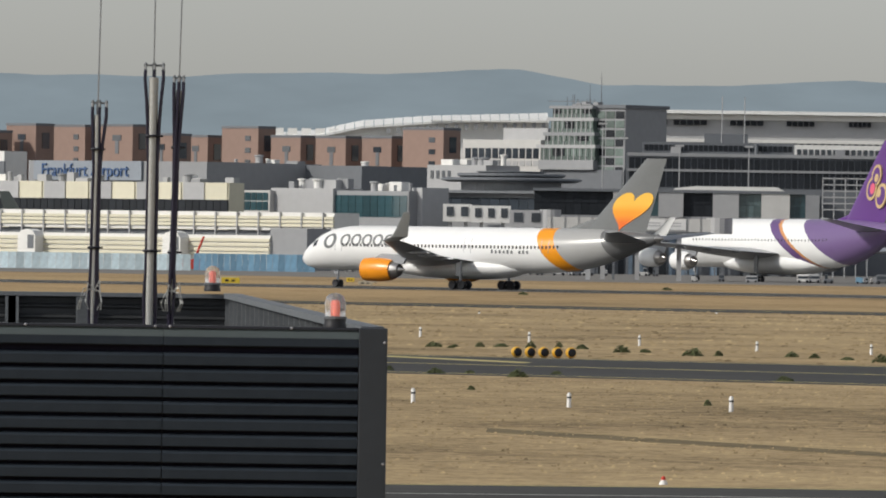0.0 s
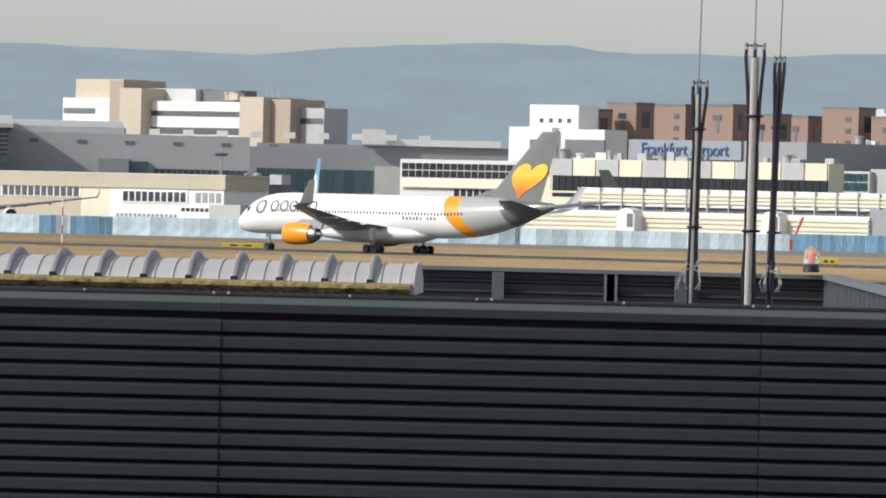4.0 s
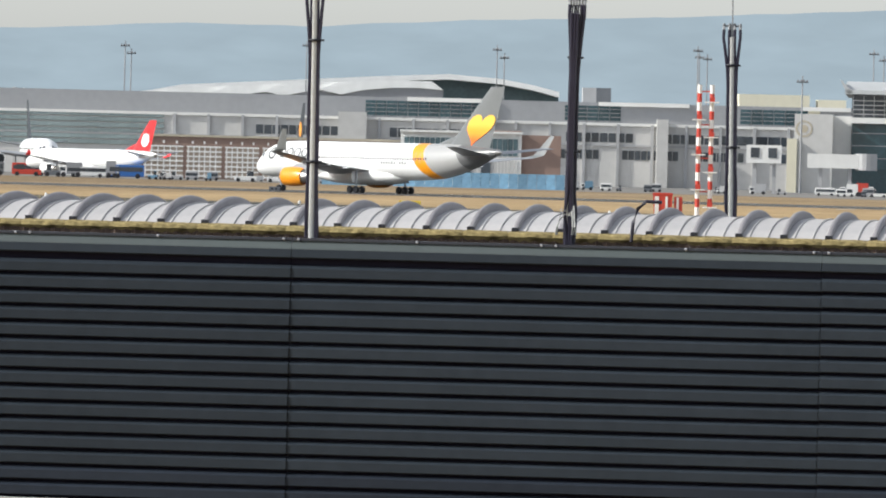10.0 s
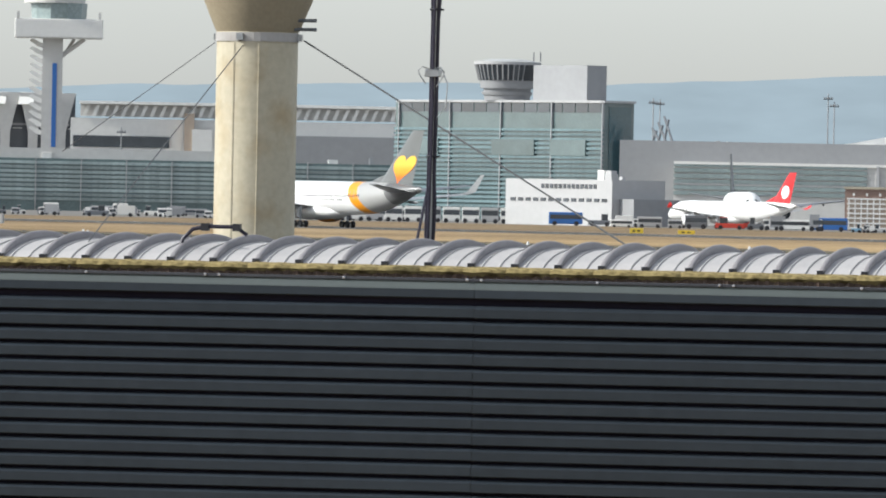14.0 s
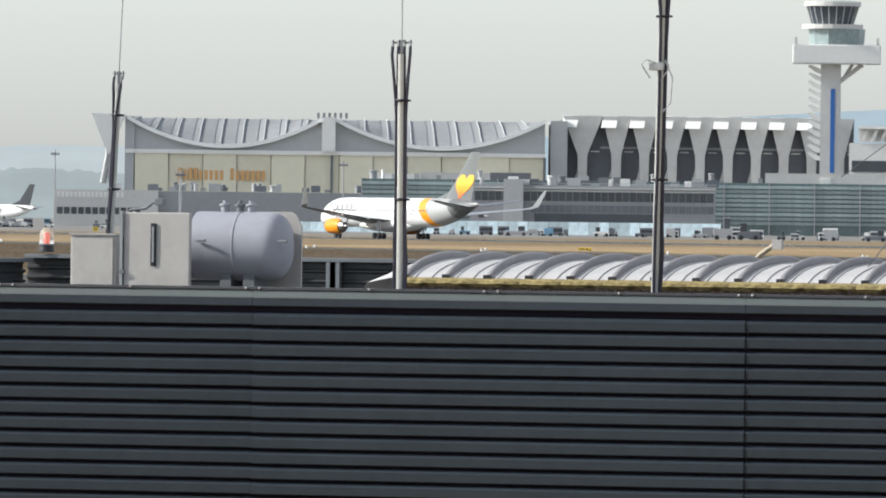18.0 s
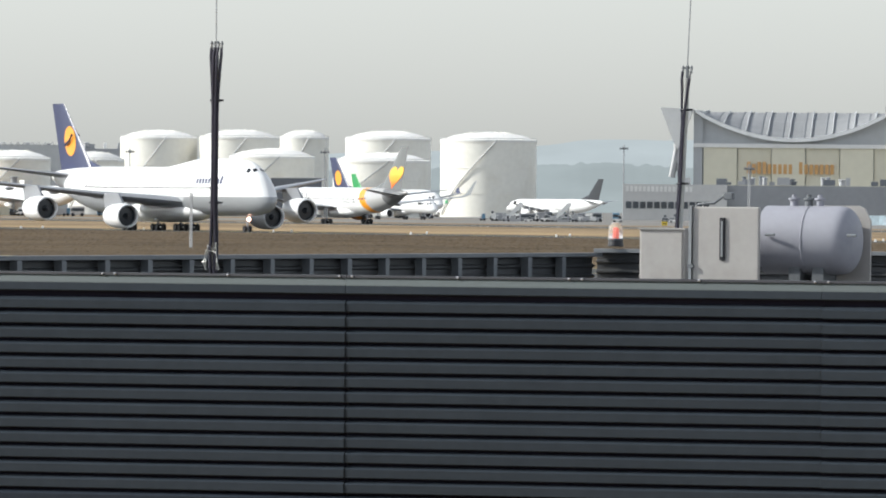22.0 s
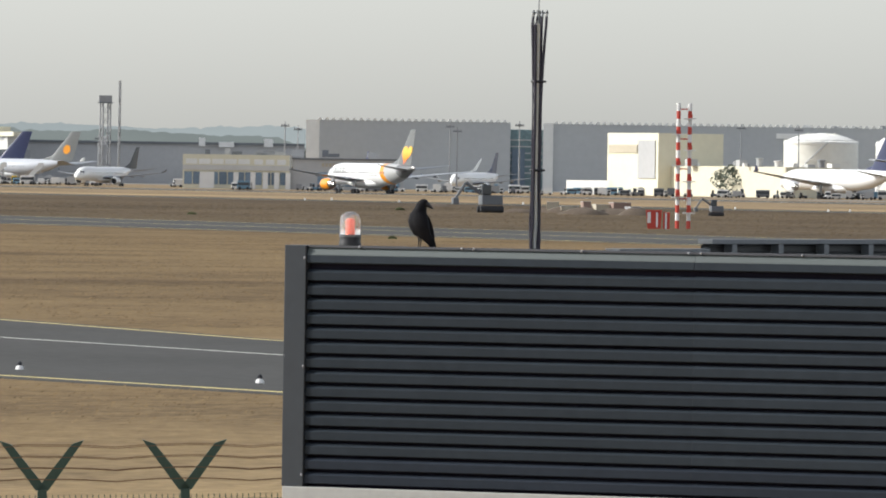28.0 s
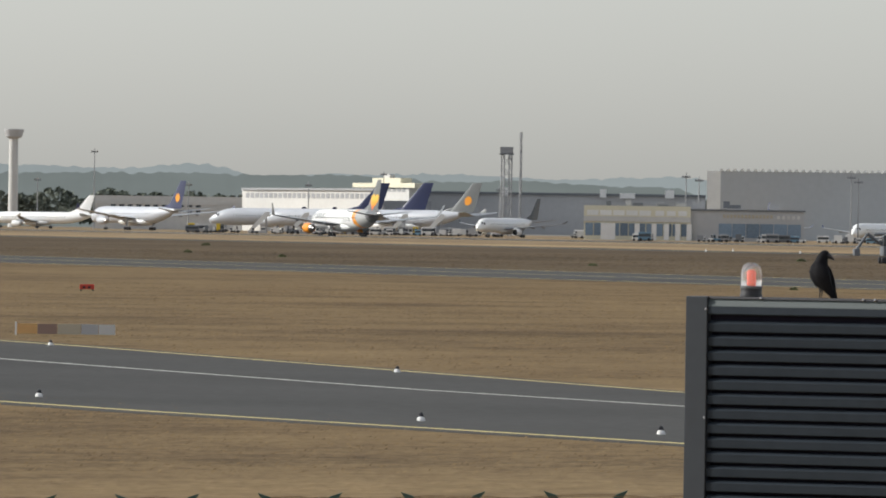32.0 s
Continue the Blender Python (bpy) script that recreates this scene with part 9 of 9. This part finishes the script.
# ---- bushes, weeds, earth heaps ----
def bush(b, e, wpx, hpx, seed):
    q = ground_spot(b, e)
    u = q.length / F
    r = random.Random(seed)
    w, h = wpx * u * 0.85, hpx * u * 0.6
    t = thing("bush", "small green weed bush in the dry grass", "bush", pose(q.x, q.y, 0), "weed bushes")
    bm = bmesh.new()
    for i in range(220):
        a, k = r.uniform(0, 6.28), r.random() ** 0.6
        x, y = 0.5 * w * k * math.cos(a), 0.4 * w * k * math.sin(a)
        z = h * (1 - k * k) * r.uniform(0.15, 1.0)
        s = r.uniform(0.02, 0.05) * (w + 0.4)
        n = Vector((r.uniform(-1, 1), r.uniform(-1, 1), r.uniform(-0.3, 1))).normalized()
        o = n.orthogonal() * s
        c = n.cross(o)
        bm.faces.new([bm.verts.new(Vector((x, y, z)) + v) for v in (-o * 1.6, -c * 0.5, o * 1.6, c * 0.5)])
    part("leaves", bm, M["leaf"], t, recalc=False)
    bm = bmesh.new()
    for i in range(7):
        a = r.uniform(0, 6.28)
        tube(bm, [(0, 0, 0), (0.3 * w * math.cos(a), 0.3 * w * math.sin(a), h * r.uniform(0.4, 0.8))], 0.012, 4)
    part("stem_cluster", bm, M["earth"], t)


far_edge = ((768, 614, 36, 16), (803, 616, 26, 12), (850, 614, 20, 15), (887, 614, 30, 10), (940, 616, 24, 22), (990, 616, 18, 18), (1030, 618, 26, 14), (1100, 624, 36, 22), (1142, 624, 24, 12), (1226, 630, 46, 24), (1272, 630, 20, 16), (1402, 632, 30, 16), (1442, 634, 24, 14), (1500, 638, 30, 10), (1560, 642, 40, 26))
near_edge = ((690, 656, 20, 16), (772, 662, 40, 18), (832, 662, 24, 12), (918, 668, 44, 24), (986, 664, 26, 14), (1390, 676, 40, 18), (1254, 718, 16, 18), (835, 690, 16, 12))
for i, (x, y, w, h) in enumerate(far_edge + near_edge):
    b, e = (-218, -156)
    bush(b - (x - 1000), e - (y - 600) + 0.015 * (x - 1000), w, h, i)
for i, (b, e) in enumerate(((9258, -50), (9290, -63), (8573, -76), (8217, -114), (8205, -63), (9123, -69), (-397, -67), (-143, -79))):
    bush(b, e, 22, 9, 40 + i)


# a narrow darker strip across the meadow
rows = []
for x, y in ((860, 762), (1000, 771), (1200, 783), (1400, 795), (1700, 814)):
    b, e = (-421, -336)
    b, e = b - (x - 1200), e - (y - 783) * 0.75
    rows.append((ground_spot(b, e - 3.5), ground_spot(b, e + 3.5)))
M["track"] = mat("darker_meadow", (0.17, 0.135, 0.08), 0.95, 0, 0.35, 0.4, 0.0, 10, spec=0.1)
strip("meadow_track", "narrow darker strip across the dry meadow", rows, M["track"], 0.02, category="track")

# loose dry grass standing on the meadows
def tufts(name, p0, p1, s0, s1, count, hmax, width, seed):
    r = np.random.default_rng(seed)
    p, q = r.uniform(p0, p1, count), r.uniform(s0, s1, count)
    w, h = width * r.uniform(0.4, 1.3, count) / 2, hmax * r.uniform(0.3, 1.0, count)
    x, y = CROSS.x * p + LINE.x * q, CROSS.y * p + LINE.y * q
    keep = (y > 196) | (x < -72)           # none on the bend of the taxiway
    x, y, w, h = x[keep], y[keep], w[keep], h[keep]
    count = len(x)
    a = r.uniform(-0.4, 0.4, count) - 0.3
    lx, ly = r.uniform(-0.5, 0.5, count) * w, h * r.uniform(1.2, 2.4, count)
    v = np.zeros((count, 4, 3))
    for k, (sx, top) in enumerate(((-1, 0), (1, 0), (0.75, 1), (-0.6, 0.85))):
        v[:, k, 0] = x + sx * w * np.cos(a) + lx * top
        v[:, k, 1] = y + sx * w * np.sin(a) + ly * top
        v[:, k, 2] = h * top
    me = bpy.data.meshes.new(name)
    f = np.arange(count * 4).reshape(-1, 4)
    me.from_pydata(v.reshape(-1, 3).tolist(), [], f.tolist())
    me.shade_smooth()
    me.normals_split_custom_set_from_vertices([(0.0, 0.0, 1.0)] * (count * 4))
    me.materials.append(M["tuft"])
    return tagged(new(name, me), "loose dry grass standing on the meadow", "grass", kind="stuff")


tufts("dry_grass_near", 103, 274, -60, 640, 110000, 0.055, 0.1, 1)
tufts("dry_grass_front", 30, 75, 165, 330, 16000, 0.045, 0.07, 2)
tufts("dry_grass_middle", 326, 598, -60, 1300, 45000, 0.1, 0.35, 3)

# earth heaps and machines by the far taxiway
def heap(b, e, w, h, seed):
    q = ground_spot(b, e)
    u = q.length / F
    r = random.Random(seed)
    bm = bmesh.new()
    n = 16
    rings = []
    for k, (f, z) in enumerate(((1.0, 0), (0.8, 0.45), (0.5, 0.8), (0.2, 1.0))):
        rings.append([(w / 2 * u * f * math.cos(6.283 * i / n) * r.uniform(0.85, 1.1), w / 3 * u * f * math.sin(6.283 * i / n), h * u * z * r.uniform(0.8, 1.05)) for i in range(n)])
    ring_skin(bm, rings)
    tagged(part("earth_mound", bm, M["earth"], None, "", pose(q.x, q.y, 0, 0, 0, math.degrees(b / F)), smooth=True), "brown heap of excavated earth", "earth heap", "earth heaps")


for i, (x, y, w, h) in enumerate(((530, 411, 44, 26), (556, 412, 50, 36), (590, 414, 60, 38), (618, 412, 36, 44), (650, 413, 64, 34), (684, 414, 50, 40), (475, 412, 40, 22), (330, 404, 40, 18))):
    b, e = (7870, -64)
    heap(b - (x - 600), e - (y - 412), w * 1.5, h * 0.34, i)


def digger(b, e, size, label):
    q = ground_spot(b, e)
    u = q.length / F
    s = size * u
    t = thing("excavator", label, "excavator", pose(q.x, q.y, 0, 0, 0, math.degrees(b / F) + 15))
    part("track", boxed(-0.35 * s, 0.35 * s, -0.25 * s, -0.1 * s, 0, 0.2 * s, bev=0.06 * s), M["rubber"], t)
    part("track", boxed(-0.35 * s, 0.35 * s, 0.1 * s, 0.25 * s, 0, 0.2 * s, bev=0.06 * s), M["rubber"], t)
    part("body", boxed(-0.3 * s, 0.32 * s, -0.22 * s, 0.22 * s, 0.22 * s, 0.5 * s, bev=0.03 * s), M["dark"], t)
    part("cab", boxed(-0.3 * s, -0.02 * s, -0.22 * s, 0.02 * s, 0.5 * s, 0.8 * s, bev=0.03 * s), M["win"], t)
    part("boom", tube(bmesh.new(), [(-0.2 * s, 0.1 * s, 0.5 * s), (-0.7 * s, 0.1 * s, 0.85 * s)], 0.05 * s, 6), M["dark"], t)
    part("stick", tube(bmesh.new(), [(-0.7 * s, 0.1 * s, 0.85 * s), (-1.0 * s, 0.1 * s, 0.4 * s)], 0.04 * s, 6), M["dark"], t)
    part("bucket", boxed(-1.1 * s, -0.92 * s, 0.0, 0.2 * s, 0.22 * s, 0.42 * s, bev=0.03 * s), M["dark"], t)


for i, (x, y, w, h, m) in enumerate(((545, 411, 22, 18, "tan"), (575, 412, 30, 12, "tan"), (606, 413, 14, 22, "brick"), (634, 412, 26, 16, "tan"), (668, 412, 34, 20, "brick"), (692, 413, 20, 14, "grey"))):
    b, e = (7870, -64)
    q = ground_spot(b - (x - 600), e - (y - 412))
    u = q.length / F
    t = thing("site_container", "small weathered site container on the construction ground", "container", pose(q.x, q.y - 1.5, 0, 0, 0, math.degrees(b / F) + 6 * i), "site containers")
    part("body", boxed(-w / 2 * u, w / 2 * u, 0, 1.6, 0.08, h * u, bev=0.05), M[m], t)
    part("lid", boxed(-w / 2 * u - 0.04, w / 2 * u + 0.04, -0.04, 1.64, h * u, h * u + 0.06), M["grey"], t)
    part("skid", boxed(-w * 0.4 * u, w * 0.4 * u, 0.3, 1.3, 0, 0.08), M["cap"], t)
digger(*(8045, -65), 62, "dark excavator with its arm stretched out")
digger(*(7645, -65), 36, "small dark tractor on the grass")


# ---- apron vehicles ----
def vehicle(kind, b, d, wpx, hpx, m, label, group="apron vehicles"):
    u = d / F
    w, h = wpx * u, hpx * u
    q = spot(b, d)
    t = thing(kind, label, kind.replace("_", " "), pose(q.x, q.y, 0, 0, 0, math.degrees(b / F)), group)
    wr = min(0.5, h * 0.18)
    style = random.Random(int(b * 7.3)).random() if w < 2.6 * h and kind != "apron_bus" else 0.0
    way = 1 if int(b) % 2 else -1
    if style < 0.35:
        part("body", boxed(-w / 2, w / 2, 0, 2.5, wr * 0.7, h, bev=0.15), M[m], t)
        part("window_band", boxed(-w * 0.46, w * 0.46, -0.02, 0.02, h * 0.5, h * 0.82), M["win"], t)
    elif style < 0.7:
        c0, c1 = sorted((way * w * 0.22, way * w * 0.5))
        b0, b1 = sorted((way * w * 0.19, -way * w * 0.5))
        part("cab", boxed(c0, c1, 0, 2.4, wr * 0.7, h * 0.74, bev=0.1), M["sig_white"], t)
        part("cab_window", boxed(c0 + 0.1, c1 - 0.1, -0.02, 0.02, h * 0.42, h * 0.66), M["win"], t)
        part("load_box", boxed(b0, b1, 0, 2.5, wr * 1.1, h, bev=0.05), M[m], t)
    else:
        c0, c1 = sorted((way * w * 0.08, way * w * 0.36))
        part("body", boxed(-w / 2, w / 2, 0, 2.2, wr * 0.7, h * 0.5, bev=0.08), M[m], t)
        part("cab", boxed(c0, c1, 0.2, 2.0, h * 0.5, h * 0.95, bev=0.06), M["win"], t)
        part("cab_roof", boxed(c0 - 0.05, c1 + 0.05, 0.15, 2.05, h * 0.95, h), M[m], t)
    for s in (-0.32, 0.32):
        part("wheel", lathe(bmesh.new(), [(wr * 0.5, -0.15), (wr, -0.12), (wr, 0.12), (wr * 0.5, 0.15)], 12, pose(s * w, 0.1, wr, 90)), M["rubber"], t)
    return t


for i in range(11):
    vehicle("apron_bus", 4539 - 34 * i, 1990, 31, 28, "white" if i % 3 else "grey", "long white apron bus parked in a row")
for i in range(6):
    vehicle("apron_bus", 4544 - 30 * i, 2010, 28, 24, "white", "long white apron bus parked in a row")
for x, w, h, m in ((215, 34, 20, "grey"), (300, 40, 20, "dark"), (345, 46, 20, "white"), (1130, 60, 24, "sign_blue"), (1190, 40, 22, "dark"), (1240, 44, 20, "white"), (1425, 60, 22, "red"), (1520, 56, 14, "white"), (30, 34, 40, "grey"), (75, 40, 30, "dark")):
    vehicle("apron_truck", 4445 - (x - 784), 1930, w, h, m, "apron truck beside the terminal")
for x, w, h, m in ((305, 34, 14, "white"), (362, 34, 14, "white"), (430, 26, 26, "red"), (345, 20, 16, "grey"), (150, 30, 18, "grey")):
    vehicle("service_car", 1880 - (x - 784), 1850, w, h, m, "small service vehicle on the apron")
for x, w, h, m in ((160, 26, 30, "red"), (80, 40, 20, "sig_white"), (135, 34, 20, "sig_white"), (345, 50, 14, "red"), (205, 30, 14, "grey")):
    vehicle("service_car", 2717 - (x - 784), 1840, w, h, m, "small service vehicle on the apron")
for b, w, h, m in ((3808, 52, 22, "red"), (3702, 74, 20, "sig_white"), (3632, 64, 24, "sign_blue"), (3868, 40, 24, "dark"), (3762, 30, 22, "dark"), (3905, 26, 16, "grey"), (3950, 44, 20, "grey"), (4000, 40, 14, "sig_white"), (3730, 40, 26, "mid"), (3655, 26, 30, "mid"), (2350, 40, 22, "sig_white"), (2325, 30, 24, "red"), (2395, 36, 14, "sig_white")):
    vehicle("apron_truck", b, 1880, w, h, m, "apron truck waiting among the gates")
rng = random.Random(91)
for b0, b1, dist, n in ((20, 430, 1850, 14), (-420, -60, 1830, 16), (-800, -440, 1560, 10), (2300, 2900, 1840, 14), (2900, 3600, 1850, 18), (4650, 5200, 1980, 20), (5200, 5900, 2090, 20), (7300, 7950, 2480, 34), (7950, 8500, 2560, 26), (8560, 9300, 2850, 30)):
    for i in range(n):
        w = rng.uniform(8, 26)
        vehicle("ground_vehicle", rng.uniform(b0, b1), dist + rng.uniform(-30, 30), w, rng.uniform(7, 13) + 0.2 * w, rng.choice(("sig_white", "grey", "dark", "mid", "sig_white", "dark", "concrete_w", "blast_blue")), "ground service vehicle standing on the apron", "ground vehicles")
rng = random.Random(77)
for i in range(34):
    x = 1030 + i * 5.6 + rng.uniform(-2, 2)
    vehicle("parked_car", 6857 - (x - 784), rng.uniform(2280, 2420), rng.uniform(10, 16), rng.uniform(9, 15), rng.choice(("white", "grey", "dark", "mid", "white")), "parked service car on the far apron", "parked cars")
for i in range(46):
    x = rng.uniform(40, 560)
    vehicle("ground_vehicle", 8551 - (x - 784), rng.uniform(2880, 2960), rng.uniform(8, 20), rng.uniform(8, 17), rng.choice(("white", "grey", "dark", "mid", "white", "yellow")), "ground service vehicle beside parked jets", "ground vehicles")
for i in range(30):
    x = rng.uniform(950, 1560)
    vehicle("ground_vehicle", 8551 - (x - 784), rng.uniform(2560, 2640), rng.uniform(8, 22), rng.uniform(8, 16), rng.choice(("white", "grey", "mid", "blast_blue", "white")), "ground service vehicle beside parked jets", "ground vehicles")
for i in range(26):
    x = rng.uniform(60, 420)
    vehicle("ground_vehicle", 5916 - (x - 784), rng.uniform(2300, 2420), rng.uniform(8, 20), rng.uniform(8, 18), rng.choice(("white", "grey", "dark", "mid", "blast_blue")), "ground service vehicle on the far apron", "ground vehicles")
for i in range(16):
    x = rng.uniform(650, 1560)
    vehicle("apron_truck", 5492 - (x - 784), rng.uniform(2040, 2120), rng.uniform(16, 44), rng.uniform(12, 22), rng.choice(("white", "grey", "dark", "mid")), "apron truck beside the terminal")


def stair_truck(b, d, hpx):
    u = d / F
    h = hpx * u
    q = spot(b, d)
    t = thing("boarding_stair", "white mobile boarding stair beside a parked jet", "boarding stair", pose(q.x, q.y, 0, 0, 0, math.degrees(b / F)), "boarding stairs")
    bm = bmesh.new()
    prism(bm, [(-h * 0.5, 0.6), (-h * 0.3, 0.6), (h * 0.5, h * 0.85), (h * 0.5, h), (h * 0.3, h)], 1, 0, 1.8)
    part("flight", bm, M["white"], t)
    part("chassis", boxed(-h * 0.5, h * 0.4, 0, 1.8, 0.0, 0.7), M["grey"], t)
    part("prop", boxed(h * 0.3, h * 0.38, 0.6, 1.0, 0.7, h * 0.8), M["grey"], t)


for x in (170, 240, 345, 415, 480):
    stair_truck(8551 - (x - 784), 2930, 38)
for x in (1015, 1100):
    stair_truck(7157 - (x - 784) - 350, 2300, 34)
# red crane before the gallery
b = 434
t = thing("red_crane_arm", "slanting red lifting arm before the gallery", "crane", pose(*spot(b, 1880), 0, 0, math.degrees(b / F)))
part("arm", tube(bmesh.new(), [(-0.6, 0, 2.0), (1.2, 0, 6.6)], 0.25, 6), M["red"], t)
part("base", boxed(-3, 1, -1, 1.2, 0, 2.0, bev=0.1), M["red"], t)

# ---- far trees along the left horizon ----
def far_trees(name, b0, b1, e0, e1, d, count, seed, label, quads=90, leaf=1.0):
    r = random.Random(seed)
    verts, faces = [], []
    for i in range(count):
        b = r.uniform(b0, b1)
        base = spot(b, d + r.uniform(-40, 40))
        crown = e0 + (e1 - e0) * (0.5 + 0.5 * noise.noise(Vector((b * 0.02, seed, 0)))) + r.uniform(-3, 3)
        h = rise(crown, d)
        w = r.uniform(3.5, 7)
        for k in range(quads):
            a, z = r.uniform(0, 6.28), r.random() ** 0.7
            rad = w * math.sqrt(max(0.05, 1 - (2 * z - 0.9) ** 2)) * r.uniform(0.5, 1)
            c = Vector((base.x + rad * math.cos(a), base.y + rad * math.sin(a), h * (0.15 + 0.85 * z)))
            s = r.uniform(0.4, 1.0) * leaf
            n = Vector((r.uniform(-1, 1), r.uniform(-1, 1), r.uniform(-0.2, 1))).normalized()
            o = n.orthogonal() * s
            v = n.cross(o)
            m = len(verts)
            verts += [c - o, c - v * 0.8, c + o, c + v * 0.8]
            faces.append((m, m + 1, m + 2, m + 3))
    me = bpy.data.meshes.new(name)
    me.from_pydata([tuple(v) for v in verts], [], faces)
    me.materials.append(M["tree"])
    tagged(new(name, me), label, "trees", kind="stuff")


far_trees("far_woods_left", 8325, 9925, 22, 56, 3800, 420, 3, "hazy dark line of far trees")
far_trees("garden_trees", 7586, 7621, 8, 30, 2620, 5, 6, "dark green trees beside a pale shed", 500, 0.4)


# ---- what moves ----
def motions():
    rows = []
    for i in range(33):
        s = -3.5417e-3 * i ** 3 + 1.07451 * i * i + 23.827 * i + 701.4
        rows.append((float(i), plane_pose(868, s)))
    walk(jet, rows)
    walk(jumbo, [(float(i * 4), plane_pose(615, JUMBO_S - 8.1 * (i * 4 - 23.0), True)) for i in range(9)])
    base = red_jet.matrix_basis.copy()
    way = base.to_3x3() @ Vector((1, 0, 0))
    go = [(0.0, -6.0), (9.5, -6.0), (10.3, -5.2), (11.0, -2.8), (12.0, 2.5), (13.0, 9.0), (14.5, 19.5), (17.0, 37.0), (32.0, 142.0)]
    walk(red_jet, [(t, Matrix.Translation(way * q) @ base) for t, q in go])


JUMBO_S = 615 * math.tan(ALONG + 7004 / F) + 29.6
motions()
